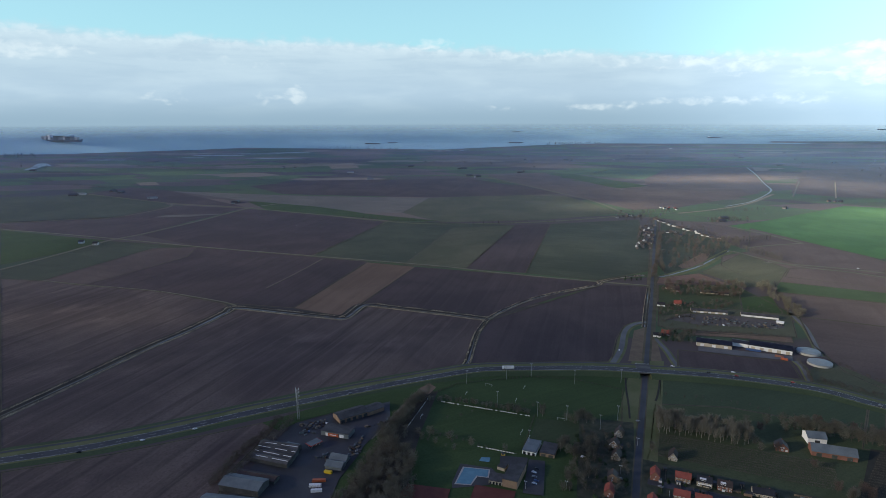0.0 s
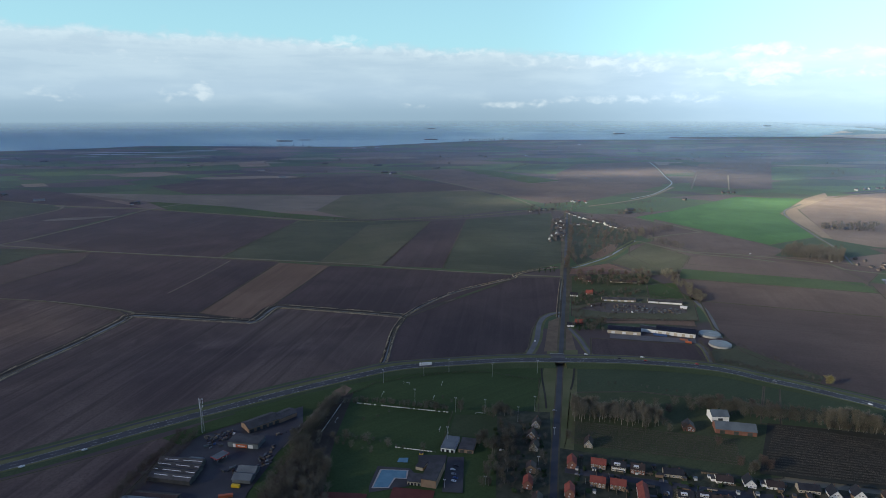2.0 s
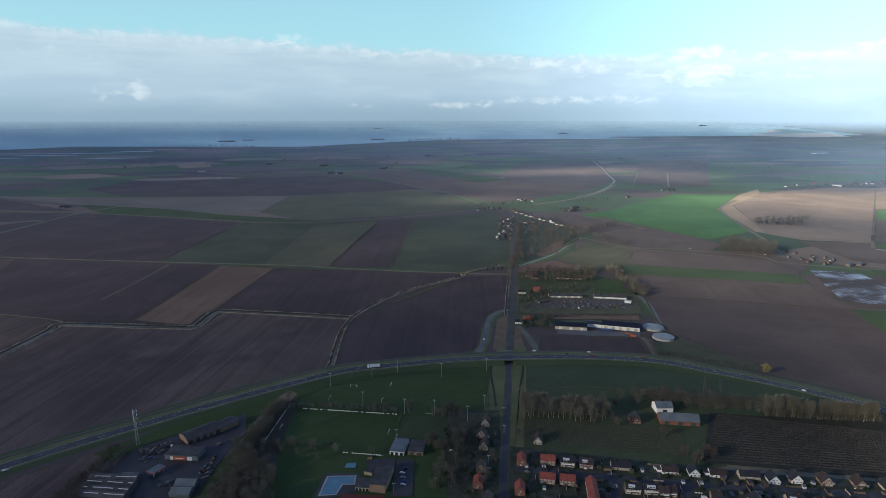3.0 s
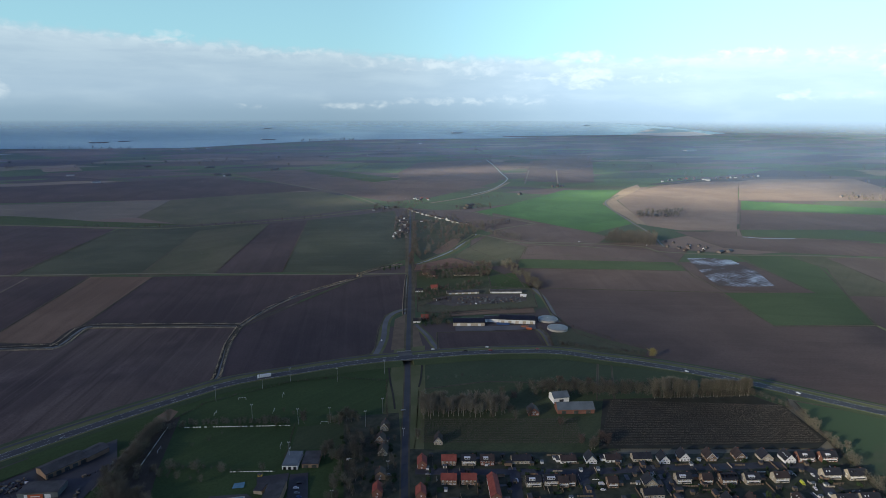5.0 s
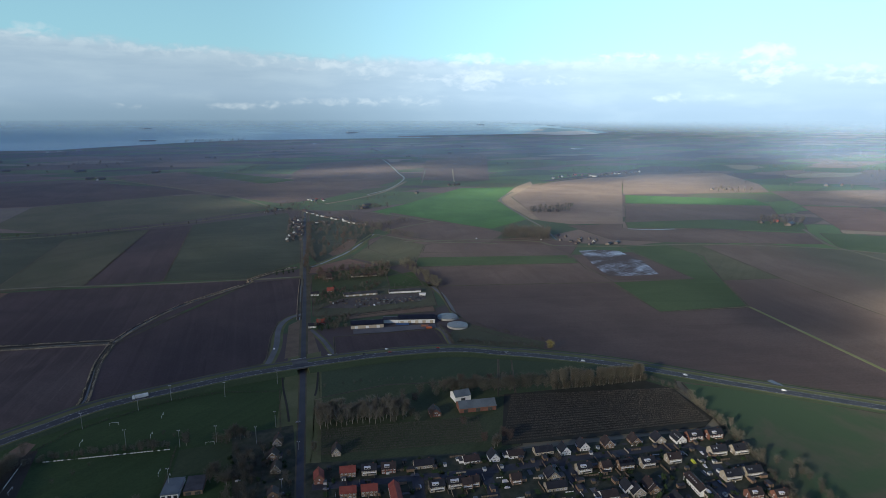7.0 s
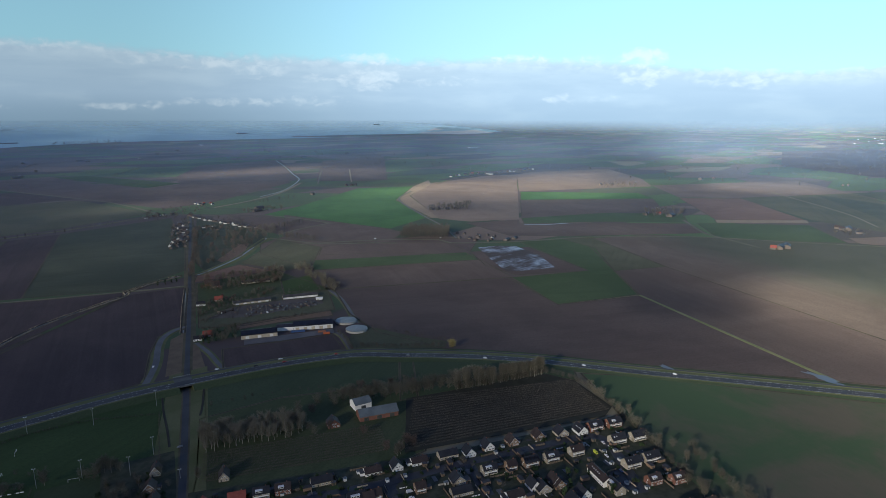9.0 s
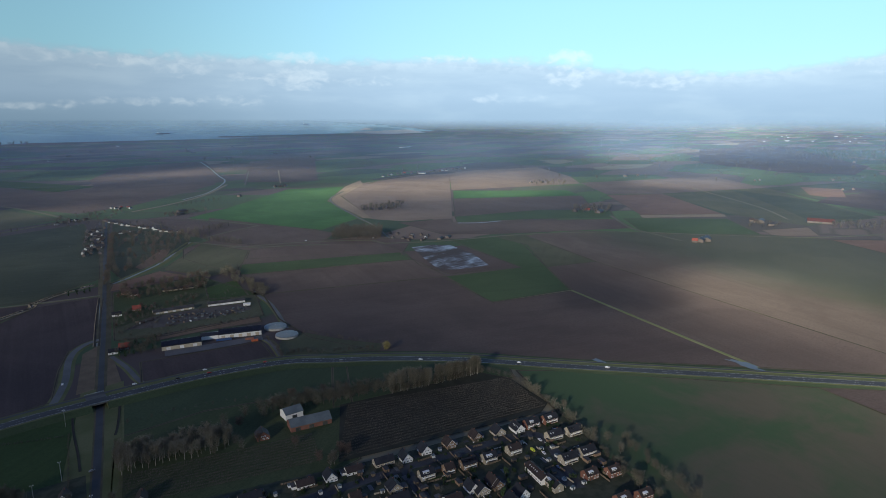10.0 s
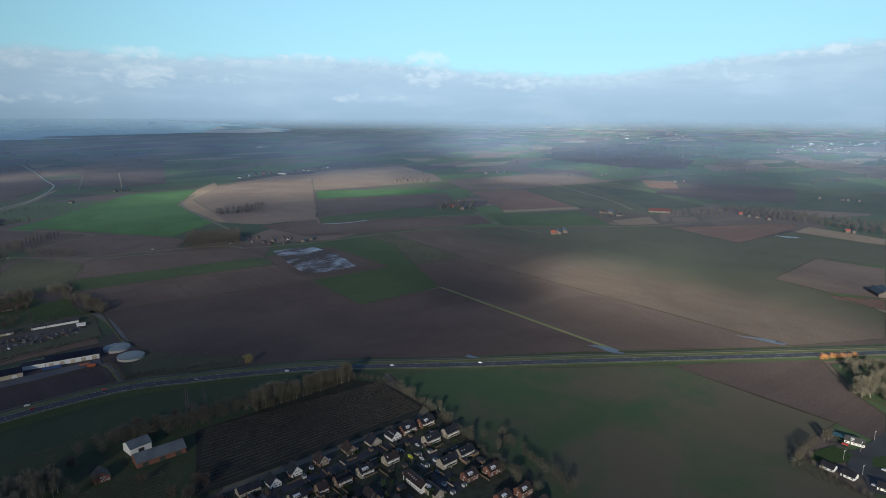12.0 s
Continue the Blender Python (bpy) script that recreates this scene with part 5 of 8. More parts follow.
        part("garage_door", boxes((s * (w / 2 + 1.8), -2.26, 0, 2.5, 0.1, 2.2)), FRAME_WHITE, a)
    return h


def put(proto, p, turn, back=0.0, group="", z=0.3):
    """Copies a thing to the ground at p, turned so that its front's right-hand way is the heading; back: metres behind the point."""
    a = radians(turn)
    ob = copy_thing(proto, pose(p[0] - math.sin(a) * back, p[1] + math.cos(a) * back, z, 0, 0, turn))
    ob.scale = (0.94, 0.94, 0.88)
    return ob


def drop_thing(ob):
    for o in (*ob.children_recursive, ob):
        bpy.data.objects.remove(o)


# ---- trees ----
def limb(verts, faces, p, q, r0, r1, n=5):
    way = (q - p).normalized()
    u = way.orthogonal().normalized()
    v = way.cross(u)
    k = len(verts)
    for c, r in ((p, r0), (q, r1)):
        for i in range(n):
            a = 2 * math.pi * i / n
            verts.append(tuple(c + (u * math.cos(a) + v * math.sin(a)) * r))
    for i in range(n):
        j = (i + 1) % n
        faces.append((k + i, k + j, k + n + j, k + n + i))


def bare_tree(seed, height, spread, bark, twig, twigs=480, first=0.25, lift=0.55, label="", category="tree", fat=0.13):
    """A leafless tree: a tapered trunk with limbs, and a crown of thin twigs with gaps."""
    rnd = random.Random(seed)
    tv, tf, cv, cf = [], [], [], []
    base, top = Vector((0, 0, -0.4)), Vector((rnd.uniform(-0.4, 0.4), rnd.uniform(-0.4, 0.4), height * 0.86))
    r = height * 0.016
    steps = 5
    stem = [base.lerp(top, k / steps) + Vector((rnd.uniform(-1, 1), rnd.uniform(-1, 1), 0)) * (0.02 * height if 0 < k else 0) for k in range(steps + 1)]
    for k in range(steps):
        limb(tv, tf, stem[k], stem[k + 1], r * (1 - k / steps * 0.85), r * (1 - (k + 1) / steps * 0.85), 6)
    ends = []
    count = 18
    for k in range(count):
        s = first + (0.95 - first) * (k + rnd.random()) / count
        f = s * steps
        p = stem[int(f)].lerp(stem[min(steps, int(f) + 1)], f % 1)
        a = k * 2.4 + rnd.uniform(-0.4, 0.4)
        reach = spread * (0.5 + 0.5 * math.sin(math.pi * min(1, max(0.12, (s - first) / (1 - first) * 0.8 + 0.15)))) * rnd.uniform(0.7, 1.1)
        out = Vector((math.cos(a), math.sin(a), 0)) * reach
        q = p + out * 0.55 + Vector((0, 0, reach * lift * 0.6))
        e = p + out + Vector((0, 0, reach * lift * 1.5))
        rr = r * 0.30 * (1 - s * 0.6)
        limb(tv, tf, p, q, rr, rr * 0.55, 4)
        limb(tv, tf, q, e, rr * 0.55, rr * 0.1, 3)
        for _ in range(3):
            c = p.lerp(q, rnd.uniform(0.4, 1.0))
            d = c + Vector((rnd.gauss(0, 0.3), rnd.gauss(0, 0.3), rnd.uniform(0.2, 0.6))) * reach
            limb(tv, tf, c, d, rr * 0.3, rr * 0.08, 3)
            ends.append((c, d))
        ends += [(p, q), (q, e), (q, e)]
    ends.append((stem[-2], stem[-1]))
    for _ in range(twigs):
        p, e = rnd.choice(ends)
        s = p.lerp(e, rnd.uniform(0.15, 1.1)) + Vector((rnd.gauss(0, 1), rnd.gauss(0, 1), rnd.gauss(0, 1))) * spread * 0.10
        way = (Vector((s.x, s.y, 0)).normalized() * 0.6 + Vector((rnd.gauss(0, 0.5), rnd.gauss(0, 0.5), rnd.gauss(0.55, 0.5)))).normalized()
        long = height * rnd.uniform(0.05, 0.12)
        w = way.orthogonal().normalized() * fat * rnd.uniform(0.35, 0.9)
        w.rotate(Matrix.Rotation(rnd.uniform(0, 6.28), 3, way))
        k = len(cv)
        cv += [tuple(s - w), tuple(s + w), tuple(s + way * long)]
        cf.append((k, k + 1, k + 2))
    t = thing("tree" if category == "tree" else "bush", label, category)
    part("trunk", mesh_of("trunk", tv, tf, bark), bark, t)
    part("crown", mesh_of("crown", cv, cf, twig), twig, t)
    return t


def leafy(seed, height, spread, mat, label, count=500, category="shrub", size=0.35, name="shrub"):
    """An evergreen shrub or tree: a short stem and clumps of small leaves, uneven in outline."""
    rnd = random.Random(seed)
    cv, cf, tv, tf = [], [], [], []
    limb(tv, tf, Vector((0, 0, -0.3)), Vector((0, 0, height * 0.7)), 0.05 * height, 0.02 * height, 6)
    clumps = [(Vector((rnd.gauss(0, spread * 0.4), rnd.gauss(0, spread * 0.4), height * rnd.uniform(0.2, 0.85))), rnd.uniform(0.25, 0.5) * spread) for _ in range(9)]
    for _ in range(count):
        c, r = rnd.choice(clumps)
        d = Vector((rnd.gauss(0, 1), rnd.gauss(0, 1), rnd.gauss(0, 1))).normalized()
        p = c + d * r * rnd.uniform(0.7, 1.05)
        p.z = max(0.1, min(height, p.z))
        u = d.orthogonal().normalized() * size * rnd.uniform(0.6, 1.4)
        u.rotate(Matrix.Rotation(rnd.uniform(0, 6.28), 3, d))
        v = d.cross(u) * 0.6 + d * rnd.uniform(-0.2, 0.2)
        k = len(cv)
        cv += [tuple(p - u), tuple(p + v), tuple(p + u), tuple(p - v)]
        cf.append((k, k + 1, k + 2, k + 3))
    t = thing(name, label, category)
    part("stem", mesh_of("stem", tv, tf, BARK), BARK, t)
    part("foliage", mesh_of("foliage", cv, cf, mat), mat, t)
    return t


def scatter(rnd, pts, n, gap):
    """n places inside an outline, at least gap apart as far as that goes."""
    xs, ys = [p[0] for p in pts], [p[1] for p in pts]
    out, tries = [], 0
    while len(out) < n and tries < n * 60:
        tries += 1
        x, y = rnd.uniform(min(xs), max(xs)), rnd.uniform(min(ys), max(ys))
        inside = False
        for (ax, ay), (bx, by) in zip(pts, pts[1:] + pts[:1]):
            if (ay > y) != (by > y) and x < (bx - ax) * (y - ay) / (by - ay) + ax:
                inside = not inside
        if inside and all((x - u) ** 2 + (y - v) ** 2 > gap * gap for u, v in out):
            out.append((x, y))
    return out


def along_line(pts, step, rnd, jitter=0.0):
    return [(p.x + rnd.uniform(-jitter, jitter), p.y + rnd.uniform(-jitter, jitter)) for p in dense([(*q, 0) if len(q) == 2 else q for q in pts], step, False)]


RND = random.Random(11)


def thicket(protos, places, name, label, category="wood", lo=0.8, hi=1.2):
    """Many trees or bushes past counting, as one object."""
    verts, faces, slots, mats = [], [], [], []
    total = 0
    for x, y in places:
        px, py, pz = drawn_in(x, y, 0.0)
        k = math.hypot(px - MID[0], py - MID[1]) / max(1.0, math.hypot(x - MID[0], y - MID[1]))
        s = RND.uniform(lo, hi) * k
        m = np.array(pose(px, py, pz, 0, 0, RND.uniform(0, 360)) @ Matrix.Diagonal((s, s, s * RND.uniform(0.9, 1.12), 1)))
        for child in RND.choice(protos).children:
            me = child.data
            co = np.empty(len(me.vertices) * 3, np.float32)
            me.vertices.foreach_get("co", co)
            verts.append(co.reshape(-1, 3) @ m[:3, :3].T + m[:3, 3])
            if me.materials[0] not in mats:
                mats.append(me.materials[0])
            slot = mats.index(me.materials[0])
            for f in me.polygons:
                faces.append(tuple(v + total for v in f.vertices))
                slots.append(slot)
            total += len(me.vertices)
    me = mesh_of(name, np.concatenate(verts).tolist(), faces, mats)
    me.polygons.foreach_set("material_index", slots)
    return tagged(new(name, me), label, category, kind="stuff")


def plant(protos, places, group, lo=0.8, hi=1.2):
    for x, y in places:
        px, py, pz = drawn_in(x, y, 0.0)
        k = math.hypot(px - MID[0], py - MID[1]) / max(1.0, math.hypot(x - MID[0], y - MID[1]))
        s = RND.uniform(lo, hi) * k
        ob = copy_thing(RND.choice(protos), pose(px, py, pz, 0, 0, RND.uniform(0, 360)))
        ob.scale = (s, s, s * RND.uniform(0.9, 1.12))
        ob["group"] = group

# ---- the town ----
sheet("town_ground", [(121.1, 574.6), (173.5, 564.8), (156.5, 500.7), (172.6, 494), (244.1, 464), (360.6, 415.2), (467.3, 380.5), (512.8, 366.5), (492.9, 331.9), (470.2, 285.6), (454, 252.9), (87.1, 407)], plain("garden_soil", (0.034, 0.042, 0.025), (0.062, 0.066, 0.044), 0.9), "dark winter gardens and back yards", "garden ground")
STREET = [(-5.8, 0.0, 0), (-4.0, 0.32, 0), (-3.9, 0.2, 1), (3.9, 0.2, 0), (4.0, 0.32, 0), (5.8, 0.0, 0)]


STREETS = []


def street(pts, label):
    STREETS.append(label)
    up = 0.25 + 0.03 * len(STREETS)
    ribbon("street", smooth_line(pts, 10), STREET, [YARD, ASPHALT], label, "street", height=lambda s, p: up)


street([(157.6, 463.7), (229.9, 436), (290.7, 414), (346.7, 398.5), (406.7, 378.9), (454, 363.7), (462.5, 351.8), (456.3, 336.8), (439.2, 311.9), (421.2, 285.6)], "residential asphalt street bending between brick houses")
street([(283.5, 415.3), (276.8, 397.2), (268.6, 377.5)], "short side street with parked vans")
street([(347.7, 396.3), (341, 378.4), (331.3, 354.9)], "short side street between gardens")
street([(232.9, 433.9), (220.5, 405.2), (210.1, 380.9)], "side street beside red-roofed houses")
street([(419.5, 292.2), (427.7, 316.6)] , "short car park lane between houses")
A1, A2, A3 = heading([(162.3, 463.5), (230.3, 436.7)]), heading([(247.9, 431.1), (347.2, 399.2)]), heading([(352.1, 398.1), (455.5, 364.9)])
A_ROAD = heading([(157.4, 492), (206.5, 642.3)])
A_DIAG = heading([(433.7, 342.8), (412.4, 286.7)])

H = {
    "red_semi": house("brown brick semi-detached house with an orange-red tiled roof", 13, 8.5, 5.4, 9.0, wall=BRICK_BROWN, roof=TILE_RED),
    "red_long": house("long red-tiled brick terrace beside the street", 30, 8.5, 5.2, 8.8, wall=BRICK_RED, roof=TILE_RED),
    "red_small": house("red brick house with a steep red tiled roof", 12, 8.0, 5.0, 9.2, wall=BRICK_RED, roof=TILE_RED, annex=1),
    "grey_dormer": house("grey-roofed semi-detached house with a white dormer", 12.5, 8.5, 5.4, 9.0, wall=BRICK_PALE, roof=TILE_GREY, dormer=5.0, band=True),
    "brown_semi": house("pale brick semi-detached house with a dark tiled roof", 12.5, 8.5, 5.4, 9.0, wall=BRICK_PALE, roof=TILE_BROWN, skylights=1, band=True),
    "pale_semi": house("pale yellow brick semi-detached house under a dark roof", 15, 9, 5.4, 9.2, wall=BRICK_PALE, roof=TILE_GREY, skylights=2, band=True),
    "solar_semi": house("brown brick house with solar panels on its roof", 13.5, 8.8, 5.4, 9.0, wall=BRICK_BROWN, roof=TILE_GREY, solar=True, band=True),
    "brick_semi": house("orange-brown brick semi-detached house at the town's edge", 14.5, 9, 5.5, 9.2, wall=BRICK_RED, roof=TILE_GREY, dormer=3.5, band=True),
    "small_semi": house("narrow brown brick house with a dark pitched roof", 8.5, 8.5, 5.3, 8.8, wall=BRICK_BROWN, roof=TILE_BROWN, band=True),
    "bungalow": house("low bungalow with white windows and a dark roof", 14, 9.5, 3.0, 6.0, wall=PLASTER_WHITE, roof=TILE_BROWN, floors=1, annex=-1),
    "long_bungalow": house("long grey-roofed brick bungalow with white windows", 17, 9, 3.6, 7.0, wall=BRICK_PALE, roof=TILE_GREY, floors=1),
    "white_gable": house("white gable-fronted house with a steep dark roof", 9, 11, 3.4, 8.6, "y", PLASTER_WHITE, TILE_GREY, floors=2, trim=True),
    "brick_gable": house("brick gable-fronted house with white trim and a dark roof", 9, 11, 3.4, 8.6, "y", BRICK_BROWN, TILE_BROWN, floors=2, annex=1, trim=True),
    "pale_gable": house("pale gable-fronted house with a wide dark roof", 11, 11, 3.2, 8.4, "y", BRICK_PALE, TILE_GREY, floors=2, trim=True),
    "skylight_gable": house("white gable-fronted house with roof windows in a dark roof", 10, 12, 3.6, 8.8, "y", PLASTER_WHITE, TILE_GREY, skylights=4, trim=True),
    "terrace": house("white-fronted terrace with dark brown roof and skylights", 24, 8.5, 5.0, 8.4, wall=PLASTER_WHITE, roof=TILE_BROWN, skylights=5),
    "brick_terrace": house("pale brick terrace end with a dark roof", 16, 8.5, 5.0, 8.6, wall=BRICK_PALE, roof=TILE_GREY, dormer=4),
    "red_brick_semi": house("red brick house with white dormer and dark roof", 12, 8.5, 5.2, 8.8, wall=BRICK_RED, roof=TILE_BROWN, dormer=4.0),
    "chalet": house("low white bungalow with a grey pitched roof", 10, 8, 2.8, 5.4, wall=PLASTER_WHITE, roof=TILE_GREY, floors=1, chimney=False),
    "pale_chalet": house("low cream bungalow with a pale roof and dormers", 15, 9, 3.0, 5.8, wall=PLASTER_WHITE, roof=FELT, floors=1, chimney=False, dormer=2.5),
    "cottage": house("steep-roofed cottage with a white gable", 8, 12, 3.2, 8.8, "y", BRICK_PALE, TILE_BROWN, trim=True),
}


def row(kinds, pts, turn, back=4.3, group="houses of the town"):
    for k, p in zip(kinds.split(), pts):
        ob = put(H[k], p, turn, back)
        ob["group"] = group


# north side of the street
row("red_semi grey_dormer red_brick_semi", [(185.9, 461.4), (201.6, 455.8), (216, 450.6)], A1)
row("red_small", [(165.5, 470)], A_ROAD, 0)
row("long_bungalow bungalow white_gable bungalow long_bungalow white_gable", [(243.7, 442.6), (280.8, 429.8), (298.7, 423.2), (317.1, 418.2), (340.5, 410.3), (356, 401.9)], A2, 4.6)
row("white_gable brick_gable brick_gable pale_gable skylight_gable brick_semi brick_semi", [(374.3, 398.9), (395.3, 391.1), (419.2, 383), (439.1, 374.6), (454.9, 366.1), (468.9, 361.2), (487, 354.6)], A3, 5)
# south side
row("red_semi red_semi", [(176.1, 436.2), (191, 430.8)], A1)
row("red_small", [(151.4, 431.1)], A_ROAD, 0)
row("red_long", [(206.3, 417.2)], A_ROAD, 0)
row("grey_dormer grey_dormer small_semi small_semi", [(237.5, 410.4), (252.8, 406.4), (265, 401.3), (295, 387.9)], A2)
row("pale_gable grey_dormer small_semi solar_semi grey_dormer brown_semi", [(323.7, 379.1), (350.6, 372.7), (367.5, 365.6), (383.4, 359.8), (401, 353.3), (424.3, 346.8)], A3)
# the blocks along the bending street
row("pale_semi pale_semi", [(466, 336.2), (484.2, 328.5)], A3)
row("pale_semi pale_semi", [(444, 307.8), (462.8, 302.7)], A3)
row("terrace", [(411.3, 317)], A_DIAG, 0)
row("brick_terrace", [(408.4, 300.8)], A_DIAG, 0)
row("red_brick_semi red_brick_semi", [(436.7, 284), (452.5, 273.5)], A3)
row("red_brick_semi red_brick_semi red_brick_semi", [(425.5, 251.3), (440.5, 242.7), (432.2, 226.2)], A3)
# behind
row("pale_gable brick_gable bungalow", [(365.6, 332.5), (378.6, 328.9), (344, 339.8)], A3, 3)
row("white_gable bungalow", [(383.2, 309.2), (363.1, 306.4)], A3, 3)
row("long_bungalow small_semi grey_dormer", [(316.8, 367.5), (259.4, 402.9), (251.9, 408.2)], A3, 3)
row("brick_gable white_gable pale_gable", [(379.4, 332.4), (363, 338.9), (371.8, 307.6)], A3, 3)
row("small_semi grey_dormer pale_semi solar_semi", [(319.1, 334.8), (332.7, 315.8), (298.1, 340.6), (282.3, 357.4)], A3, 3)
row("red_semi red_brick_semi red_semi", [(168, 404), (181.5, 394.2), (224.8, 385.1)], A1, 3)
# west of the straight road
row("cottage brick_gable cottage", [(151.1, 535.9), (141.4, 515), (138.8, 495.8)], A1, 5)
row("small_semi red_small brown_semi", [(128.8, 465.7), (121.2, 445.3), (122.4, 421.1)], A_ROAD, 0)
row("cottage", [(189.3, 495.9)], A1, 5)
# by the field in the far corner of the town
sheet("drive", [(629.5, 48.4), (640.6, 38.5), (684.1, 19.3), (688.9, 2.6), (571.5, 17.1), (575, 36.4), (593.6, 39.5), (602.6, 49.2)], YARD, "dark asphalt drive between sheds and bungalows", "drive")
sheet("lawn", [(615.2, 71.6), (624.7, 46.6), (606.3, 52), (607.2, 65.8)], GRASS, "small green lawn beside bungalows", "lawn")
row("chalet chalet", [(589.5, 63.2), (584.6, 50)], heading([(592.4, 68.7), (587.6, 57.8)]), 4)
row("pale_chalet chalet", [(643.7, 43.3), (578.9, 27.5)], heading([(646.4, 49), (645.2, 37.5)]), 4)
sheet("lawn", [(615.2, 71.4), (633.7, 57.7), (625.8, 44.5), (611.9, 48.7), (597.8, 65.6), (601.8, 74.3)], GRASS, "green garden lawn between bungalow and carport", "lawn", 0.62)
sheet("lawn", [(627.6, 32.2), (637.5, 22.5), (616.1, 24.0), (612.8, 32.4)], GRASS, "green lawn beside a dark drive", "lawn", 0.62)
for proto in H.values():
    drop_thing(proto)


# garden sheds
def shed(label, w, d, h, wall, roof):
    s = thing("garden_shed", label, "shed")
    part("wall", boxes((0, 0, 0, w, d, h)), wall, s)
    part("roof", boxes((0, 0, h, w + 0.4, d + 0.4, 0.16)), roof, s)
    part("door", boxes((0, -d / 2 - 0.03, 0, 1.2, 0.08, 2.0)), DOOR_DARK, s)
    return s


SHEDS = [shed("small dark wooden garden shed with a flat felt roof", 3.2, 2.6, 2.3, WOOD, FELT), shed("brick garage with a flat felt roof", 3.4, 6.2, 2.6, BRICK_BROWN, FELT), shed("pale metal garden shed", 3.0, 2.4, 2.2, METAL_WHITE, METAL_GREY)]
TOWN = [(171.4, 483), (241.7, 459.2), (357, 410.9), (459.4, 373.8), (495.4, 358.8), (473.9, 305), (450.7, 273.2), (141.9, 402.9)]
for x, y in scatter(RND, TOWN, 110, 9):
    ob = copy_thing(RND.choice(SHEDS), pose(x, y, 0.3, 0, 0, A3 + RND.choice((0, 90)) + RND.uniform(-3, 3)))
    ob["group"] = "sheds in the gardens"
for s in SHEDS:
    drop_thing(s)


# garden fences, walls and hedges between the plots
def fence(long, tall, mat, label, name="garden_fence"):
    t = thing(name, label, "fence")
    n = max(2, int(long / 1.9))
    for k in range(n):
        part("panel", shared(("fence", tall, mat.name), lambda: boxes((0, 0, 0, 1.8, 0.07, tall))), mat, t).location = (-long / 2 + long * (k + 0.5) / n, 0, 0)
    part("rail", boxes((0, 0.06, tall * 0.85, long, 0.06, 0.08)), mat, t)
    return t


FENCES = [fence(9, 1.8, WOOD, "weathered wooden garden fence panels"), fence(13, 1.7, WOOD, "long weathered wooden garden fence"), fence(8, 1.6, BRICK_PALE, "pale brick garden wall", "garden_wall"), fence(7, 1.0, FRAME_WHITE, "low white garden fence")]
for x, y in scatter(RND, TOWN, 130, 7):
    ob = copy_thing(RND.choice(FENCES), pose(x, y, 0.3, 0, 0, A3 + RND.choice((0, 90, 90)) + RND.uniform(-3, 3)))
    ob["group"] = "fences in the gardens"
for s in FENCES:
    drop_thing(s)


# patios and drives
for k, (x, y) in enumerate(scatter(RND, TOWN, 60, 11)):
    w, d, a = RND.uniform(2.5, 5), RND.uniform(4, 8), radians(A3 + RND.choice((0, 90)))
    c, s = math.cos(a), math.sin(a)
    sheet("patio", [(x + u * c - v * s, y + u * s + v * c) for u, v in ((-w / 2, -d / 2), (w / 2, -d / 2), (w / 2, d / 2), (-w / 2, d / 2))], RND.choice((YARD, ASPHALT_PALE, GRASS, GRASS)), "small patio or lawn in a back garden", "patio", 0.62 + 0.004 * (k % 20))


# ---- cars ----
def car(paint, label, van=False):
    c = thing("car" if not van else "van", label, "car" if not van else "van")
    bm = bmesh.new()
    if van:
        outline = [(-2.5, 0.35), (2.45, 0.35), (2.5, 1.0), (2.1, 1.25), (1.5, 2.0), (1.2, 2.15), (-2.45, 2.15), (-2.5, 1.9)]
    else:
        outline = [(-2.15, 0.3), (2.15, 0.3), (2.2, 0.75), (1.2, 0.92), (0.5, 1.42), (-1.0, 1.46), (-1.9, 1.0), (-2.2, 0.9)]
    wide = 0.95 if van else 0.88
    rings = [[bm.verts.new((x, s * (wide - 0.12 * max(0, z - 0.9)), z)) for x, z in outline] for s in (-1, 1)]
    bm.faces.new(rings[0])
    bm.faces.new(list(reversed(rings[1])))
    for k in range(len(outline)):
        q = (k + 1) % len(outline)
        bm.faces.new((rings[0][k], rings[1][k], rings[1][q], rings[0][q]))
    bmesh.ops.recalc_face_normals(bm, faces=bm.faces)
    part("body", bm, PAINTS[paint], c)
    if van:
        part("windscreen", boxes((1.62, 0, 1.35, 0.5, 1.6, 0.55)), GLASS_DARK, c)
    else:
        part("windscreen", boxes((0.78, 0, 1.0, 0.5, 1.45, 0.3)), GLASS_DARK, c)
        part("side_window", boxes((-0.3, 0, 1.0, 1.7, 1.70, 0.3)), GLASS_DARK, c)
    wheel = shared("wheel", lambda: wheel_mesh(0.33, 0.24))
    for x in (-1.35, 1.35) if not van else (-1.6, 1.6):
        for y in (-0.78, 0.78):
            part("wheel", wheel, RUBBER, c).location = (x, y, 0.33)
    return c


def wheel_mesh(r, w):
    verts, faces = [], []
    limb(verts, faces, Vector((0, -w / 2, 0)), Vector((0, w / 2, 0)), r, r, 10)
    faces += [tuple(range(9, -1, -1)), tuple(range(10, 20))]
    return mesh_of("wheel", verts, faces, RUBBER)


CARS = {k: car(k, f"{w} hatchback car on wet asphalt") for k, w in (("white", "white"), ("black", "black"), ("grey", "grey"), ("red", "dark red"), ("blue", "dark blue"))}
CARS["lime"] = car("lime", "bright yellow-green delivery van parked at a bend", True)
CARS["van"] = car("white", "white delivery van parked in the street", True)


def park(kind, p, turn, z=0.45, group="parked cars"):
    ob = copy_thing(CARS[kind], pose(p[0], p[1], z, 0, 0, turn))
    ob["group"] = group


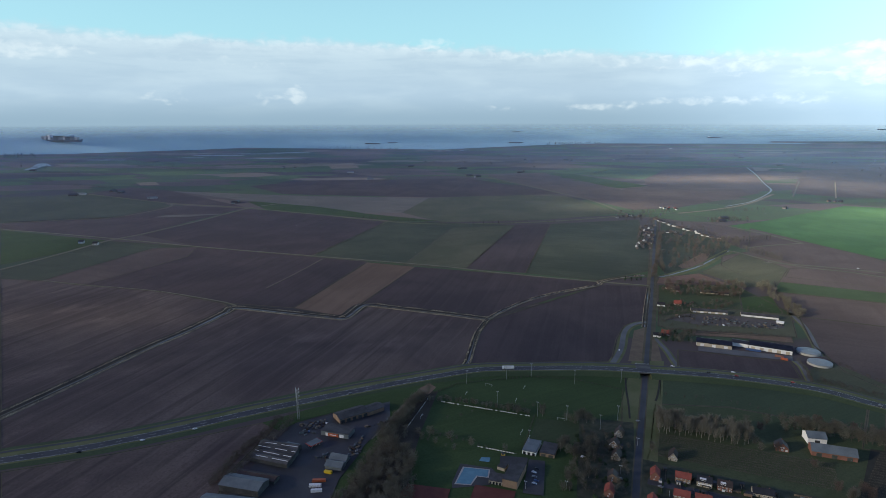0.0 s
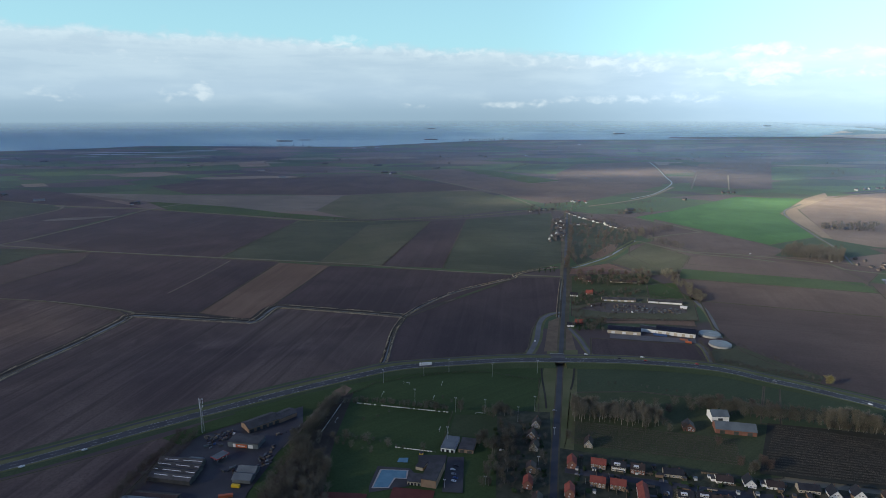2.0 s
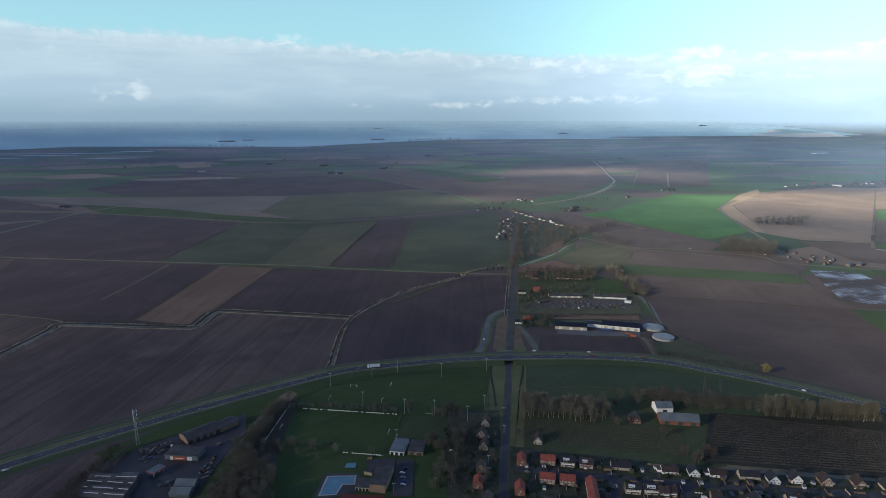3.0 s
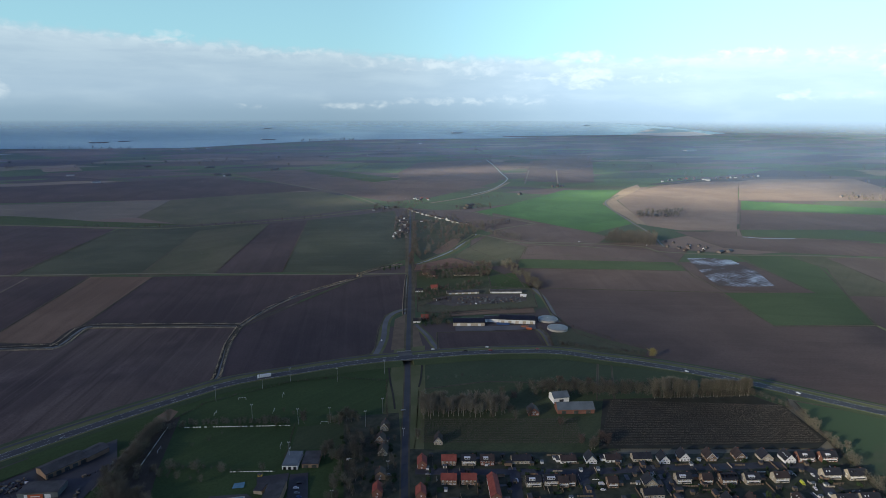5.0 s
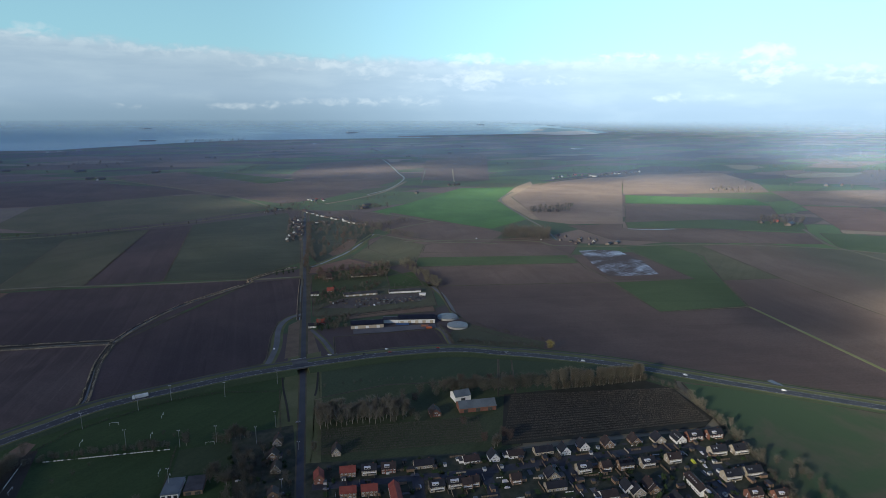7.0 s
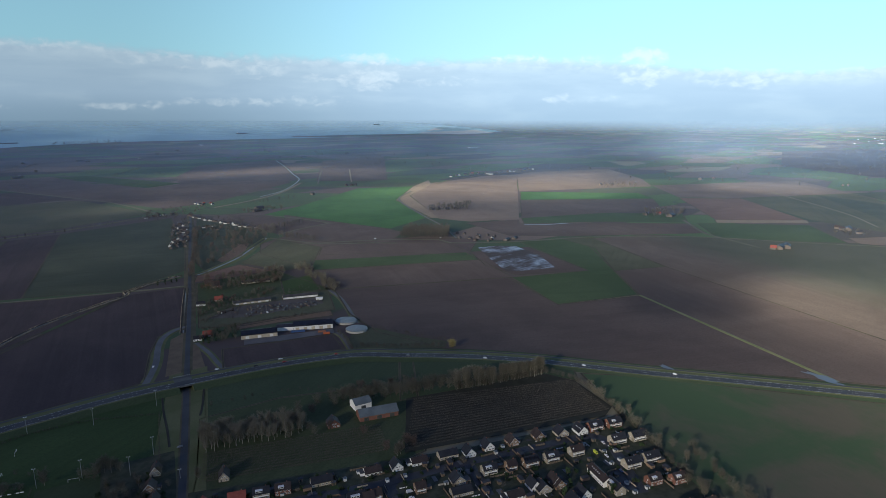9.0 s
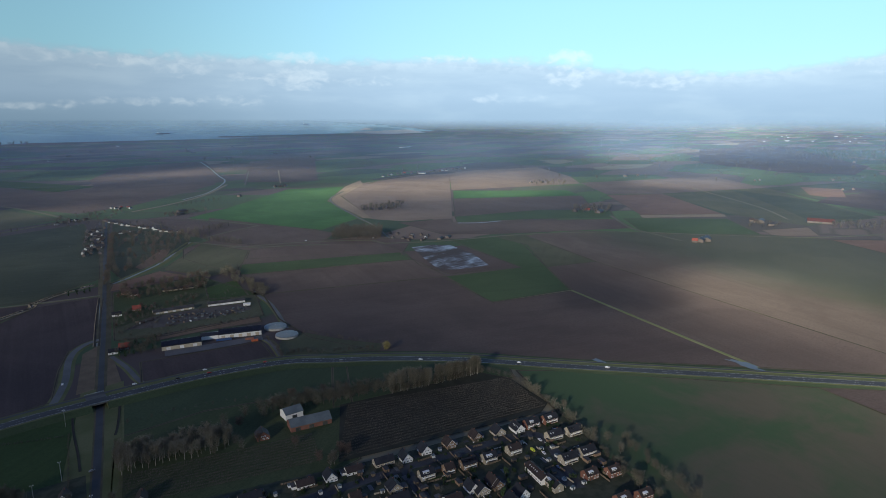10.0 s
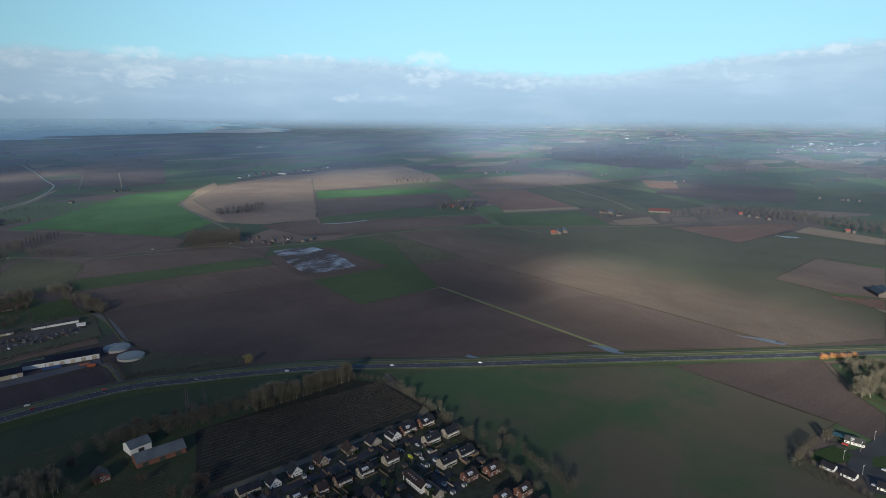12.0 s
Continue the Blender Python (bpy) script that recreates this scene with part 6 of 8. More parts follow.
park("lime", (438.5, 340.9), A_DIAG)
park("white", (441.5, 332.2), A_DIAG)
park("white", (456.3, 346.4), A_DIAG)
park("white", (479.7, 346.4), A3)
park("black", (454.8, 363.3), A3)
park("van", (289.1, 395.2), A2)
park("white", (285.9, 388.5), A2)
park("grey", (455, 301.8), A_DIAG)
park("blue", (432.4, 312.3), A_DIAG)
park("grey", (461.5, 290.6), A3)
park("white", (229.2, 422.8), A_ROAD)
park("grey", (165.7, 455.3), A1)
for k, p in zip("white grey black blue white red grey white".split(), [(63.5, 473.7), (63.2, 467), (67, 479), (63.9, 461.3), (110.5, 499), (122.4, 450.9), (136.3, 465.7), (62, 457.2)]):
    park(k, p, A1)
for k, p in zip("white black white grey white red".split(), [(-301.4, 515.9), (-348.7, 493.8), (-260.7, 538.4), (-122.2, 620.7), (321.9, 681.9), (378.5, 656.8)]):
    i = min(range(len(MAIN)), key=lambda n: (MAIN[n].x - p[0]) ** 2 + (MAIN[n].y - p[1]) ** 2)
    park(k, p, heading([(MAIN[i - 1].x, MAIN[i - 1].y), (MAIN[i + 1].x, MAIN[i + 1].y)]), 1.25 + main_height(0, MAIN[i]), "cars on the main road")
for k, p in zip("white white red grey white black white".split(), [(506.1, 543.4), (631.9, 381.9), (321.6, 671.6), (441.5, 603.6), (575.9, 458.5), (292.6, 680.7), (256.3, 697.5)]):
    i = min(range(len(MAIN)), key=lambda n: (MAIN[n].x - p[0]) ** 2 + (MAIN[n].y - p[1]) ** 2)
    park(k, p, heading([(MAIN[i - 1].x, MAIN[i - 1].y), (MAIN[i + 1].x, MAIN[i + 1].y)]), 1.25 + main_height(0, MAIN[i]), "cars on the main road")
park("white", (208.2, 759.6), A_ROAD)
for k, p in zip("white white grey".split(), [(800, 1215), (922, 1130), (178.7, 567.3)]):
    park(k, p, 5)
for p in [(583.3, 33.0), (611.0, 25.1)]:
    park("white", p, A_DIAG)
for c in CARS.values():
    drop_thing(c)


# the garden by the bungalows
GARDEN = heading([(646.4, 49), (645.2, 37.5)])


def carport():
    t = thing("carport", "open carport with a blue-green sheet roof", "carport", pose(650.9, 53.5, 0.5, 0, 0, GARDEN))
    part("roof", boxes((0, 0, 2.5, 9.5, 7.0, 0.2)), shade("blue_green_sheet", (0.045, 0.11, 0.125), (0.065, 0.14, 0.155), 0.6, 0.5), t, "blue-green sheet roof")
    for x in (-4.4, 4.4):
        for y in (-3.2, 3.2):
            part("post", boxes((x, y, 0, 0.16, 0.16, 2.5)), WOOD, t)


def pergola():
    t = thing("pergola", "dark timber pergola over a garden path", "pergola", pose(630.7, 54.3, 0.5, 0, 0, GARDEN))
    for x in (-5.5, 0, 5.5):
        for y in (-1.5, 1.5):
            part("post", boxes((x, y, 0, 0.18, 0.18, 2.4)), METAL_DARK, t)
    for y in (-1.5, 1.5):
        part("beam", boxes((0, y, 2.4, 12.0, 0.16, 0.22)), METAL_DARK, t)
    for k in range(11):
        part("rafter", shared("rafter", lambda: boxes((0, 0, 2.62, 0.12, 3.8, 0.16))), METAL_DARK, t).location = (-5.5 + 1.1 * k, 0, 0)


def trailer():
    t = thing("trailer", "bright red farm trailer beside a carport", "trailer", pose(638.5, 49.8, 0.5, 0, 0, GARDEN))
    part("body", boxes((0, 0, 0.9, 4.6, 2.2, 1.3)), PAINTS["red"], t)
    part("drawbar", boxes((3.0, 0, 0.75, 1.6, 0.16, 0.16)), METAL_DARK, t)
    for x in (-1.2, 0.2):
        for y in (-1.05, 1.05):
            part("wheel", shared("trailer_wheel", lambda: wheel_mesh(0.45, 0.28)), RUBBER, t).location = (x, y, 0.45)


carport()
pergola()
trailer()


def lorry():
    t = thing("lorry", "white articulated lorry with a long box trailer", "lorry")
    part("trailer", boxes((-2.2, 0, 1.0, 11.6, 2.5, 2.9), (-2.2, 0, 0.75, 11.0, 1.6, 0.25)), METAL_WHITE, t)
    part("cab", boxes((5.4, 0, 0.6, 2.2, 2.45, 2.9), (5.1, 0, 3.5, 1.5, 2.2, 0.5)), PAINTS["white"], t)
    part("windscreen", boxes((6.52, 0, 1.9, 0.08, 2.1, 1.0)), GLASS_DARK, t)
    w = shared("lorry_wheel", lambda: wheel_mesh(0.5, 0.35))
    for x in (5.6, 2.6, -4.6, -5.9, -7.2):
        for y in (-1.05, 1.05):
            part("wheel", w, RUBBER, t).location = (x, y, 0.5)
    return t


px, py = 57.4, 687
j = min(range(len(MAIN)), key=lambda n: (MAIN[n].x - px) ** 2 + (MAIN[n].y - py) ** 2)
a, b = MAIN[j], MAIN[j + 1]
lorry().matrix_world = pose(a.x + 2.2 * (b - a).normalized().y, a.y - 2.2 * (b - a).normalized().x, 1.25 + main_height(0, a), 0, 0, 180 + heading([(a.x, a.y), (b.x, b.y)]))

# ---- trees and hedges ----
TWIG_DARK = shade("dark_twigs", (0.072, 0.066, 0.055), (0.104, 0.096, 0.080), 0.1)
ROUND = [bare_tree(20 + k, 13, 5.0, BARK, TWIG, 2200, 0.16, 0.5, "bare round-crowned winter tree with dense brown twigs", fat=0.065) for k in range(4)]
OLIVE = [bare_tree(30 + k, 11, 4.4, BARK, TWIG_OLIVE, 2000, 0.16, 0.45, "bare tree with olive-brown twigs in a shelter belt", fat=0.065) for k in range(3)]
POPLAR = [bare_tree(40 + k, 19, 3.6, BARK_PALE, TWIG_PALE, 2200, 0.30, 0.75, "tall bare poplar with a dark slender trunk", fat=0.065) for k in range(4)]
REDDISH = [bare_tree(50 + k, 12, 5.0, BARK, TWIG_RED, 1600, 0.2, 0.5, "bare tree with reddish brown twigs") for k in range(2)]
BUSH = [bare_tree(60 + k, 4.5, 2.6, BARK, TWIG_DARK, 420, 0.05, 0.7, "leafless brown bush in a hedge", "shrub", 0.1) for k in range(3)]
PALE = [bare_tree(70 + k, 14, 4.2, BARK_PALE, TWIG, 2000, 0.2, 0.8, "bare tree with pale sunlit branches") for k in range(2)]
WILLOW = [bare_tree(80, 11, 5.5, BARK, TWIG_GOLD, 2600, 0.15, 0.2, "golden-twigged willow beside the main road", fat=0.14)]
GLOW = [bare_tree(90 + k, 5.5, 3.2, BARK, TWIG_ORANGE, 1200, 0.05, 0.6, "orange-twigged willow bush in low sun", "shrub", 0.11) for k in range(2)]
GREEN = [leafy(100 + k, 3.2, 2.2, LEAF, "dark evergreen garden shrub") for k in range(3)]
FIR = [leafy(110 + k, 9, 2.6, LEAF, "dark evergreen tree in a garden", 700, "tree", 0.45, "evergreen_tree") for k in range(2)]
FAR = [bare_tree(120 + k, 14, 4.8, BARK, TWIG_DARK, 700, 0.2, 0.6, "bare winter tree on the far plain", fat=0.22) for k in range(3)]
FAR_POPLAR = [bare_tree(130 + k, 19, 3.4, BARK, TWIG_DARK, 420, 0.2, 1.2, "tall bare poplar in a far row", fat=0.24) for k in range(2)]

# poplar grove and belts by the orchard
plant(POPLAR, scatter(RND, [(190, 545.8), (267.4, 521.8), (275.7, 538.4), (198.4, 570.7)], 95, 4.5), "poplar grove", 0.75, 1.05)
plant(OLIVE + ROUND, along_line([(288.1, 566.7), (330.6, 559.5)], 12, RND, 4), "trees round the farm", 0.7, 1.0)
plant(ROUND + OLIVE, along_line([(328.3, 553.2), (365, 537.1), (397.8, 523.1), (431.9, 510)], 3.6, RND, 3), "shelter belt by the orchard", 1.0, 1.4)
plant(POPLAR, along_line([(430.3, 506.3), (475, 489.1), (524.9, 474.2)], 1.8, RND, 3), "tall shelter belt", 0.95, 1.2)
plant(OLIVE, along_line([(428.5, 504.2), (474, 488.1), (526, 473.6)], 6, RND, 2), "tall shelter belt", 0.7, 0.9)
thicket(PALE + OLIVE, along_line([(428, 503), (474, 487), (527, 472.5)], 2.6, RND, 2), "scrub", "leafless pale undergrowth of a shelter belt", "hedge", 0.45, 0.8)
thicket(BUSH, along_line([(532.1, 476.8), (541.2, 444.2), (539.8, 436.1)], 3.5, RND, 1), "scrub", "leafless brown hedge by the orchard", "hedge", 1.0, 1.4)
thicket(BUSH, along_line([(540.5, 440.1), (520.2, 382.5), (498.4, 336.4), (464.7, 275.3)] , 4.0, RND, 2), "scrub", "leafless brown hedge at the town's edge", "hedge", 0.5, 0.9)
plant(PALE + ROUND[:1], [(518.1, 363.6), (491.9, 315.7), (484.4, 287.2), (495, 304.9)] + [(479.6, 308.5), (450.8, 254.3), (458.5, 219.8), (456, 270.5)], "trees at the town's edge", 0.55, 0.75)
# sports ground and works
def west_of_pitch(spots):
    """Keep the wood clear of the boards behind the goal."""
    out = []
    for x, y in spots:
        edge = -57.5 + (y - 549.2) * 0.273 if y > 525 else -41.0 - (y - 490) * 0.65
        out.append((edge - 0.7 * (x - edge) if y > 495 and x > edge else x, y))
    return out


thicket(ROUND + OLIVE, west_of_pitch(scatter(RND, [(-45.3, 614.7), (-28.8, 605.6), (-38.6, 541.4), (-38.9, 505.5), (-39.7, 422.8), (-101.2, 417.6), (-86.3, 476.6), (-67.9, 540.7)], 150, 5)), "wood", "leafless dense brown wood beside the works", "wood", 0.75, 1.05)
thicket(OLIVE + BUSH, west_of_pitch(scatter(RND, [(-47.1, 621.6), (-31.1, 615.1), (-41.8, 546.9), (-54.7, 535.6)], 22, 6)), "wood", "leafless dense brown wood beside the works", "wood", 0.7, 1.0)
plant(PALE, [(-77.6, 445.5), (-53, 443.1), (-46.8, 451.1), (-68.2, 452.1), (-80.1, 437.8), (-70.7, 436.5), (-59.7, 436.8), (-49.8, 434.1), (-44.4, 460.8), (-58.6, 450.7)], "pale trees in the wood", 0.8, 1.0)
thicket(OLIVE + BUSH, along_line([(-66.3, 566.9), (-51.7, 601.1), (-36.7, 627.5)], 5, RND, 3), "wood", "leafless brown wood edge beside the works", "wood", 0.7, 1.0)
thicket(BUSH, along_line([(-196.2, 450.2), (-186.4, 492.1), (-173.9, 537.9), (-168.1, 557.2)], 4, RND, 2), "scrub", "leafless brown hedge beside the works", "hedge", 1.3, 2.0)
plant(PALE + OLIVE, [(107.5, 569.1), (110.7, 564.5), (117.3, 563.5), (126.2, 562.6), (132.5, 560.5), (114.4, 560), (122.3, 566), (130, 565), (49.9, 584.5), (58.2, 579.8), (83.9, 575.6)], "trees between the pitches", 0.75, 1.0)
plant(PALE + OLIVE, [(91.8, 509), (98.1, 513), (100.3, 504.4), (106.6, 511.3), (111.4, 503.7), (117.7, 509.6), (120.2, 502.1), (101.7, 497.9)], "trees behind the clubhouse", 0.8, 1.0)
plant(OLIVE + PALE, scatter(RND, [(97.4, 534.3), (127.6, 524.8), (110.7, 456.9), (77.8, 440.6), (88.9, 481.3)], 16, 8), "trees behind the clubhouse", 0.7, 0.95)
plant(OLIVE + BUSH, along_line([(-53, 536.5), (-8, 524), (42, 505.5)], 16, RND, 2) + along_line([(-54.2, 530.3), (-29.4, 522.7), (-7.8, 508.3)], 7, RND, 2) + [(-57.6, 601.2), (-54, 592.2), (-49.1, 612.7), (-58.4, 582), (-62.1, 567.3)], "trees beside the pitch", 0.6, 0.9)
thicket(BUSH, along_line([(-14.5, 568.3), (69.5, 604.2), (77.8, 597.9)], 14, RND, 2), "scrub", "leafless brown bushes between the pitches", "hedge", 0.7, 1.0)
thicket(OLIVE, along_line([(-43, 607.6), (-9.3, 607.1), (32.8, 595.1), (70, 581)], 3.6, RND, 2.0), "scrub", "leafless brown shrub belt between two pitches", "hedge", 0.42, 0.68)
thicket(BUSH, along_line([(-33.3, 621.5), (-19.3, 636.2), (-2.2, 651.5), (36, 661.7), (83.1, 672.3), (128.6, 667.2), (177.9, 641.2)], 2.2, RND, 0.8), "scrub", "low clipped dark hedge round training pitches", "hedge", 0.32, 0.5)
thicket(BUSH + OLIVE[:1], along_line([(-52, 540), (-23.4, 533.9), (9.1, 521.3), (16, 514)], 4, RND, 2.5), "scrub", "leafless brown shrubs between pitch and lawn", "hedge", 0.6, 1.1)
thicket(BUSH, along_line([(-207.3, 448), (-199.8, 500.9), (-188.7, 531.7), (-182.1, 560.9)], 2.0, RND, 2.5), "scrub", "dense leafless brown hedge beside works halls", "hedge", 1.0, 1.7)
thicket(BUSH, along_line([(182.3, 641.3), (158.3, 551.7)], 2.2, RND, 0.6) + along_line([(75.2, 575), (57.1, 507.7)], 2.2, RND, 0.5), "scrub", "low dark hedge beside the pitches", "hedge", 0.35, 0.5)
thicket(BUSH + OLIVE[:1], along_line([(540.5, 440.1), (520.2, 382.5), (498.4, 336.4), (464.7, 275.3), (452, 240)], 2.6, RND, 2.5), "scrub", "dense leafless brown hedge along the crop field", "hedge", 0.55, 1.0)
thicket(BUSH, along_line([(293, 848), (340, 833), (400, 826), (458, 812)], 3.0, RND, 2.0) + along_line([(350, 902), (300, 880)], 3.0, RND, 2.0), "scrub", "leafless brown scrub behind the cattle sheds", "hedge", 0.5, 1.0)
ribbon("path", smooth_line([(-33, 641.7), (-45.9, 624), (-60.1, 593.9), (-71.5, 562.9), (-86.2, 526)], 6), [(-2.2, 0.50, 0), (2.2, 0.50, 0)], [TRACK], "worn earth path along the wood's edge", "path")
sheet("earth_patch", [(-46.9, 638.4), (-36, 650.6), (-27.8, 641.8), (-34.7, 624.3), (-42.2, 624.1)], STRAW, "patch of bare orange earth by the path", "earth", 0.52)
thicket(BUSH, along_line([(416.6, 670.5), (449, 642.5), (497, 605.6)], 2.4, RND, 2.5) + along_line([(466.7, 715.6), (486.6, 665), (509.3, 618.7)], 5.0, RND, 2), "scrub", "leafless brown scrub along main road verge", "hedge", 0.6, 1.1)
# farm by the orchard
plant(ROUND + REDDISH, [(274.8, 525.6), (274.4, 513.8), (273.2, 533.7), (289.9, 514.2), (307.9, 487.2), (255.4, 523.1), (316.2, 550.8), (335, 565.7), (352.7, 562.8), (368.1, 561), (382, 552.5), (396.4, 549.6), (402.3, 542.3), (291.5, 550.1)], "trees round the farm", 0.6, 0.95)
plant(REDDISH, [(307.8, 452.4), (326.8, 449.6), (328.5, 443.7), (315.7, 444)], "reddish trees by the orchard", 0.75, 1.0)
plant(PALE, [(310.8, 441), (314.1, 441.6)], "birches by the orchard", 0.6, 0.8)
plant(PALE, [(175.2, 511)], "pale garden tree by the road", 0.7, 0.8)
thicket(BUSH, along_line([(227.2, 628.6), (288.6, 613.8), (348.2, 580.1), (416, 556.7)], 9, RND, 3), "scrub", "leafless brown low scrub along the field", "hedge", 0.4, 0.9)
# gardens
thicket(GREEN, scatter(RND, TOWN, 130, 6), "scrub", "leafless brown garden shrubs", "hedge", 0.5, 1.1)
thicket(BUSH, scatter(RND, TOWN, 70, 8), "scrub", "leafless brown garden bushes", "hedge", 0.6, 1.0)
plant(FIR + ROUND[:1], scatter(RND, TOWN, 20, 16), "garden trees", 0.45, 0.7)
plant(FIR, [(394.1, 334.1), (384.2, 323.4), (372.9, 319.4), (402.6, 299.2)], "garden trees", 0.9, 1.2)
plant(ROUND + PALE, scatter(RND, [(115.8, 548.6), (162.8, 537.7), (130.8, 428.1), (86.8, 446.5)], 26, 9), "garden trees", 0.45, 0.75)
thicket(BUSH + GREEN, scatter(RND, [(116.8, 553.6), (161, 540.7), (130.8, 428.1), (86.8, 446.5)], 80, 5), "scrub", "leafless brown gardens west of the road", "hedge", 0.7, 1.2)
# golden willow, sunny garden wood, its orange hedge
plant(WILLOW, [(500, 593.7)], "golden willow", 1.0, 1.05)
plant(GLOW, along_line([(841.3, 65.7), (865.9, 35.1)], 5, RND, 1), "orange hedge", 0.9, 1.2)
thicket(PALE + OLIVE, scatter(RND, [(752, 38), (790, 40), (832, 40), (835, 8), (775, 2), (748, 12)], 26, 6), "wood", "pale leafless garden wood in low sun", "wood", 0.8, 1.3)
plant(PALE + OLIVE, [(754.1, 39.2), (750.5, 33.5), (757.7, 26.4), (779.6, 21.6), (774.3, 30.1), (775.4, 16.4), (831.4, 15), (834, 24.7), (828.3, 42.5), (826.7, 9.1), (803.5, 7.5), (776.5, 2.9)], "sunny garden wood", 1.0, 1.5)
thicket(BUSH, scatter(RND, [(825.5, 52.8), (863, 6.5), (750.2, 0.9), (756.4, 35.5)], 24, 6), "wood", "leafless sunny garden wood", "wood", 0.7, 1.2)
plant(PALE, [(637.1, 64.2), (642, 61.4)], "bare garden tree", 0.6, 0.75)
thicket(BUSH + OLIVE, [(586.4, 84.4), (595.1, 80.8), (592.8, 77), (602.5, 73.3), (594.4, 86.6), (616.4, 69.6), (591.7, 71.3), (586.2, 65.8), (606.8, 77.2)], "scrub", "leafless brown bushes by the garden", "hedge", 0.4, 0.7)
thicket(BUSH, along_line([(581.1, 84.2), (574.2, 71.1), (568.1, 50.2), (567, 36.8)], 4, RND, 1.5), "scrub", "leafless brown garden hedge", "hedge", 0.4, 0.7)
thicket(BUSH + ROUND[:1], along_line([(591.6, 86.3), (581.5, 80.3), (583.9, 69.2), (578.7, 56.7), (570.2, 46.5), (566.9, 36.6)], 2.6, RND, 1.2), "scrub", "leafless brown hedge round a bungalow garden", "hedge", 0.3, 0.5)
thicket(ROUND + BUSH, along_line([(588.6, 83.5), (611.6, 77.2), (632.3, 68.3)], 4.5, RND, 1.5), "scrub", "bare garden trees beside a crop field", "hedge", 0.5, 0.8)
thicket(ROUND + OLIVE, along_line([(506.4, 299.1), (492.0, 271.8), (474.1, 240.7), (464.0, 219.5)], 6, RND, 3), "scrub", "bare trees along the town's last gardens", "hedge", 0.5, 0.85)
# farmyard east of the straight road
thicket(ROUND + REDDISH, scatter(RND, [(306.6, 903.9), (433.4, 934.9), (443.9, 980.5), (326.8, 962.2)], 40, 7), "farm_trees", "bare winter trees round farm sheds", "trees", 0.4, 0.75)
thicket(BUSH, scatter(RND, [(286.4, 839.7), (340.3, 829.3), (415.3, 893), (507.8, 908.6), (519.9, 966.7), (326.8, 962.2)], 90, 6), "scrub", "leafless brown garden scrub between farm sheds", "hedge", 0.5, 1.1)
thicket(BUSH, along_line([(422.7, 728.9), (414.9, 694.1), (402.6, 662.2)], 3, RND, 1), "scrub", "leafless orange-brown hedge beside the farm drive", "hedge", 0.9, 1.2)
thicket(ROUND + REDDISH + OLIVE, scatter(RND, [(343.5, 1021), (470, 997), (519, 1087), (384, 1111)], 95, 6), "farm_trees", "bare winter trees round farm sheds", "trees", 0.6, 0.95)
thicket(FIR + ROUND, scatter(RND, [(269.7, 794.1), (312, 784.5), (332.3, 829.1), (284.2, 827.9)], 34, 5), "farm_trees", "bare winter trees round farm sheds", "trees", 0.5, 0.8)
thicket(ROUND + OLIVE, scatter(RND, [(529, 1075), (561, 1099), (529.1, 903.7), (511, 895.3)], 46, 6), "farm_trees", "bare winter trees round farm sheds", "trees", 0.7, 1.0)
thicket(BUSH, along_line([(402.4, 680.8), (434.8, 648.2), (458.6, 627.6)], 5, RND, 2), "scrub", "leafless brown scrub along the main road", "hedge", 0.5, 0.9)
# canal park and village
thicket(FAR + REDDISH[:1], scatter(RND, [(529, 1624), (638, 1496), (623, 1407), (526, 1291), (447, 1218), (392, 1175)], 95, 9), "far_trees", "bare winter parkland trees between village and canal", "trees", 0.7, 1.1)
thicket(FAR, scatter(RND, [(404, 1391), (448, 1398), (568, 1767), (648, 1519), (685, 1601), (590, 1854), (481, 1894), (459, 1805), (506, 1724)], 60, 10), "far_trees", "bare garden trees between village houses", "trees", 0.4, 0.75)
thicket(FAR + REDDISH, along_line([(365, 1132), (428, 1305), (520, 1580)], 9, RND, 3), "far_trees", "bare trees lining the straight road", "trees", 0.6, 0.9)
thicket(FAR_POPLAR, along_line([(643, 1376), (673, 1269)], 7, RND, 2) + along_line([(661, 1461), (765, 1501)], 9, RND, 2), "far_trees", "bare poplar rows beside the pale lane", "trees", 0.75, 0.95)
thicket(FAR, scatter(RND, [(652, 1518), (682, 1489), (640, 1390), (602, 1375)], 16, 9), "far_trees", "bare trees at the canal bend", "trees", 0.8, 1.1)
thicket(FAR_POPLAR, scatter(RND, [(851, 1185), (925, 1105), (989, 1181), (909, 1234)], 190, 7), "far_trees", "dense bare poplar wood by the dike road", "trees", 0.9, 1.25)
thicket(FAR, scatter(RND, [(706, 1746), (825, 1751), (855, 1815), (740, 1832)], 26, 12), "far_trees", "bare trees round a grey barn", "trees", 0.6, 0.9)
thicket(FAR_POPLAR, along_line([(-303, 1813), (-53, 1708), (234, 1742), (479, 1847)], 11, RND, 5), "far_trees", "bare winter row of poplars along the lane", "trees", 0.3, 0.6)
thicket(FAR_POPLAR, along_line([(825, 1942), (989, 1994)], 16, RND, 3), "far_trees", "bare winter row beside the dike", "trees", 0.6, 0.8)
thicket(FAR, scatter(RND, [(457, 1825), (588, 1787), (684, 1975), (529, 2010)], 40, 14), "far_trees", "bare winter village trees on the plain", "trees", 0.5, 0.85)
thicket(FAR, scatter(RND, [(1165, 1492), (1244, 1535), (1362, 1506), (1275, 1425), (1160, 1452)], 70, 8), "far_trees", "bare winter trees round a far farm", "trees", 0.55, 1.0)
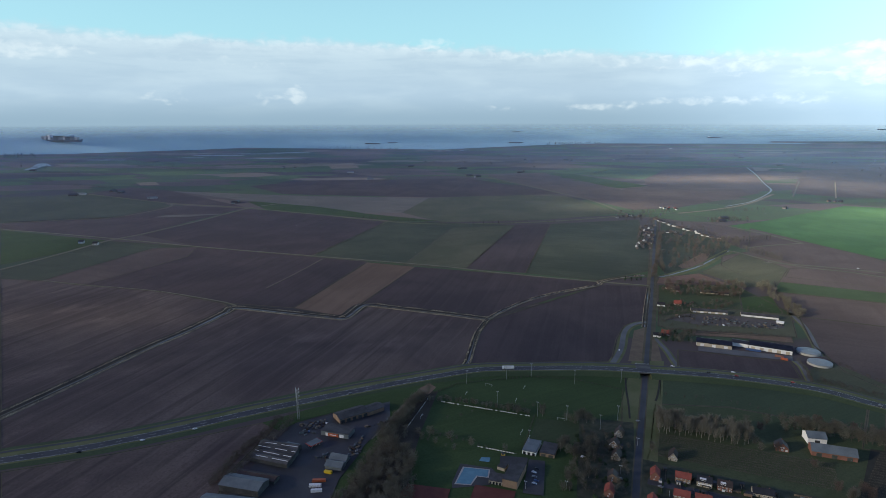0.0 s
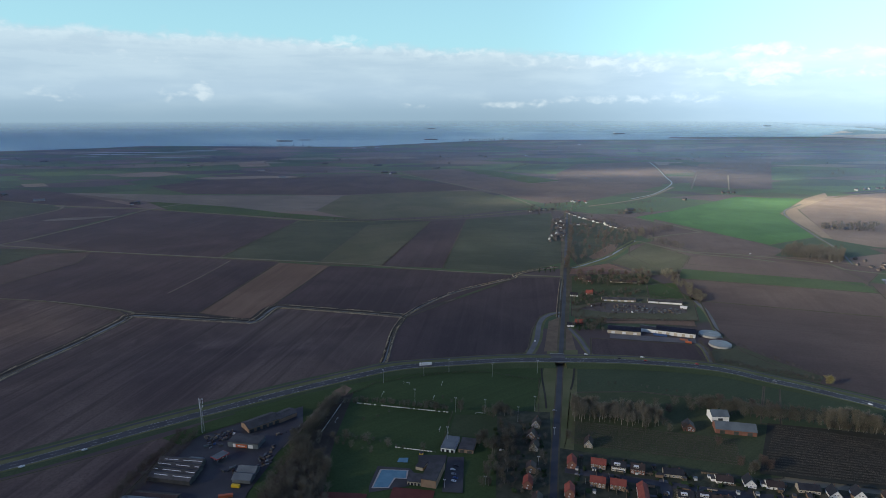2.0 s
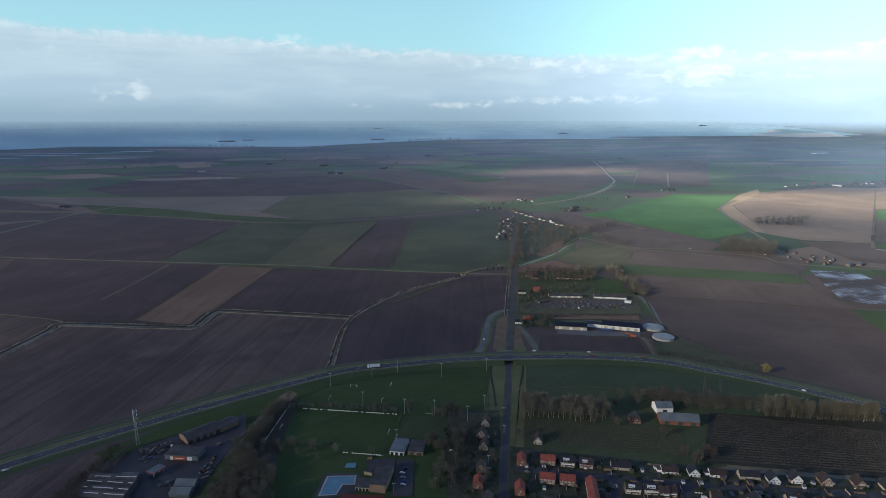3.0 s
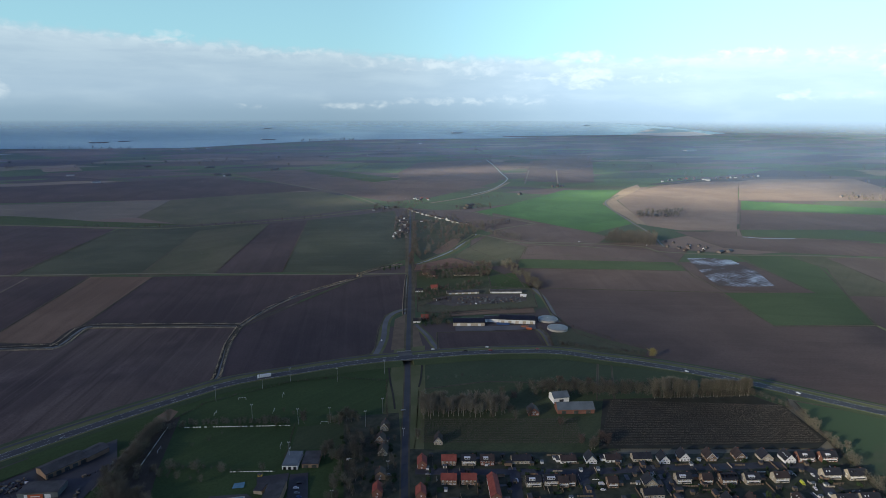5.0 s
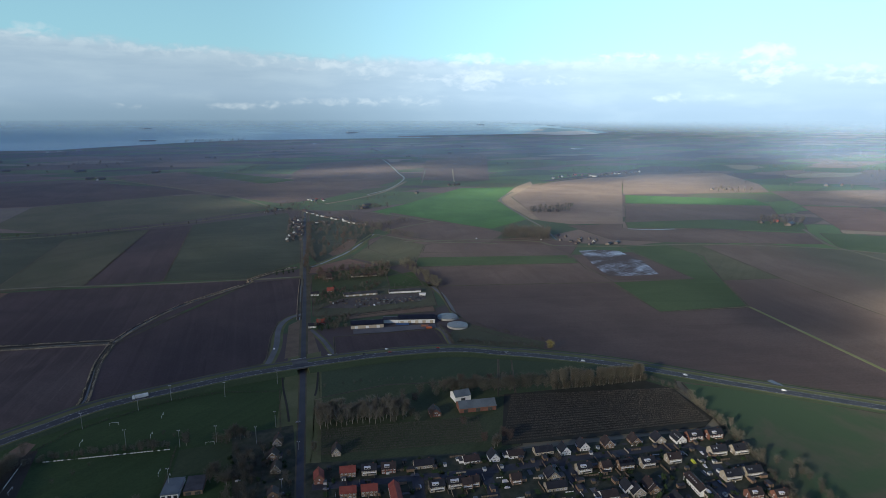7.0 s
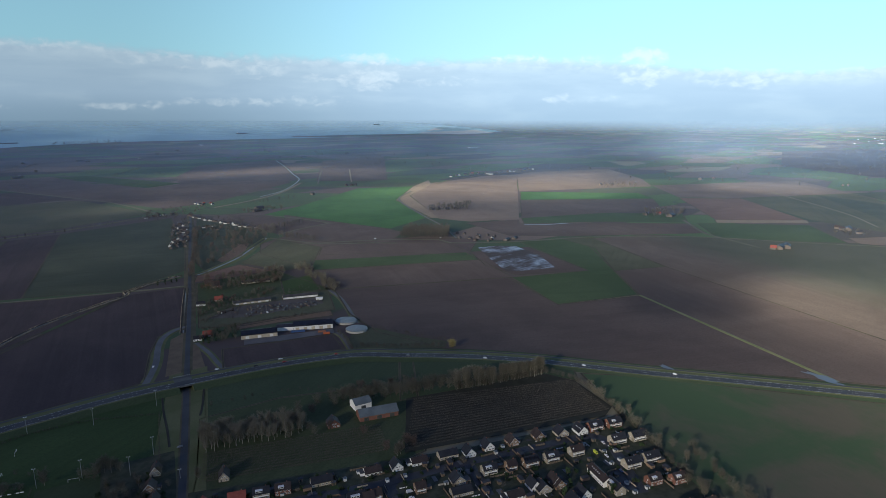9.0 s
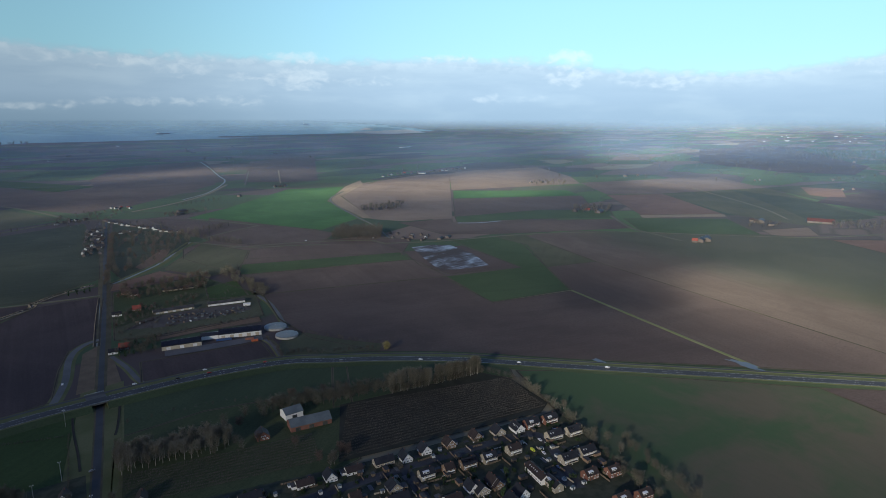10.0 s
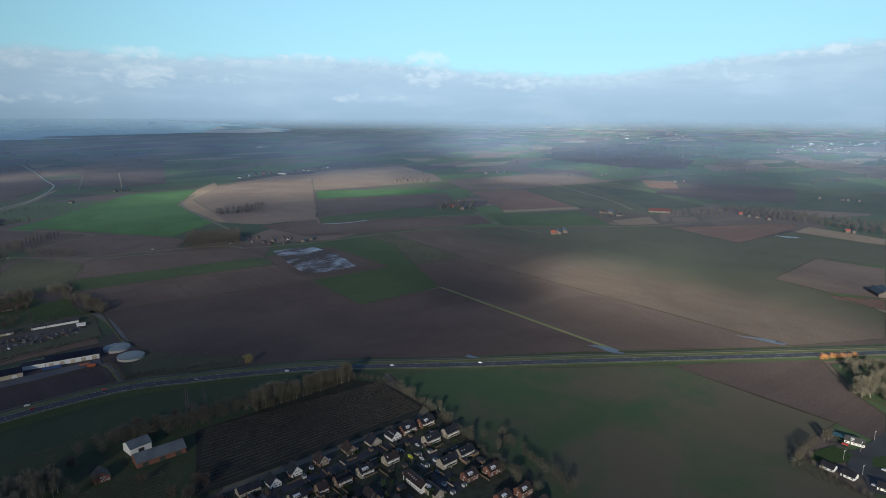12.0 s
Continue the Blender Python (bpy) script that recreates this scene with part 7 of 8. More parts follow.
thicket(FAR, scatter(RND, [(1994, 325), (1883, 200), (1842, 72), (1750, -57), (1930, -70), (1996, 72), (2072, 243)], 210, 11), "far_trees", "bare winter belt of trees on the far plain", "trees", 0.7, 1.1)
thicket(FAR, scatter(RND, [(1780, 416), (1868, 294), (1979, 308), (1885, 437)], 40, 14), "far_trees", "bare winter trees by the red-roofed barn", "trees", 0.6, 0.9)
thicket(FAR, scatter(RND, [(1557, 1020), (1618, 923), (1743, 991), (1686, 1080)], 26, 20), "far_trees", "bare winter trees round a far farm", "trees", 0.8, 1.2)
thicket(FAR, scatter(RND, [(2083, 1539), (2157, 1424), (2293, 1510), (2220, 1623)], 24, 25), "far_trees", "bare winter orchard on the far plain", "trees", 0.8, 1.0)
thicket(FAR, scatter(RND, [(1651, 569), (1710, 510), (1769, 526), (1731, 586)], 12, 15), "far_trees", "bare winter trees round a far farm", "trees", 0.6, 0.9)
thicket(FAR, scatter(RND, [(-3602, 4680), (-3379, 4747), (-3644, 5125), (-3942, 5127)], 30, 60), "far_trees", "bare winter wood by the sea dike", "trees", 1.2, 1.8)
thicket(FAR, scatter(RND, [(897, 6882), (1582, 7163), (1676, 7655), (1011, 7501)], 40, 60), "far_trees", "bare winter wood on the sea dike", "trees", 1.5, 2.2)
thicket(FAR, scatter(RND, [(-1491, 6277), (-628, 5820), (-663, 6146), (-1550, 6526)], 40, 60), "far_trees", "bare winter trees by the sea dike", "trees", 1.0, 1.5)
far_wood = [(5218.0, 1477.0), (5396.0, 1249.0), (4961.0, 873.0), (4508.0, 796.0), (4644.0, 1079.0), (4697.0, 1317.0)]
thicket(FAR, scatter(RND, far_wood, 150, 22), "far_trees", "bare winter wood on the far plain", "trees", 0.9, 1.5)
thicket(FAR, scatter(RND, [(5038, 1439), (5102, 776), (5740, 865), (5605, 1594)], 60, 70), "far_trees", "bare winter long wood on the far plain", "trees", 1.2, 1.8)
thicket(FAR, scatter(RND, [(-2798, 3621), (278, 3629), (332, 4352), (-3361, 4362)], 60, 90), "far_trees", "bare winter scattered trees on the far plain", "trees", 0.8, 1.4)
thicket(FAR, scatter(RND, [(1709, 3382), (3037, -149), (5184, -304), (2323, 4597)], 110, 90), "far_trees", "bare winter scattered trees on the far plain", "trees", 0.8, 1.4)
thicket(FAR, scatter(RND, [(2958, 1450), (4038, -221), (9056, -581), (6488, 3123)], 90, 120), "far_trees", "bare winter scattered trees on the far plain", "trees", 1.0, 1.8)
# reeds and bushes along ditches
thicket(BUSH, along_line([(256, 1100), (352, 1143)], 9, RND, 3), "scrub", "leafless brown bushes along the ditch", "hedge", 0.8, 1.3)
plant(FIR, along_line([(309, 1109), (336, 1118)], 9, RND, 4), "dark clump by the road", 0.8, 1.0)
thicket(BUSH, along_line([(297.9, 903.7), (388, 1188), (554, 1710)], 22, RND, 2), "scrub", "leafless brown bushes beside the straight road", "hedge", 0.9, 1.4)


def far_rows(area, count, label, seed, tall=11.0):
    """Hedgerows and tree lines of the far plain, each tree a trunk and a handful of twigs."""
    rnd = random.Random(seed)
    verts, faces = [], []
    for ox, oy in scatter(rnd, area, count, 120):
        way = radians(rnd.choice((-28, -28, 62)) + rnd.uniform(-5, 5))
        n = rnd.randint(8, 30)
        for k in range(n):
            x, y = ox + math.cos(way) * k * 16 + rnd.uniform(-5, 5), oy + math.sin(way) * k * 16 + rnd.uniform(-5, 5)
            px, py, pz = drawn_in(x, y, 0.5)
            s = math.hypot(px - MID[0], py - MID[1]) / max(1.0, math.hypot(x - MID[0], y - MID[1])) * tall * rnd.uniform(0.5, 1.2)
            limb(verts, faces, Vector((px, py, pz)), Vector((px, py, pz + s * 0.8)), s * 0.03, s * 0.01, 3)
            for _ in range(26):
                p = Vector((px + rnd.gauss(0, 0.24) * s, py + rnd.gauss(0, 0.24) * s, pz + s * rnd.uniform(0.1, 1.0)))
                w = Vector((rnd.gauss(0, 1), rnd.gauss(0, 1), rnd.gauss(0, 1))) * s * 0.05
                i = len(verts)
                verts += [tuple(p - w), tuple(p + w), tuple(p + Vector((rnd.gauss(0, 0.1), rnd.gauss(0, 0.1), rnd.uniform(0.1, 0.25))) * s)]
                faces.append((i, i + 1, i + 2))
    tagged(new("far_trees", mesh_of("far_trees", verts, faces, TWIG_DARK)), label, "trees", kind="stuff")


far_rows([(2767, 1745), (3117, 1204), (2917, -141), (6043, -365), (5892, 1168), (4758, 2851)], 46, "bare tree lines and hedgerows across the far plain", 5, 13)
far_rows([(-2096, 2696), (-1318, 2704), (1949, 2853), (2944, 4344), (749, 4468), (-2756, 4083)], 34, "bare tree lines and hedgerows on the far dark fields", 6, 10)
far_rows([(4532, 2196), (6251, -380), (10349, -674), (7802, 3746)], 40, "bare tree lines towards the hazy horizon", 7, 18)
for kind in (ROUND, OLIVE, POPLAR, REDDISH, BUSH, PALE, WILLOW, GLOW, GREEN, FIR, FAR, FAR_POPLAR):
    for t in kind:
        drop_thing(t)


# ---- orchards ----
ORCHARD_TWIG = shade("fruit_twigs", (0.090, 0.076, 0.063), (0.122, 0.103, 0.086), 0.1)
def orchard(corners, rows, label, seed, step=1.1, tall=2.3):
    """Rows of small staked fruit trees between two edges."""
    (ax, ay), (bx, by), (cx, cy), (dx, dy) = corners
    rnd = random.Random(seed)
    tv, tf, cv, cf = [], [], [], []
    for r in range(rows):
        f = (r + 0.5) / rows
        p, q = Vector((ax + (dx - ax) * f, ay + (dy - ay) * f, 0)), Vector((bx + (cx - bx) * f, by + (cy - by) * f, 0))
        n = int((q - p).length / step)
        for k in range(n):
            o = p.lerp(q, (k + 0.5) / n) + Vector((rnd.uniform(-0.2, 0.2), rnd.uniform(-0.2, 0.2), 0.2))
            h = tall * rnd.uniform(0.8, 1.15)
            if rnd.random() < 0.04:
                continue
            limb(tv, tf, o, o + Vector((0, 0, h)), 0.07, 0.03, 3)
            for _ in range(9):
                s = o + Vector((0, 0, h * rnd.uniform(0.25, 0.9)))
                e = s + Vector((rnd.gauss(0, 0.55), rnd.gauss(0, 0.55), rnd.uniform(0.1, 0.9)))
                w = (e - s).orthogonal().normalized() * 0.07
                i = len(cv)
                cv += [tuple(s - w), tuple(s + w), tuple(e)]
                cf.append((i, i + 1, i + 2))
    n = len(tv)
    me = mesh_of("orchard", tv + cv, tf + [tuple(v + n for v in f) for f in cf], [ORCHARD_TWIG, ORCHARD_TWIG])
    me.polygons.foreach_set("material_index", [0] * len(tf) + [1] * len(cf))
    tagged(new("orchard", me), label, "orchard", kind="stuff")


sheet("orchard_ground", [(377.8, 520.1), (426.6, 503.7), (527.6, 472.8), (537.9, 441.5), (518.3, 381.1), (497.6, 374.3), (424.2, 401.3), (317.9, 440.6)], plain("orchard_soil", (0.026, 0.028, 0.020), (0.038, 0.038, 0.028), 0.5), "bare dark soil strips under fruit trees", "orchard ground")
orchard([(319.6, 442.9), (510.4, 378.1), (537.5, 444.6), (383, 514.6)], 19, "rows of small bare staked fruit trees on dark soil", 3, 0.8, 2.2)
orchard([(175.5, 502.7), (310.1, 451.4), (328.7, 493.8), (189.7, 544.7)], 11, "rows of low bare fruit trees in rough grass", 4, 0.75, 2.0)


# ---- reeds along the ditches ----
def reeds():
    """Broken fringes of dry reed on the ditch banks."""
    rnd = random.Random(8)
    verts, faces = [], []
    for pts, offs in DITCHES:
        line = smooth_line(pts, 1.2)
        for i in range(1, len(line) - 1):
            p = line[i]
            way = Vector((line[i + 1].x - line[i - 1].x, line[i + 1].y - line[i - 1].y)).normalized()
            for off in offs:
                lush = noise.noise((p.x * 0.06, p.y * 0.06, off)) + 0.5 * noise.noise((p.x * 0.3, p.y * 0.3, off))
                for _ in range(int(max(0.0, 3 + 9 * lush))):
                    o = off + rnd.gauss(0, 0.5)
                    s = Vector((p.x + way.y * o + rnd.uniform(-0.6, 0.6), p.y - way.x * o + rnd.uniform(-0.6, 0.6), 0.5))
                    w = Vector((rnd.gauss(0, 1), rnd.gauss(0, 1), 0)).normalized() * 0.28
                    k = len(verts)
                    verts += [tuple(s - w), tuple(s + w), tuple(s + Vector((rnd.gauss(0, 0.3), rnd.gauss(0, 0.3), rnd.uniform(0.7, 1.8))))]
                    faces.append((k, k + 1, k + 2))
    straw = shade("dry_reed", (0.36, 0.30, 0.21), (0.46, 0.39, 0.28), 0.3)
    tagged(new("reeds", mesh_of("reeds", verts, faces, straw)), "broken fringes of dry pale reed along ditches", "reeds", kind="stuff")


reeds()

STONE_DARK = shade("stained_concrete", (0.085, 0.085, 0.085), (0.13, 0.13, 0.125))


# ---- bridge of the main road over the straight road ----
def bridge():
    a, b = BRIDGE_A, BRIDGE_B
    mid, turn, long = (a + b) / 2, heading([(a.x, a.y), (b.x, b.y)]), (b - a).length + 4
    z = 1.2 + main_height(0, mid)
    t = thing("bridge", "low concrete road bridge over the straight road", "bridge", pose(mid.x, mid.y, 0, 0, 0, turn))
    part("deck", boxes((0, 5.8, z - 1.1, long, 26, 1.1)), STONE_DARK, t)
    part("roadway", boxes((0, 0, z + 0.004, long, 12, 0.05), (0, 16, z + 0.004, long, 3.5, 0.05)), ASPHALT, t, "asphalt roadway")
    for y in (-7.0, 18.6):
        rail = part("railing", boxes((0, y, z + 1.0, long, 0.12, 0.12), (0, y, z + 0.55, long, 0.1, 0.1)), STEEL, t)
        for k in range(9):
            part("post", boxes((-long / 2 + 0.5 + k * (long - 1) / 8, y, z, 0.12, 0.12, 1.1)), STEEL, rail)
    for s in (-1, 1):
        part("abutment", boxes((s * (long / 2 - 0.6), 5.8, 0, 1.4, 25, z - 1.1)), STONE_DARK, t)
        # the grassy end of the embankment
        rim = [(-off, 0.0 if h < 0.02 else h - 0.06 + main_height(0, mid)) for off, h, _ in MAIN_PROFILE]
        n = len(rim)
        verts = [(s * (long / 2 + d), y, h) for d in (-2.0, 1.0) for y, h in rim]
        faces = [tuple(range(n)), tuple(range(2 * n - 1, n - 1, -1))] + [(k, n + k, n + k + 1, k + 1) for k in range(n - 1)]
        part("bank_end", mesh_of("bank_end", verts, faces, VERGE), VERGE, t, "grassed end of the road bank")


bridge()


# ---- barns, halls and sheds ----
def hall(label, p, q, depth, eaves, ridge, wall, roof, front=None, doors=0, door_mat=None, strips=0, solar=False, name="barn", category="barn", flat=False):
    """A long building whose front foot runs from p to q, with its depth behind."""
    w, turn = math.hypot(q[0] - p[0], q[1] - p[1]), heading([p, q])
    a = radians(turn)
    cx, cy = (p[0] + q[0]) / 2 - math.sin(a) * depth / 2, (p[1] + q[1]) / 2 + math.cos(a) * depth / 2
    t = thing(name, label, category, pose(cx, cy, 0.2, 0, 0, turn))
    if flat:
        part("wall", boxes((0, 0, 0, w, depth, eaves)), wall, t)
        rf = part("roof", boxes((0, 0, eaves, w + 0.5, depth + 0.5, 0.35), (0, 0, eaves + 0.35, w - 0.6, depth - 0.6, 0.06)), roof, t)
    else:
        part("wall", gabled(w, depth, eaves, ridge), wall, t)
        rf = part("roof", pitched(w, depth, eaves, ridge, over=0.6), roof, t)
    if front:
        part("cladding", boxes((0, -depth / 2 - 0.04, 0.1, w - 0.4, 0.1, eaves - 0.3)), front, t)
    for k in range(doors):
        x = -w / 2 + w * (k + 0.5) / doors
        dr = part("door", boxes((x, -depth / 2 - 0.1, 0, min(4.4, w / doors * 0.6), 0.14, min(4.0, eaves * 0.75))), door_mat or METAL_GREY, t)
        part("handle", boxes((x + 0.8, -depth / 2 - 0.2, 1.1, 0.3, 0.08, 0.1)), STEEL, dr)
    rise = 0 if flat else (ridge - eaves) / (depth / 2)
    for k in range(strips):
        x = -w / 2 + w * (k + 0.5) / strips
        y = -depth / 4
        bm = bmesh.new()
        z0 = eaves + 0.42 if flat else eaves + rise * depth / 4 + 0.36
        ln = depth * (0.42 if flat else 0.2)
        bm.faces.new([bm.verts.new(v) for v in ((x - 0.8, y - ln, z0 - rise * ln), (x + 0.8, y - ln, z0 - rise * ln), (x + 0.8, y + ln, z0 + rise * ln), (x - 0.8, y + ln, z0 + rise * ln))])
        bmesh.ops.solidify(bm, geom=bm.faces[:], thickness=0.1)
        part("skylight", bm, METAL_WHITE, rf, "pale translucent roof light")
    if solar:
        n = int(w / 5.5)
        for k in range(n):
            for r in range(2):
                x, y = -w / 2 + w * (k + 0.5) / n, -depth / 2 + depth * (0.14 + 0.2 * r)
                bm = bmesh.new()
                z0 = eaves + rise * (y + depth / 2) + 0.4
                ln = depth * 0.097
                bm.faces.new([bm.verts.new(v) for v in ((x - w / n * 0.485, y - ln, z0 - rise * ln), (x + w / n * 0.485, y - ln, z0 - rise * ln), (x + w / n * 0.485, y + ln, z0 + rise * ln), (x - w / n * 0.485, y + ln, z0 + rise * ln))])
                bmesh.ops.solidify(bm, geom=bm.faces[:], thickness=0.06)
                part("solar_panel", bm, SOLAR, rf, "dark blue solar panel")
    return t


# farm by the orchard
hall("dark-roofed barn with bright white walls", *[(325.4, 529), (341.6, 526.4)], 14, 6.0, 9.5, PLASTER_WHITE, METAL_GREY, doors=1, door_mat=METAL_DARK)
hall("long red-brown brick barn with a dark grey roof", *[(317.6, 508.3), (351.9, 497.2)], 15, 4.8, 9.0, BRICK_RED, METAL_GREY, doors=3, door_mat=DOOR_DARK)
FARM_HOUSE = house("brick farmhouse with a dark tiled gable roof", 11, 12, 3.8, 9.0, "y", BRICK_RED, TILE_GREY)
put(FARM_HOUSE, (294.5, 514.3), A2, 5)
# cattle sheds on the farm east of the straight road
sheet("yard", [(318, 778.5), (359.3, 763.3), (423.4, 743.7), (417.1, 728.8), (351.6, 745.7), (311.1, 760.2)], ASPHALT_PALE, "wet grey concrete farmyard", "yard")
hall("long low cattle shed with solar roof and pale front", *[(315.8, 780.5), (356.4, 765.2)], 20, 5.0, 8.0, METAL_WHITE, TILE_GREY, front=BRICK_PALE, doors=3, door_mat=METAL_WHITE, solar=True, name="cattle_shed", category="shed")
hall("white-fronted link shed between cattle sheds", *[(362.7, 781.6), (380.7, 771.8)], 14, 5.0, 6.4, METAL_WHITE, TILE_GREY, name="cattle_shed", category="shed")
hall("large cattle shed with dark solar roof and white doors", *[(380.5, 769.8), (425.4, 747.5)], 22, 5.6, 9.0, METAL_WHITE, TILE_GREY, front=METAL_WHITE, doors=5, door_mat=BRICK_PALE, solar=True, name="cattle_shed", category="shed")
hall("long low farm shed with a weathered pale roof", *[(361.5, 924.6), (413.1, 911.9)], 12, 3.2, 5.2, BRICK_PALE, FELT, doors=5, door_mat=METAL_WHITE, name="farm_shed", category="shed")
hall("long low farm shed with white roller doors", *[(430.7, 906.8), (479.3, 889.2)], 12, 3.2, 5.4, BRICK_PALE, FELT, front=METAL_WHITE, doors=5, door_mat=METAL_WHITE, name="farm_shed", category="shed")
hall("far low shed roof among garden trees", *[(416, 1030), (459, 1017)], 10, 3.0, 4.8, BRICK_PALE, FELT, name="farm_shed", category="shed")
hall("small white caravan shed in a farmyard", *[(468.1, 873.5), (476.4, 868.7)], 6, 2.6, 3.4, METAL_WHITE, METAL_WHITE, name="farm_shed", category="shed")
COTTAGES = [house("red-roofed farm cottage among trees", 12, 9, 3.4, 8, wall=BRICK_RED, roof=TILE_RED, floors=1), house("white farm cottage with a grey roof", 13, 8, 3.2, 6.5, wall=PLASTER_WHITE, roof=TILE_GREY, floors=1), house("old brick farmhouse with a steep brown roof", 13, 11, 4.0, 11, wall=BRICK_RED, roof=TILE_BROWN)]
for k, p in zip((0, 1, 2, 1, 0, 2), [(352.4, 959.7), (323.9, 953), (377, 1039), (273.7, 809.5), (286.9, 816.5), (371, 1057)]):
    put(COTTAGES[k], p, A2, 4)
for c in COTTAGES + [FARM_HOUSE]:
    drop_thing(c)


def tank(p, label):
    n, r, h = 56, 14.0, 2.6
    t = thing("slurry_tank", label, "tank", pose(p[0], p[1], 0.2))
    verts, faces = [], []
    for rr, z in ((r, 0), (r, h), (r - 0.3, h), (r - 0.3, h - 0.5)):
        verts += [(rr * math.cos(2 * math.pi * k / n), rr * math.sin(2 * math.pi * k / n), z) for k in range(n)]
    for j in range(3):
        faces += [(j * n + k, j * n + (k + 1) % n, (j + 1) * n + (k + 1) % n, (j + 1) * n + k) for k in range(n)]
    part("wall", mesh_of("wall", verts, faces, CONCRETE), CONCRETE, t)
    verts, faces = [(0, 0, h + 1.1)], []
    for f in (0.15, 0.5, 0.8, 0.97):
        verts += [(r * f * math.cos(2 * math.pi * k / n), r * f * math.sin(2 * math.pi * k / n), h + 1.1 * (1 - f * f) + (0.12 if k % 7 == 0 else 0)) for k in range(n)]
    faces += [(0, 1 + k, 1 + (k + 1) % n) for k in range(n)]
    for j in range(3):
        faces += [(1 + j * n + k, 1 + (j + 1) * n + k, 1 + (j + 1) * n + (k + 1) % n, 1 + j * n + (k + 1) % n) for k in range(n)]
    part("cover", mesh_of("cover", verts, faces, TANK_COVER, True), TANK_COVER, t, "pale taut tent cover")
    part("centre_cap", boxes((0, 0, h + 1.0, 1.2, 1.2, 0.5)), STEEL, t)
    part("pipe", boxes((r + 0.2, 0, 0, 0.3, 0.3, h + 0.4)), STEEL, t)


tank((451.1, 757.5), "round concrete slurry tank with a pale cover")
tank((444.6, 719.9), "round concrete slurry tank with a pale cover")


def container(p, turn, paint, label, long=12.0):
    t = thing("container", label, "container", pose(p[0], p[1], 0.3, 0, 0, turn))
    part("body", boxes((0, 0, 0.1, long, 2.44, 2.5)), paint, t)
    for k in range(8):
        part("rib", shared(("rib", long), lambda: boxes((0, 0, 0.15, 0.12, 2.52, 2.4))), paint, t).location = (-long / 2 + long * (k + 0.5) / 8, 0, 0)
    part("door", boxes((long / 2 + 0.02, 0, 0.15, 0.06, 2.3, 2.35)), paint, t)


A_FARM = heading([(380.5, 769.8), (425.4, 747.5)])
container((382.7, 761.9), A_FARM, PAINTS["blue"], "dark blue container in a farmyard", 18)
container((405.9, 741.4), A_FARM, BRICK_RED, "dull red container in a farmyard", 10)
container((407.6, 732.2), A_FARM, PAINTS["orange"], "orange-red farm trailer box", 8)

# ---- works yard ----
sheet("yard", [(-190.8, 418.7), (-179.2, 501.8), (-166.8, 552.6), (-131.4, 573.7), (-76.4, 604.4), (-71.6, 563.2), (-89.7, 514), (-102.8, 459.2), (-104.8, 414.1)], plain("works_asphalt", (0.034, 0.035, 0.039), (0.054, 0.055, 0.059), 0.2, 0.6), "dark wet asphalt works yard", "yard")
hall("grey-green sheet metal hall with a shallow roof", *[(-198.2, 440.7), (-163.1, 432.5)], 17, 6.0, 8.5, METAL_DARK, METAL_GREY, doors=3, door_mat=METAL_DARK, name="works_hall", category="hall")
hall("grey metal hall beside the works yard", *[(-204.9, 414.8), (-162.8, 409.1)], 14, 6.0, 8.0, METAL_DARK, METAL_GREY, name="works_hall", category="hall")
for k, pts in enumerate(([(-187.5, 484.7), (-151.4, 474)], [(-186.9, 492.1), (-150.4, 481.1)], [(-186.3, 499.7), (-149.1, 489.3)], [(-186.5, 506.5), (-148.8, 497.8)])):
    hall("dark works hall with a long white roof light", *pts, 8.5, 4.5, 6.3, METAL_DARK, FELT, strips=0, name="works_hall", category="hall")
    (ax, ay), (bx, by) = pts
    w, turn = math.hypot(bx - ax, by - ay), heading(pts)
    a = radians(turn)
    g = thing("roof_light", "long white translucent roof light", "roof light", pose((ax + bx) / 2 - math.sin(a) * 2.6, (ay + by) / 2 + math.cos(a) * 2.6, 6.0, 22, 0, turn))
    for i in range(9):
        if (i * 7 + k * 3) % 9 > 1:
            part("pane", shared(("glazing", k), lambda: boxes((0, 0, 0, w / 9 * 0.92, 0.6, 0.12))), METAL_WHITE, g).location = (-w / 2 + w * (i + 0.5) / 9, 0, 0)
hall("low dark shed beside the works halls", *[(-190.6, 458.5), (-155.4, 449.7)], 9, 3.6, 5.0, METAL_DARK, TILE_BROWN, name="works_hall", category="hall")
hall("workshop with a dark roof and brick front", *[(-120.4, 553.8), (-94.8, 572.2)], 17, 5.0, 7.5, BRICK_BROWN, FELT, doors=5, door_mat=METAL_DARK, strips=0, name="workshop", category="workshop")
hall("dark-roofed brick workshop wing beside a yard", *[(-94.6, 571), (-79.9, 583.6)], 14, 4.6, 6.5, BRICK_BROWN, FELT, name="workshop", category="workshop")
hall("showroom with white doors and an orange sign", *[(-134.9, 532.4), (-106.6, 524.7)], 15, 5.0, 5.4, METAL_GREY, FELT, flat=True, doors=2, door_mat=METAL_WHITE, name="showroom", category="showroom")
SIGN = thing("sign", "orange sign panel with a faded lettering bar", "sign", pose(-122, 528.5, 1.0, 0, 0, heading([(-134.9, 532.4), (-106.6, 524.7)])))
part("panel", boxes((0, -0.3, 0, 11, 0.15, 3.4)), PAINTS["orange"], SIGN)
part("lettering", boxes((0, -0.4, 1.3, 7, 0.04, 0.8)), PAINTS["white"], SIGN)
hall("small grey shed with a vaulted roof", *[(-118.3, 474.9), (-103.1, 471)], 10, 3.6, 6.0, METAL_GREY, METAL_GREY, name="works_shed", category="shed")
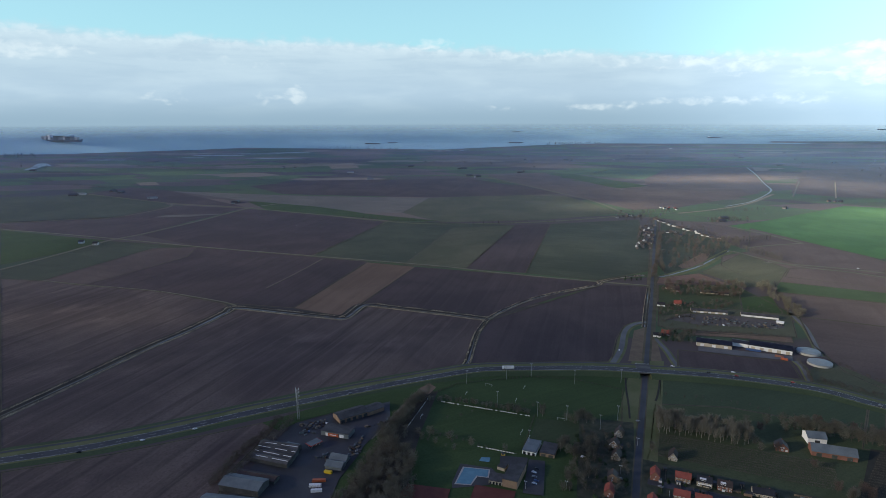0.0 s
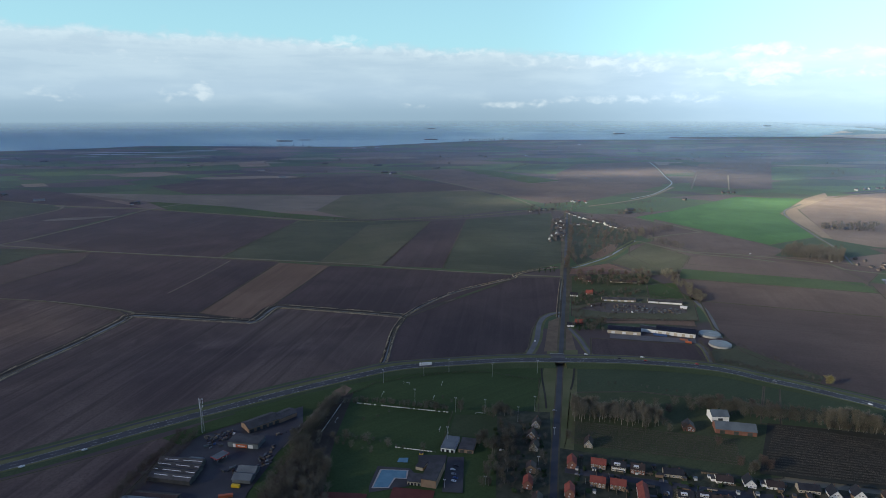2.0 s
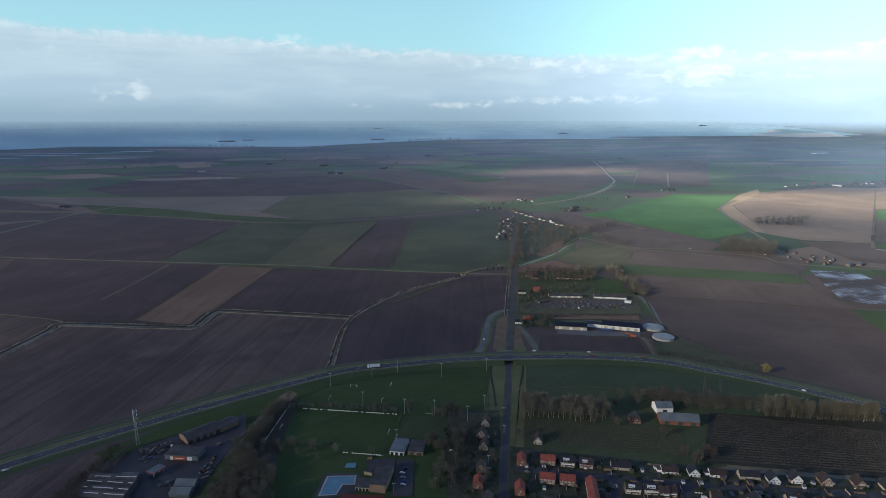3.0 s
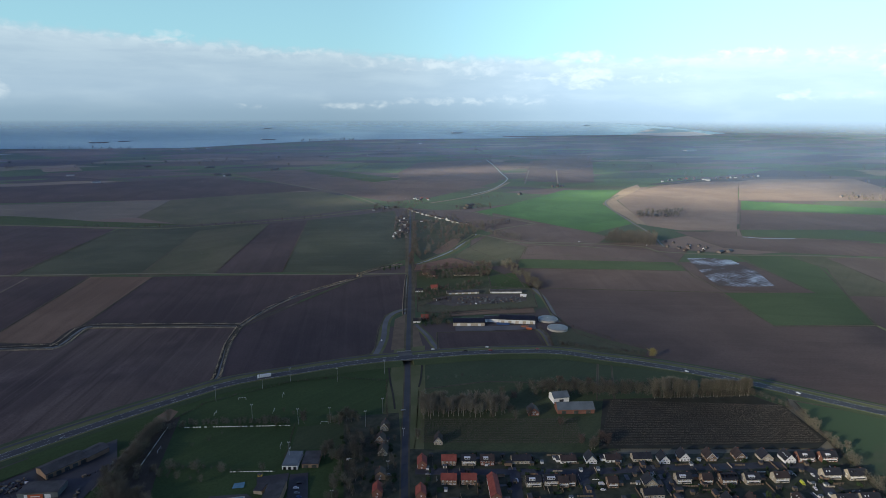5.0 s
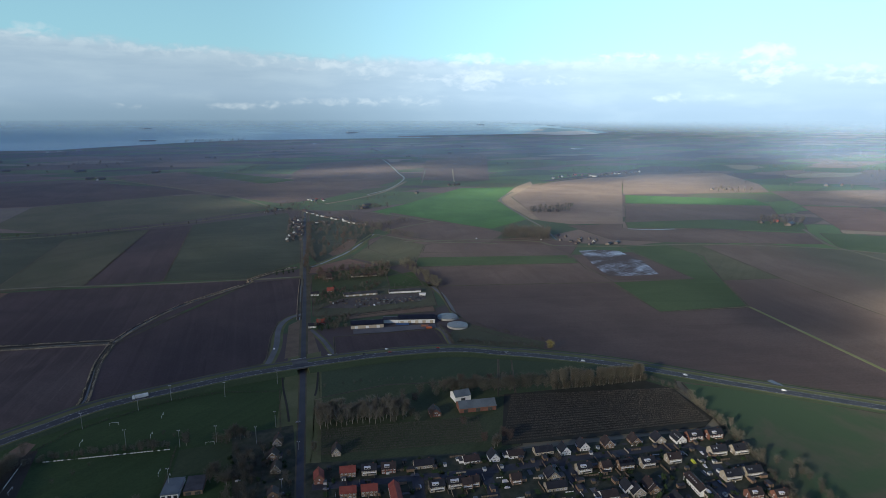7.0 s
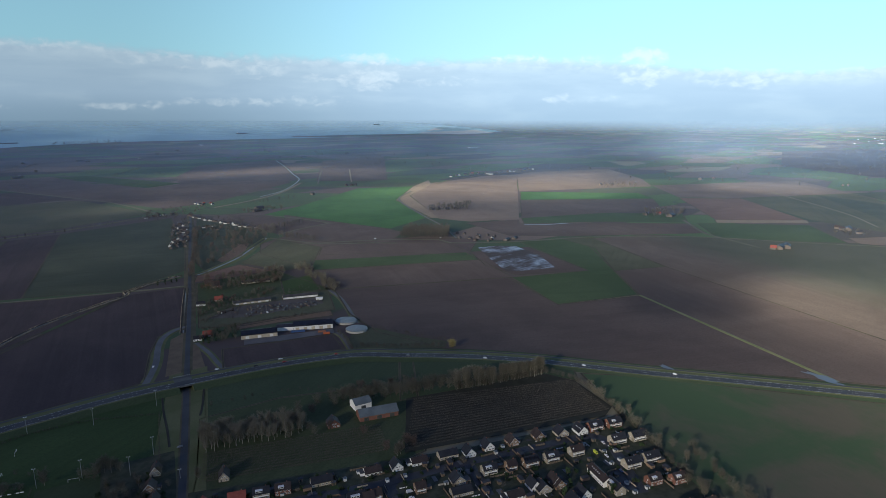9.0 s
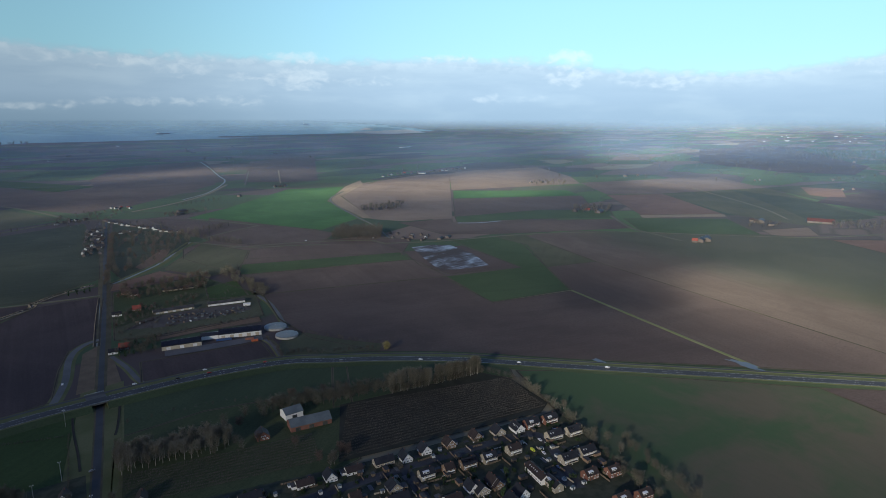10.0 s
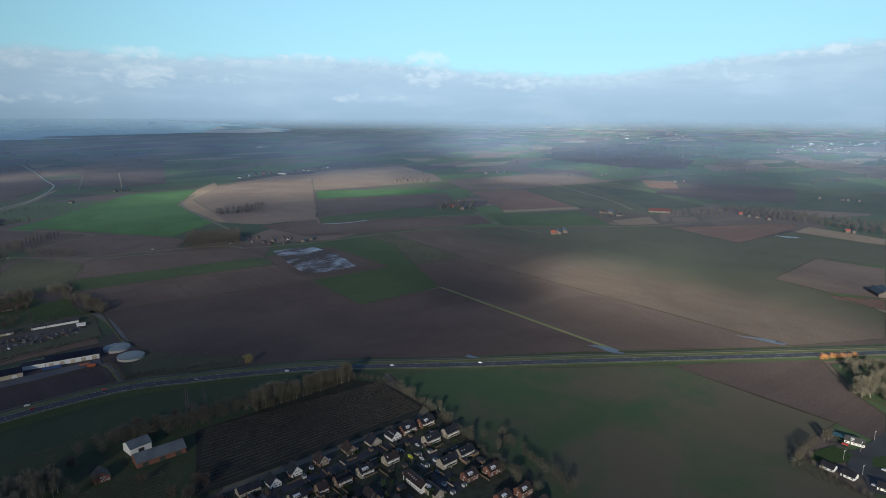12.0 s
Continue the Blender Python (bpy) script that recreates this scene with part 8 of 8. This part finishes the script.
hall("small grey shed with a vaulted roof", *[(-116.8, 486.5), (-101.3, 482.4)], 9, 3.6, 6.0, METAL_GREY, METAL_GREY, name="works_shed", category="shed")
hall("small roadside office with a pale roof", *[(-163.4, 507.1), (-151.3, 503.5)], 7, 3.0, 4.2, PLASTER_WHITE, METAL_GREY, name="office", category="office")
FUEL = thing("canopy", "grey fuel canopy with a red fascia on steel posts", "canopy", pose(-136.4, 511.6, 0.2, 0, 0, heading([(-137.3, 503.9), (-129.1, 513.9)])))
part("roof", boxes((0, 0, 4.3, 12.5, 8.6, 0.35)), METAL_GREY, FUEL)
part("fascia", boxes((0, -4.4, 3.9, 12.7, 0.16, 0.8), (-6.4, 0, 3.9, 0.16, 8.8, 0.8), (6.4, 0, 3.9, 0.16, 8.8, 0.8)), PAINTS["red"], FUEL, "red fascia")
for x, y in ((-4.5, -2.5), (4.5, -2.5), (-4.5, 2.5), (4.5, 2.5)):
    part("post", boxes((x, y, 0, 0.3, 0.3, 4.3)), STEEL, FUEL)
for x in (-2.5, 2.5):
    part("pump", boxes((x, 0, 0, 1.2, 0.7, 1.9)), METAL_WHITE, FUEL, "white fuel pump")
container((-113.9, 468.1), heading([(-118.3, 474.9), (-103.1, 471)]), PAINTS["yellow"], "yellow skip container in a works yard", 7)
container((-118.8, 455.5), 5, PAINTS["orange"], "orange tank trailer in a works yard", 11)
container((-120.4, 448.3), 5, PAINTS["white"], "white lorry box in a works yard", 10)
container((-117.8, 441.3), 8, PAINTS["white"], "white lorry box in a works yard", 9)
PILE = ["white", "grey", "black", "blue"]
for n, (pts, count) in enumerate((([(-161.2, 552.8), (-134.6, 561.6), (-132.5, 546.7), (-154.9, 539.5)], 34), ([(-103.8, 503.8), (-93.8, 529.3), (-92.1, 499.3), (-101.7, 492.5)], 22), ([(-129.7, 491.7), (-120.7, 497.6), (-119.7, 488.3)], 6), ([(-97.5, 545.4), (-72, 566.8), (-73.8, 557.4)], 8), ([(354.1, 865.7), (450.1, 843.6), (474.3, 866), (372.5, 902)], 75), ([(317, 904.1), (354.4, 888.9), (362.5, 910.7)], 12), ([(-161.4, 532.8), (-141, 539.9), (-140.4, 528)], 6))):
    for x, y in scatter(RND, pts, count, 3.0):
        w, d, h = RND.uniform(1.2, 4.5), RND.uniform(1.0, 2.2), RND.uniform(0.7, 2.2)
        g = thing("pallet_stack", "stacked crate of building stuff in the open", "crate", pose(x, y, 0.3, 0, 0, RND.uniform(0, 180)), "stacks in the yards")
        part("load", boxes((0, 0, 0.15, w, d, h)), PAINTS[RND.choice(PILE)] if RND.random() < 0.08 else RND.choice((WOOD, METAL_GREY, METAL_DARK, METAL_DARK, STONE_DARK, TILE_BROWN)), g)
        part("pallet", boxes((0, 0, 0, w, d, 0.15)), WOOD, g)


def lattice_mast(p, tall):
    t = thing("radio_mast", "tall grey lattice mast with antenna panels", "mast", pose(p[0], p[1], 0.1))
    legs = [Vector((1.6 * math.cos(a), 1.6 * math.sin(a), 0)) for a in (0.5, 2.6, 4.7)]
    for k, q in enumerate(legs):
        v, f = [], []
        limb(v, f, q, q * 0.35 + Vector((0, 0, tall)), 0.16, 0.1, 5)
        part("leg", mesh_of("leg", v, f, STEEL), STEEL, t)
    v, f = [], []
    for j in range(14):
        for k in range(3):
            s0, s1 = j / 14, (j + 1) / 14
            p0 = legs[k] * (1 - 0.65 * s0) + Vector((0, 0, tall * s0))
            p1 = legs[(k + 1) % 3] * (1 - 0.65 * s1) + Vector((0, 0, tall * s1))
            limb(v, f, p0, p1, 0.06, 0.06, 3)
    part("bracing", mesh_of("bracing", v, f, STEEL), STEEL, t)
    for z in (tall - 1.5, tall - 5.0, tall - 9.0):
        for a in (0.3, 2.4, 4.5):
            part("antenna", boxes((1.9 * math.cos(a), 1.9 * math.sin(a), z, 0.45, 0.45, 2.2)), METAL_WHITE, t)


lattice_mast((-164.7, 562), 34)

# ---- sports ground ----
A_PITCH = heading([(-22.7, 605.8), (72.3, 575.3)])


def lights(p, label="tall steel floodlight pole with lamp heads", tall=16, name="floodlight"):
    t = thing(name, label, "floodlight", pose(p[0], p[1], 0.1, 0, 0, A_PITCH), "floodlights round the pitches")
    v, f = [], []
    limb(v, f, Vector((0, 0, 0)), Vector((0, 0, tall)), 0.22, 0.12, 6)
    part("pole", mesh_of("pole", v, f, STEEL), STEEL, t)
    part("crossbar", boxes((0, 0, tall - 0.2, 2.4, 0.15, 0.15)), STEEL, t)
    for x in (-0.9, 0.9):
        part("lamp_head", boxes((x, -0.2, tall - 0.1, 0.7, 0.4, 0.5)), METAL_WHITE, t)


for p in [(6.9, 652.1), (53.3, 665.7), (83.3, 674.4), (131, 655.3), (185, 659.7), (158.7, 569.2), (136.7, 549.3), (78.7, 575.5), (63.8, 518), (39, 599.5), (107.3, 567.9)]:
    lights(p)
for p in [(53.7, 449.1), (87.1, 450), (137.5, 474), (165, 520.7)] + [(634.9, 39.3), (612.9, 51.6), (595.8, 40.0), (661.9, 28.8)]:
    lights(p, "slim street lamp on a steel pole", 8, "street_lamp")


def goal(p, turn):
    t = thing("goal", "white football goal with a net frame", "goal", pose(p[0], p[1], 0.15, 0, 0, turn), "goals on the pitches")
    for x in (-3.66, 3.66):
        part("post", boxes((x, 0, 0, 0.16, 0.16, 2.44)), FRAME_WHITE, t)
        part("stay", boxes((x, 1.0, 0, 0.1, 2.0, 0.1)), FRAME_WHITE, t)
    part("crossbar", boxes((0, 0, 2.44, 7.5, 0.16, 0.16)), FRAME_WHITE, t)


for p, a in zip([(-39.9, 570), (59.2, 540.8), (32, 646.7), (6, 622.9), (59.5, 607.9), (72, 641.8), (101.6, 567.8), (65.2, 530.3)], (90, 90, 0, 90, 90, 90, 0, 90)):
    goal(p, A_PITCH + a)


def boards(p, q, label, high=1.1, gap=0.25, length=2.6):
    """A line of white boards on posts along the touchline."""
    long, turn = math.hypot(q[0] - p[0], q[1] - p[1]), heading([p, q])
    t = thing("pitch_boards", label, "boards", pose(p[0], p[1], 0.15, 0, 0, turn))
    n = int(long / length)
    for k in range(n):
        if RND.random() < 0.12:
            continue
        part("board", shared(("board", length), lambda: boxes((0, 0, 0.1, length - gap, 0.08, high))), FRAME_WHITE, t).location = ((k + 0.5) * long / n, 0, 0)
    part("rail", boxes((long / 2, 0.08, 0.5, long, 0.06, 0.08)), STEEL, t)


boards(*[(-21.5, 605.8), (71.1, 575.3)], "white advertising boards along the touchline", 1.0, 0.5)
boards(*[(-35.5, 612.1), (-52.7, 549.2)], "white boards behind a goal", 1.0, 0.9)
boards(*[(15.7, 515.0), (51.4, 502.8)], "white boards along the near touchline", 0.8, 1.5)

t = thing("shed", "small yellow kiosk shed beside the pitch", "shed", pose(38.7, 501.2, 0.12, 0, 0, A_PITCH))
SHED_YELLOW = shade("yellow_paint", (0.50, 0.36, 0.06), (0.58, 0.42, 0.09), 0.6, 0.6)
part("wall", boxes((0, 0, 0, 3.4, 2.4, 2.1)), SHED_YELLOW, t)
part("roof", boxes((0, 0, 2.1, 3.7, 2.7, 0.14)), METAL_DARK, t, "dark flat roof")
part("hatch", boxes((0, -1.23, 0.95, 1.8, 0.08, 0.9)), DOOR_DARK, t)


# painted lines of the pitches
def pitch_lines(corners):
    (ax, ay), (bx, by), (cx, cy), (dx, dy) = corners
    verts, faces = [], []

    def at(u, v):
        return Vector((ax + (bx - ax) * u + (dx - ax) * v + (ax - bx + cx - dx) * u * v, ay + (by - ay) * u + (dy - ay) * v + (ay - by + cy - dy) * u * v, 0.8))

    for (u0, v0), (u1, v1) in (((0, 0), (1, 0)), ((1, 0), (1, 1)), ((1, 1), (0, 1)), ((0, 1), (0, 0)), ((0.5, 0), (0.5, 1)), ((0.16, 0.2), (0.16, 0.8)), ((0.84, 0.2), (0.84, 0.8)), ((0, 0.2), (0.16, 0.2)), ((0, 0.8), (0.16, 0.8)), ((1, 0.2), (0.84, 0.2)), ((1, 0.8), (0.84, 0.8))):
        p, q = at(u0, v0), at(u1, v1)
        w = (q - p).cross(Vector((0, 0, 1))).normalized() * 0.04
        n = len(verts)
        verts += [tuple(p - w), tuple(q - w), tuple(q + w), tuple(p + w)]
        faces.append((n, n + 1, n + 2, n + 3))
    land("pitch_lines", verts, faces, MARKING, "faint white painted pitch lines on turf", "pitch marking")


hall("low clubhouse with a white roof edge and flat roof", *[(56.2, 504.2), (68, 499.8)], 22, 3.6, 4, PLASTER_WHITE, METAL_GREY, flat=True, doors=3, door_mat=GLASS_DARK, name="clubhouse", category="clubhouse")
hall("flat-roofed changing rooms with pale brick walls", *[(71.7, 500.8), (84.3, 496.5)], 20, 3.6, 4, BRICK_BROWN, FELT, flat=True, doors=2, door_mat=DOOR_DARK, name="clubhouse", category="clubhouse")
hall("sports hall with a dark roof and pale brick wall", *[(34.9, 453.3), (46.7, 448.9)], 30, 7.0, 8, BRICK_BROWN, FELT, flat=True, name="sports_hall", category="hall")
hall("low pool building with a flat dark roof", *[(23.8, 456.9), (34.5, 454)], 12, 3.2, 4, BRICK_PALE, FELT, flat=True, doors=4, door_mat=GLASS_DARK, name="pool_building", category="building")
hall("low flat-roofed pavilion beside the pool", *[(32.1, 478.1), (38.2, 474.8)], 10, 3.0, 4, BRICK_PALE, FELT, flat=True, name="pool_building", category="building")
sheet("pool_terrace", [(0.1, 486), (27.2, 479.7), (31.7, 471.2), (25.1, 454.6), (-6.8, 449), (-7, 456.9)], YARD, "grey paved terrace round an outdoor pool", "pavement")
sheet("pool_edge", [(2.1, 480.8), (26.1, 477), (24.1, 464.3), (14.6, 466.1), (9.1, 453.4), (-5, 454.6)], CONCRETE, "pale concrete rim round a swimming pool", "pool edge", 0.86)
sheet("pool", [(3.6, 479.5), (24.6, 476.1), (23, 465.5), (13.6, 467.3), (8.4, 454.7), (-3.6, 455.8)], POOL_BLUE, "outdoor swimming pool with turquoise water", "pool", 0.9)
sheet("pool", [(18.9, 496.6), (27, 495.9), (25.7, 488.5), (16.7, 490.1)], POOL_BLUE, "small turquoise paddling pool", "pool", 0.9)
sheet("tennis_court", [(12.4, 454.2), (45.5, 445.7), (40.6, 425), (7, 431.3)], CLAY, "red clay tennis court", "tennis court", 0.9)
sheet("tennis_court", [(-43.8, 454.3), (-8.2, 447.4), (-11, 429.3), (-50.1, 437.1)], CLAY, "red clay tennis court", "tennis court", 0.9)
sheet("car_park", [(61.3, 494), (75.5, 491.7), (67.3, 440.3), (50.8, 443.6)], YARD, "dark asphalt car park beside the club", "car park", 0.9)
sheet("yard", [(35.9, 499.9), (61, 496.8), (56.4, 476.1), (34.9, 483.4)], YARD, "dark paved forecourt beside the pool", "yard")

# ---- wet places ----
def puddle(p, rx, ry, turn, seed, label="shallow flood water on a ploughed field", mat=WATER):
    n, pts = 44, []
    for k in range(n):
        a = 2 * math.pi * k / n
        r = 0.75 + 0.55 * noise.noise((math.cos(a) * 1.7 + seed, math.sin(a) * 1.7, seed * 0.7)) + 0.18 * noise.noise((math.cos(a) * 6, math.sin(a) * 6, seed))
        x, y = rx * r * math.cos(a), ry * r * math.sin(a)
        c, s = math.cos(radians(turn)), math.sin(radians(turn))
        pts.append((p[0] + x * c - y * s, p[1] + x * s + y * c))
    sheet("flood_water", pts, mat, label, "flood water", 0.95 + 0.01 * (seed % 9))


FLOOD = flooded("flooded_soil", heading([(842, 896), (1007, 906)]))
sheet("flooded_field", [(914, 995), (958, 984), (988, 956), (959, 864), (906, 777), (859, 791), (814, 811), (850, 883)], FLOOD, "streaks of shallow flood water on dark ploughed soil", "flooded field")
for k, (p, rx, ry) in enumerate(zip([(748, 280.9), (741.1, 269), (873.7, 129.6), (869.9, 114.4), (1627, 127), (643.4, 398.7)], (22, 16, 34, 20, 34, 10), (6, 4, 5, 4, 10, 4))):
    puddle(p, rx, ry, heading([(749.8, 288.1), (749.6, 261.8)]), 20 + k)
puddle((-866, 1869), 120, 30, 10, 31, "pale wet hollow in a ploughed field", STUBBLE)
ribbon("pool_strip", smooth_line([(1203, 1131), (1242, 1094), (1305, 1071)], 20), [(-4, 0.9, 0), (4, 0.9, 0)], [WATER], "long narrow pool between fields", "water")
ribbon("creek", smooth_line([(-2583, 3541), (-2678, 3749), (-2874, 4083), (-2667, 3839)], 40), [(-25, 3.0, 0), (25, 3.0, 0)], [WATER], "pale creek on the far plain", "water")
for k, (p, rx, ry) in enumerate(zip([(-1947, 5275), (-1442, 4603), (-1550, 5447), (-2048, 5033), (-2677, 4481), (-2154, 4740)], (420, 300, 200, 260, 200, 160), (60, 40, 60, 50, 40, 30))):
    puddle(p, rx, ry, 0, 40 + k, "pale shallow pools in a salt marsh", SALT)
puddle((9974, 1615), 900, 260, 20, 50, "pale lake on the far plain")

# ---- far houses, farms and villages ----
def far_house(label, w, d, eaves, ridge, wall, roof, name="far_house"):
    h = thing(name, label, "house")
    part("wall", gabled(w, d, eaves, ridge), wall, h)
    part("roof", pitched(w, d, eaves, ridge), roof, h)
    part("window", boxes(*((x, -d / 2 - 0.05, 1.0, 1.6, 0.1, 1.4) for x in (-w / 4, w / 4))), GLASS_DARK, h)
    return h


WHITISH = shade("weathered_white", (0.42, 0.42, 0.41), (0.52, 0.52, 0.50))
FAR_BRICK = shade("weathered_brick", (0.095, 0.080, 0.072), (0.130, 0.110, 0.100))
FARS = [far_house("white-walled house on the far plain", 12, 9, 4.5, 8.5, WHITISH, TILE_GREY), far_house("brick house with a red roof on the far plain", 12, 9, 4.5, 8.5, FAR_BRICK, TILE_RED), far_house("brick house with a dark roof on the far plain", 13, 9, 4.5, 8.5, FAR_BRICK, TILE_GREY), far_house("long pale barn on the far plain", 34, 14, 5, 8, WHITISH, METAL_GREY, "far_barn"), far_house("long grey barn on the far plain", 34, 16, 5, 9, FAR_BRICK, TILE_GREY, "far_barn"), far_house("long white greenhouse on the far plain", 150, 40, 5, 7, METAL_WHITE, METAL_GREY, "greenhouse"), far_house("brown brick house with a dark roof on the far plain", 11, 8.5, 4.5, 8.5, FAR_BRICK, TILE_BROWN)]


def settle(kinds, places, turn, group, size=1.0):
    for x, y in places:
        px, py, pz = drawn_in(x, y, 0.2)
        k = size * math.hypot(px - MID[0], py - MID[1]) / max(1.0, math.hypot(x - MID[0], y - MID[1]))
        ob = copy_thing(FARS[RND.choice(kinds)], pose(px, py, pz, 0, 0, turn + RND.choice((0, 0, 90)) + RND.uniform(-8, 8)))
        ob.scale = (k, k, k)
        ob["group"] = group


settle((0, 2, 6, 6, 6), scatter(RND, [(404, 1391), (444, 1399), (552, 1727), (504, 1704)], 46, 10), A_ROAD, "village along the road", 0.66)
settle((0, 0, 2, 6, 6), along_line([(579, 1821), (590, 1732), (615, 1629), (629, 1538), (653, 1518)], 10, RND, 6), 150, "village along the road", 0.66)
settle((0, 2, 6), along_line([(526, 1597), (562, 1610), (560, 1557)], 14, RND, 5), 150, "village along the road", 0.66)
settle((0, 2, 6), along_line([(470, 1849), (517, 1877), (556, 1871)], 13, RND, 6), 20, "village along the road", 0.66)
settle((0, 1, 2), scatter(RND, [(650, 2012), (707, 1988), (738, 2052), (672, 2064)], 6, 20), 20, "village along the road", 0.66)
settle((4,), [(761, 1783), (790, 1836)], 10, "far farms", 0.8)
settle((0, 6, 6, 6, 2), scatter(RND, [(929, 1105), (988, 1007), (1047, 1059), (985, 1151)], 13, 16), 20, "hamlet on the dike", 0.58)
settle((4,), [(1022, 1016), (1048, 1017)], 20, "hamlet on the dike", 0.58)
settle((0, 1, 2), along_line([(1907, 2251), (2047, 2282), (2166, 2259), (2315, 2257), (2514, 2267)], 30, RND, 14), 30, "far hamlet", 1.0)
settle((3,), [(2124, 2216)], 30, "far hamlet", 1.0)
settle((2, 6, 0), along_line([(1175, 1482), (1235, 1442)], 22, RND, 5), 10, "farm among trees", 0.8)
settle((3, 4, 0), [(-933, 1436), (-886, 1417), (-819, 2140), (-814, 2169), (-1539, 2356), (-1528, 2393), (-1455, 2489), (-1398, 2450), (-2678, 3749), (-2549, 3541)] , 12, "far farms")
settle((3, 0, 4), [(-17, 3669), (10, 3669), (39, 3201), (67, 3139), (82, 3170), (346, 3475), (323, 3403), (749, 4468), (779, 4408), (1094, 4467), (-1108, 3752), (-1026, 3709), (-623, 3398), (-455, 3018)], 12, "far farms")
settle((3,), [(-222, 5714), (-145, 5814), (-12, 5812), (2075, 6215), (-1180, 2275)], 12, "far farms", 1.0)
settle((4, 6, 2, 1), [(1384, 591), (1405, 585), (1424, 581), (1761, 595), (1747, 579), (1764, 572), (1726, 537), (1584, 1018), (1622, 1001), (1620, 962), (2691, 1443), (2748, 1411), (2137, 1578), (2181, 1551)], 15, "far farms")
settle((6, 1, 2, 6), [(2878, 937), (2916, 930), (3133, 700), (2744, 587), (2787, 561), (1925, 258), (1905, 236), (1896, 214), (1870, 186), (2451, 74), (2441, 10), (2435, -5), (2438, -35), (1770, 15), (1768, 4)], 15, "far farms", 0.9)
settle((6, 0, 2, 4), [(1195, -3), (1184, -8), (1199, -16), (1318, 2210), (1339, 2209), (1359, 2208), (1078, 2043)], 15, "far farms")
settle((0, 1, 2, 6, 2), scatter(RND, [(5318, 449), (5506, -95), (7037, -140), (7007, 325)], 110, 34), 10, "far town", 0.95)
settle((3, 0), scatter(RND, [(7168, 89), (6970, -432), (8234, -522), (7849, 39)], 14, 90), 10, "far town", 1.0)
settle((0, 3, 1), scatter(RND, [(7048, 2315), (7336, 1321), (10193, 1812), (9946, 3244)], 34, 120), 10, "far village", 1.2)
settle((6, 4, 2), scatter(RND, [(4702, 2934), (4038, -221), (4840, -279), (5576, 1109), (8045, 4790)], 46, 150), 10, "scattered far houses", 1.0)
settle((6, 4, 2), scatter(RND, [(-2688, 3982), (2470, 3635), (3641, 5390), (968, 5798), (-3151, 4677)], 30, 150), 10, "scattered far houses", 1.0)
settle((5,), [(3844, 4213)] + [(7253, 186)], 10, "far greenhouses", 1.0)
for f in FARS:
    drop_thing(f)
px, py, pz = drawn_in(1860, 458, 0.2)
RB = thing("barn", "big farm barn with a bright red roof", "barn", pose(px, py, pz, 0, 0, heading([(1844, 482), (1857, 424)])))
part("wall", gabled(62, 24, 5, 11), FAR_BRICK, RB)
part("roof", pitched(62, 24, 5, 11), shade("dark_red_tile", (0.085, 0.030, 0.026), (0.110, 0.040, 0.034)), RB)
part("door", boxes((0, -12.1, 0, 6, 0.2, 4)), DOOR_DARK, RB)

# ---- ships on the estuary ----
def ship(p, long, label, laden=True, turn=0.0):
    px, py, pz = drawn_in(p[0], p[1], 2.0)
    k = math.hypot(px - MID[0], py - MID[1]) / math.hypot(p[0] - MID[0], p[1] - MID[1]) * long / 100.0
    t = thing("ship", label, "ship", pose(px, py, pz, 0, 0, turn) @ Matrix.Diagonal((k, k, k, 1)))
    v = [(-50, -7, 0), (44, -7, 0), (50, 0, 0), (44, 7, 0), (-50, 7, 0), (-50, -7.5, 7), (46, -7.5, 7), (53, 0, 8), (46, 7.5, 7), (-50, 7.5, 7)]
    f = [(0, 1, 6, 5), (1, 2, 7, 6), (2, 3, 8, 7), (3, 4, 9, 8), (4, 0, 5, 9), (5, 6, 7, 8, 9)]
    part("hull", mesh_of("hull", v, f, METAL_DARK), METAL_DARK, t, "dark hull")
    part("bridge_house", boxes((-30 if laden else -42, 0, 7, 6, 12, 13 if laden else 6)), METAL_WHITE, t)
    if laden:
        rnd = random.Random(5)
        for x in range(-46, 44, 6):
            if not -35 < x < -26:
                part("container_stack", boxes((x, 0, 7, 5.2, 13, rnd.uniform(6, 11))), rnd.choice((METAL_GREY, METAL_DARK, PAINTS["grey"], METAL_GREY, CONCRETE)), t)


ship((-5524, 8248), 520, "laden container ship on the hazy estuary", True, 5)
for p, l in zip([(-1103, 7389), (-903, 7728), (644, 7684), (3949, 9839), (1224, 14845)], (180, 120, 170, 220, 180)):
    ship(p, l, "low dark barge on the estuary", False, 0)
ship((11838, 17860), 260, "white ship far out on the estuary", False, 0)
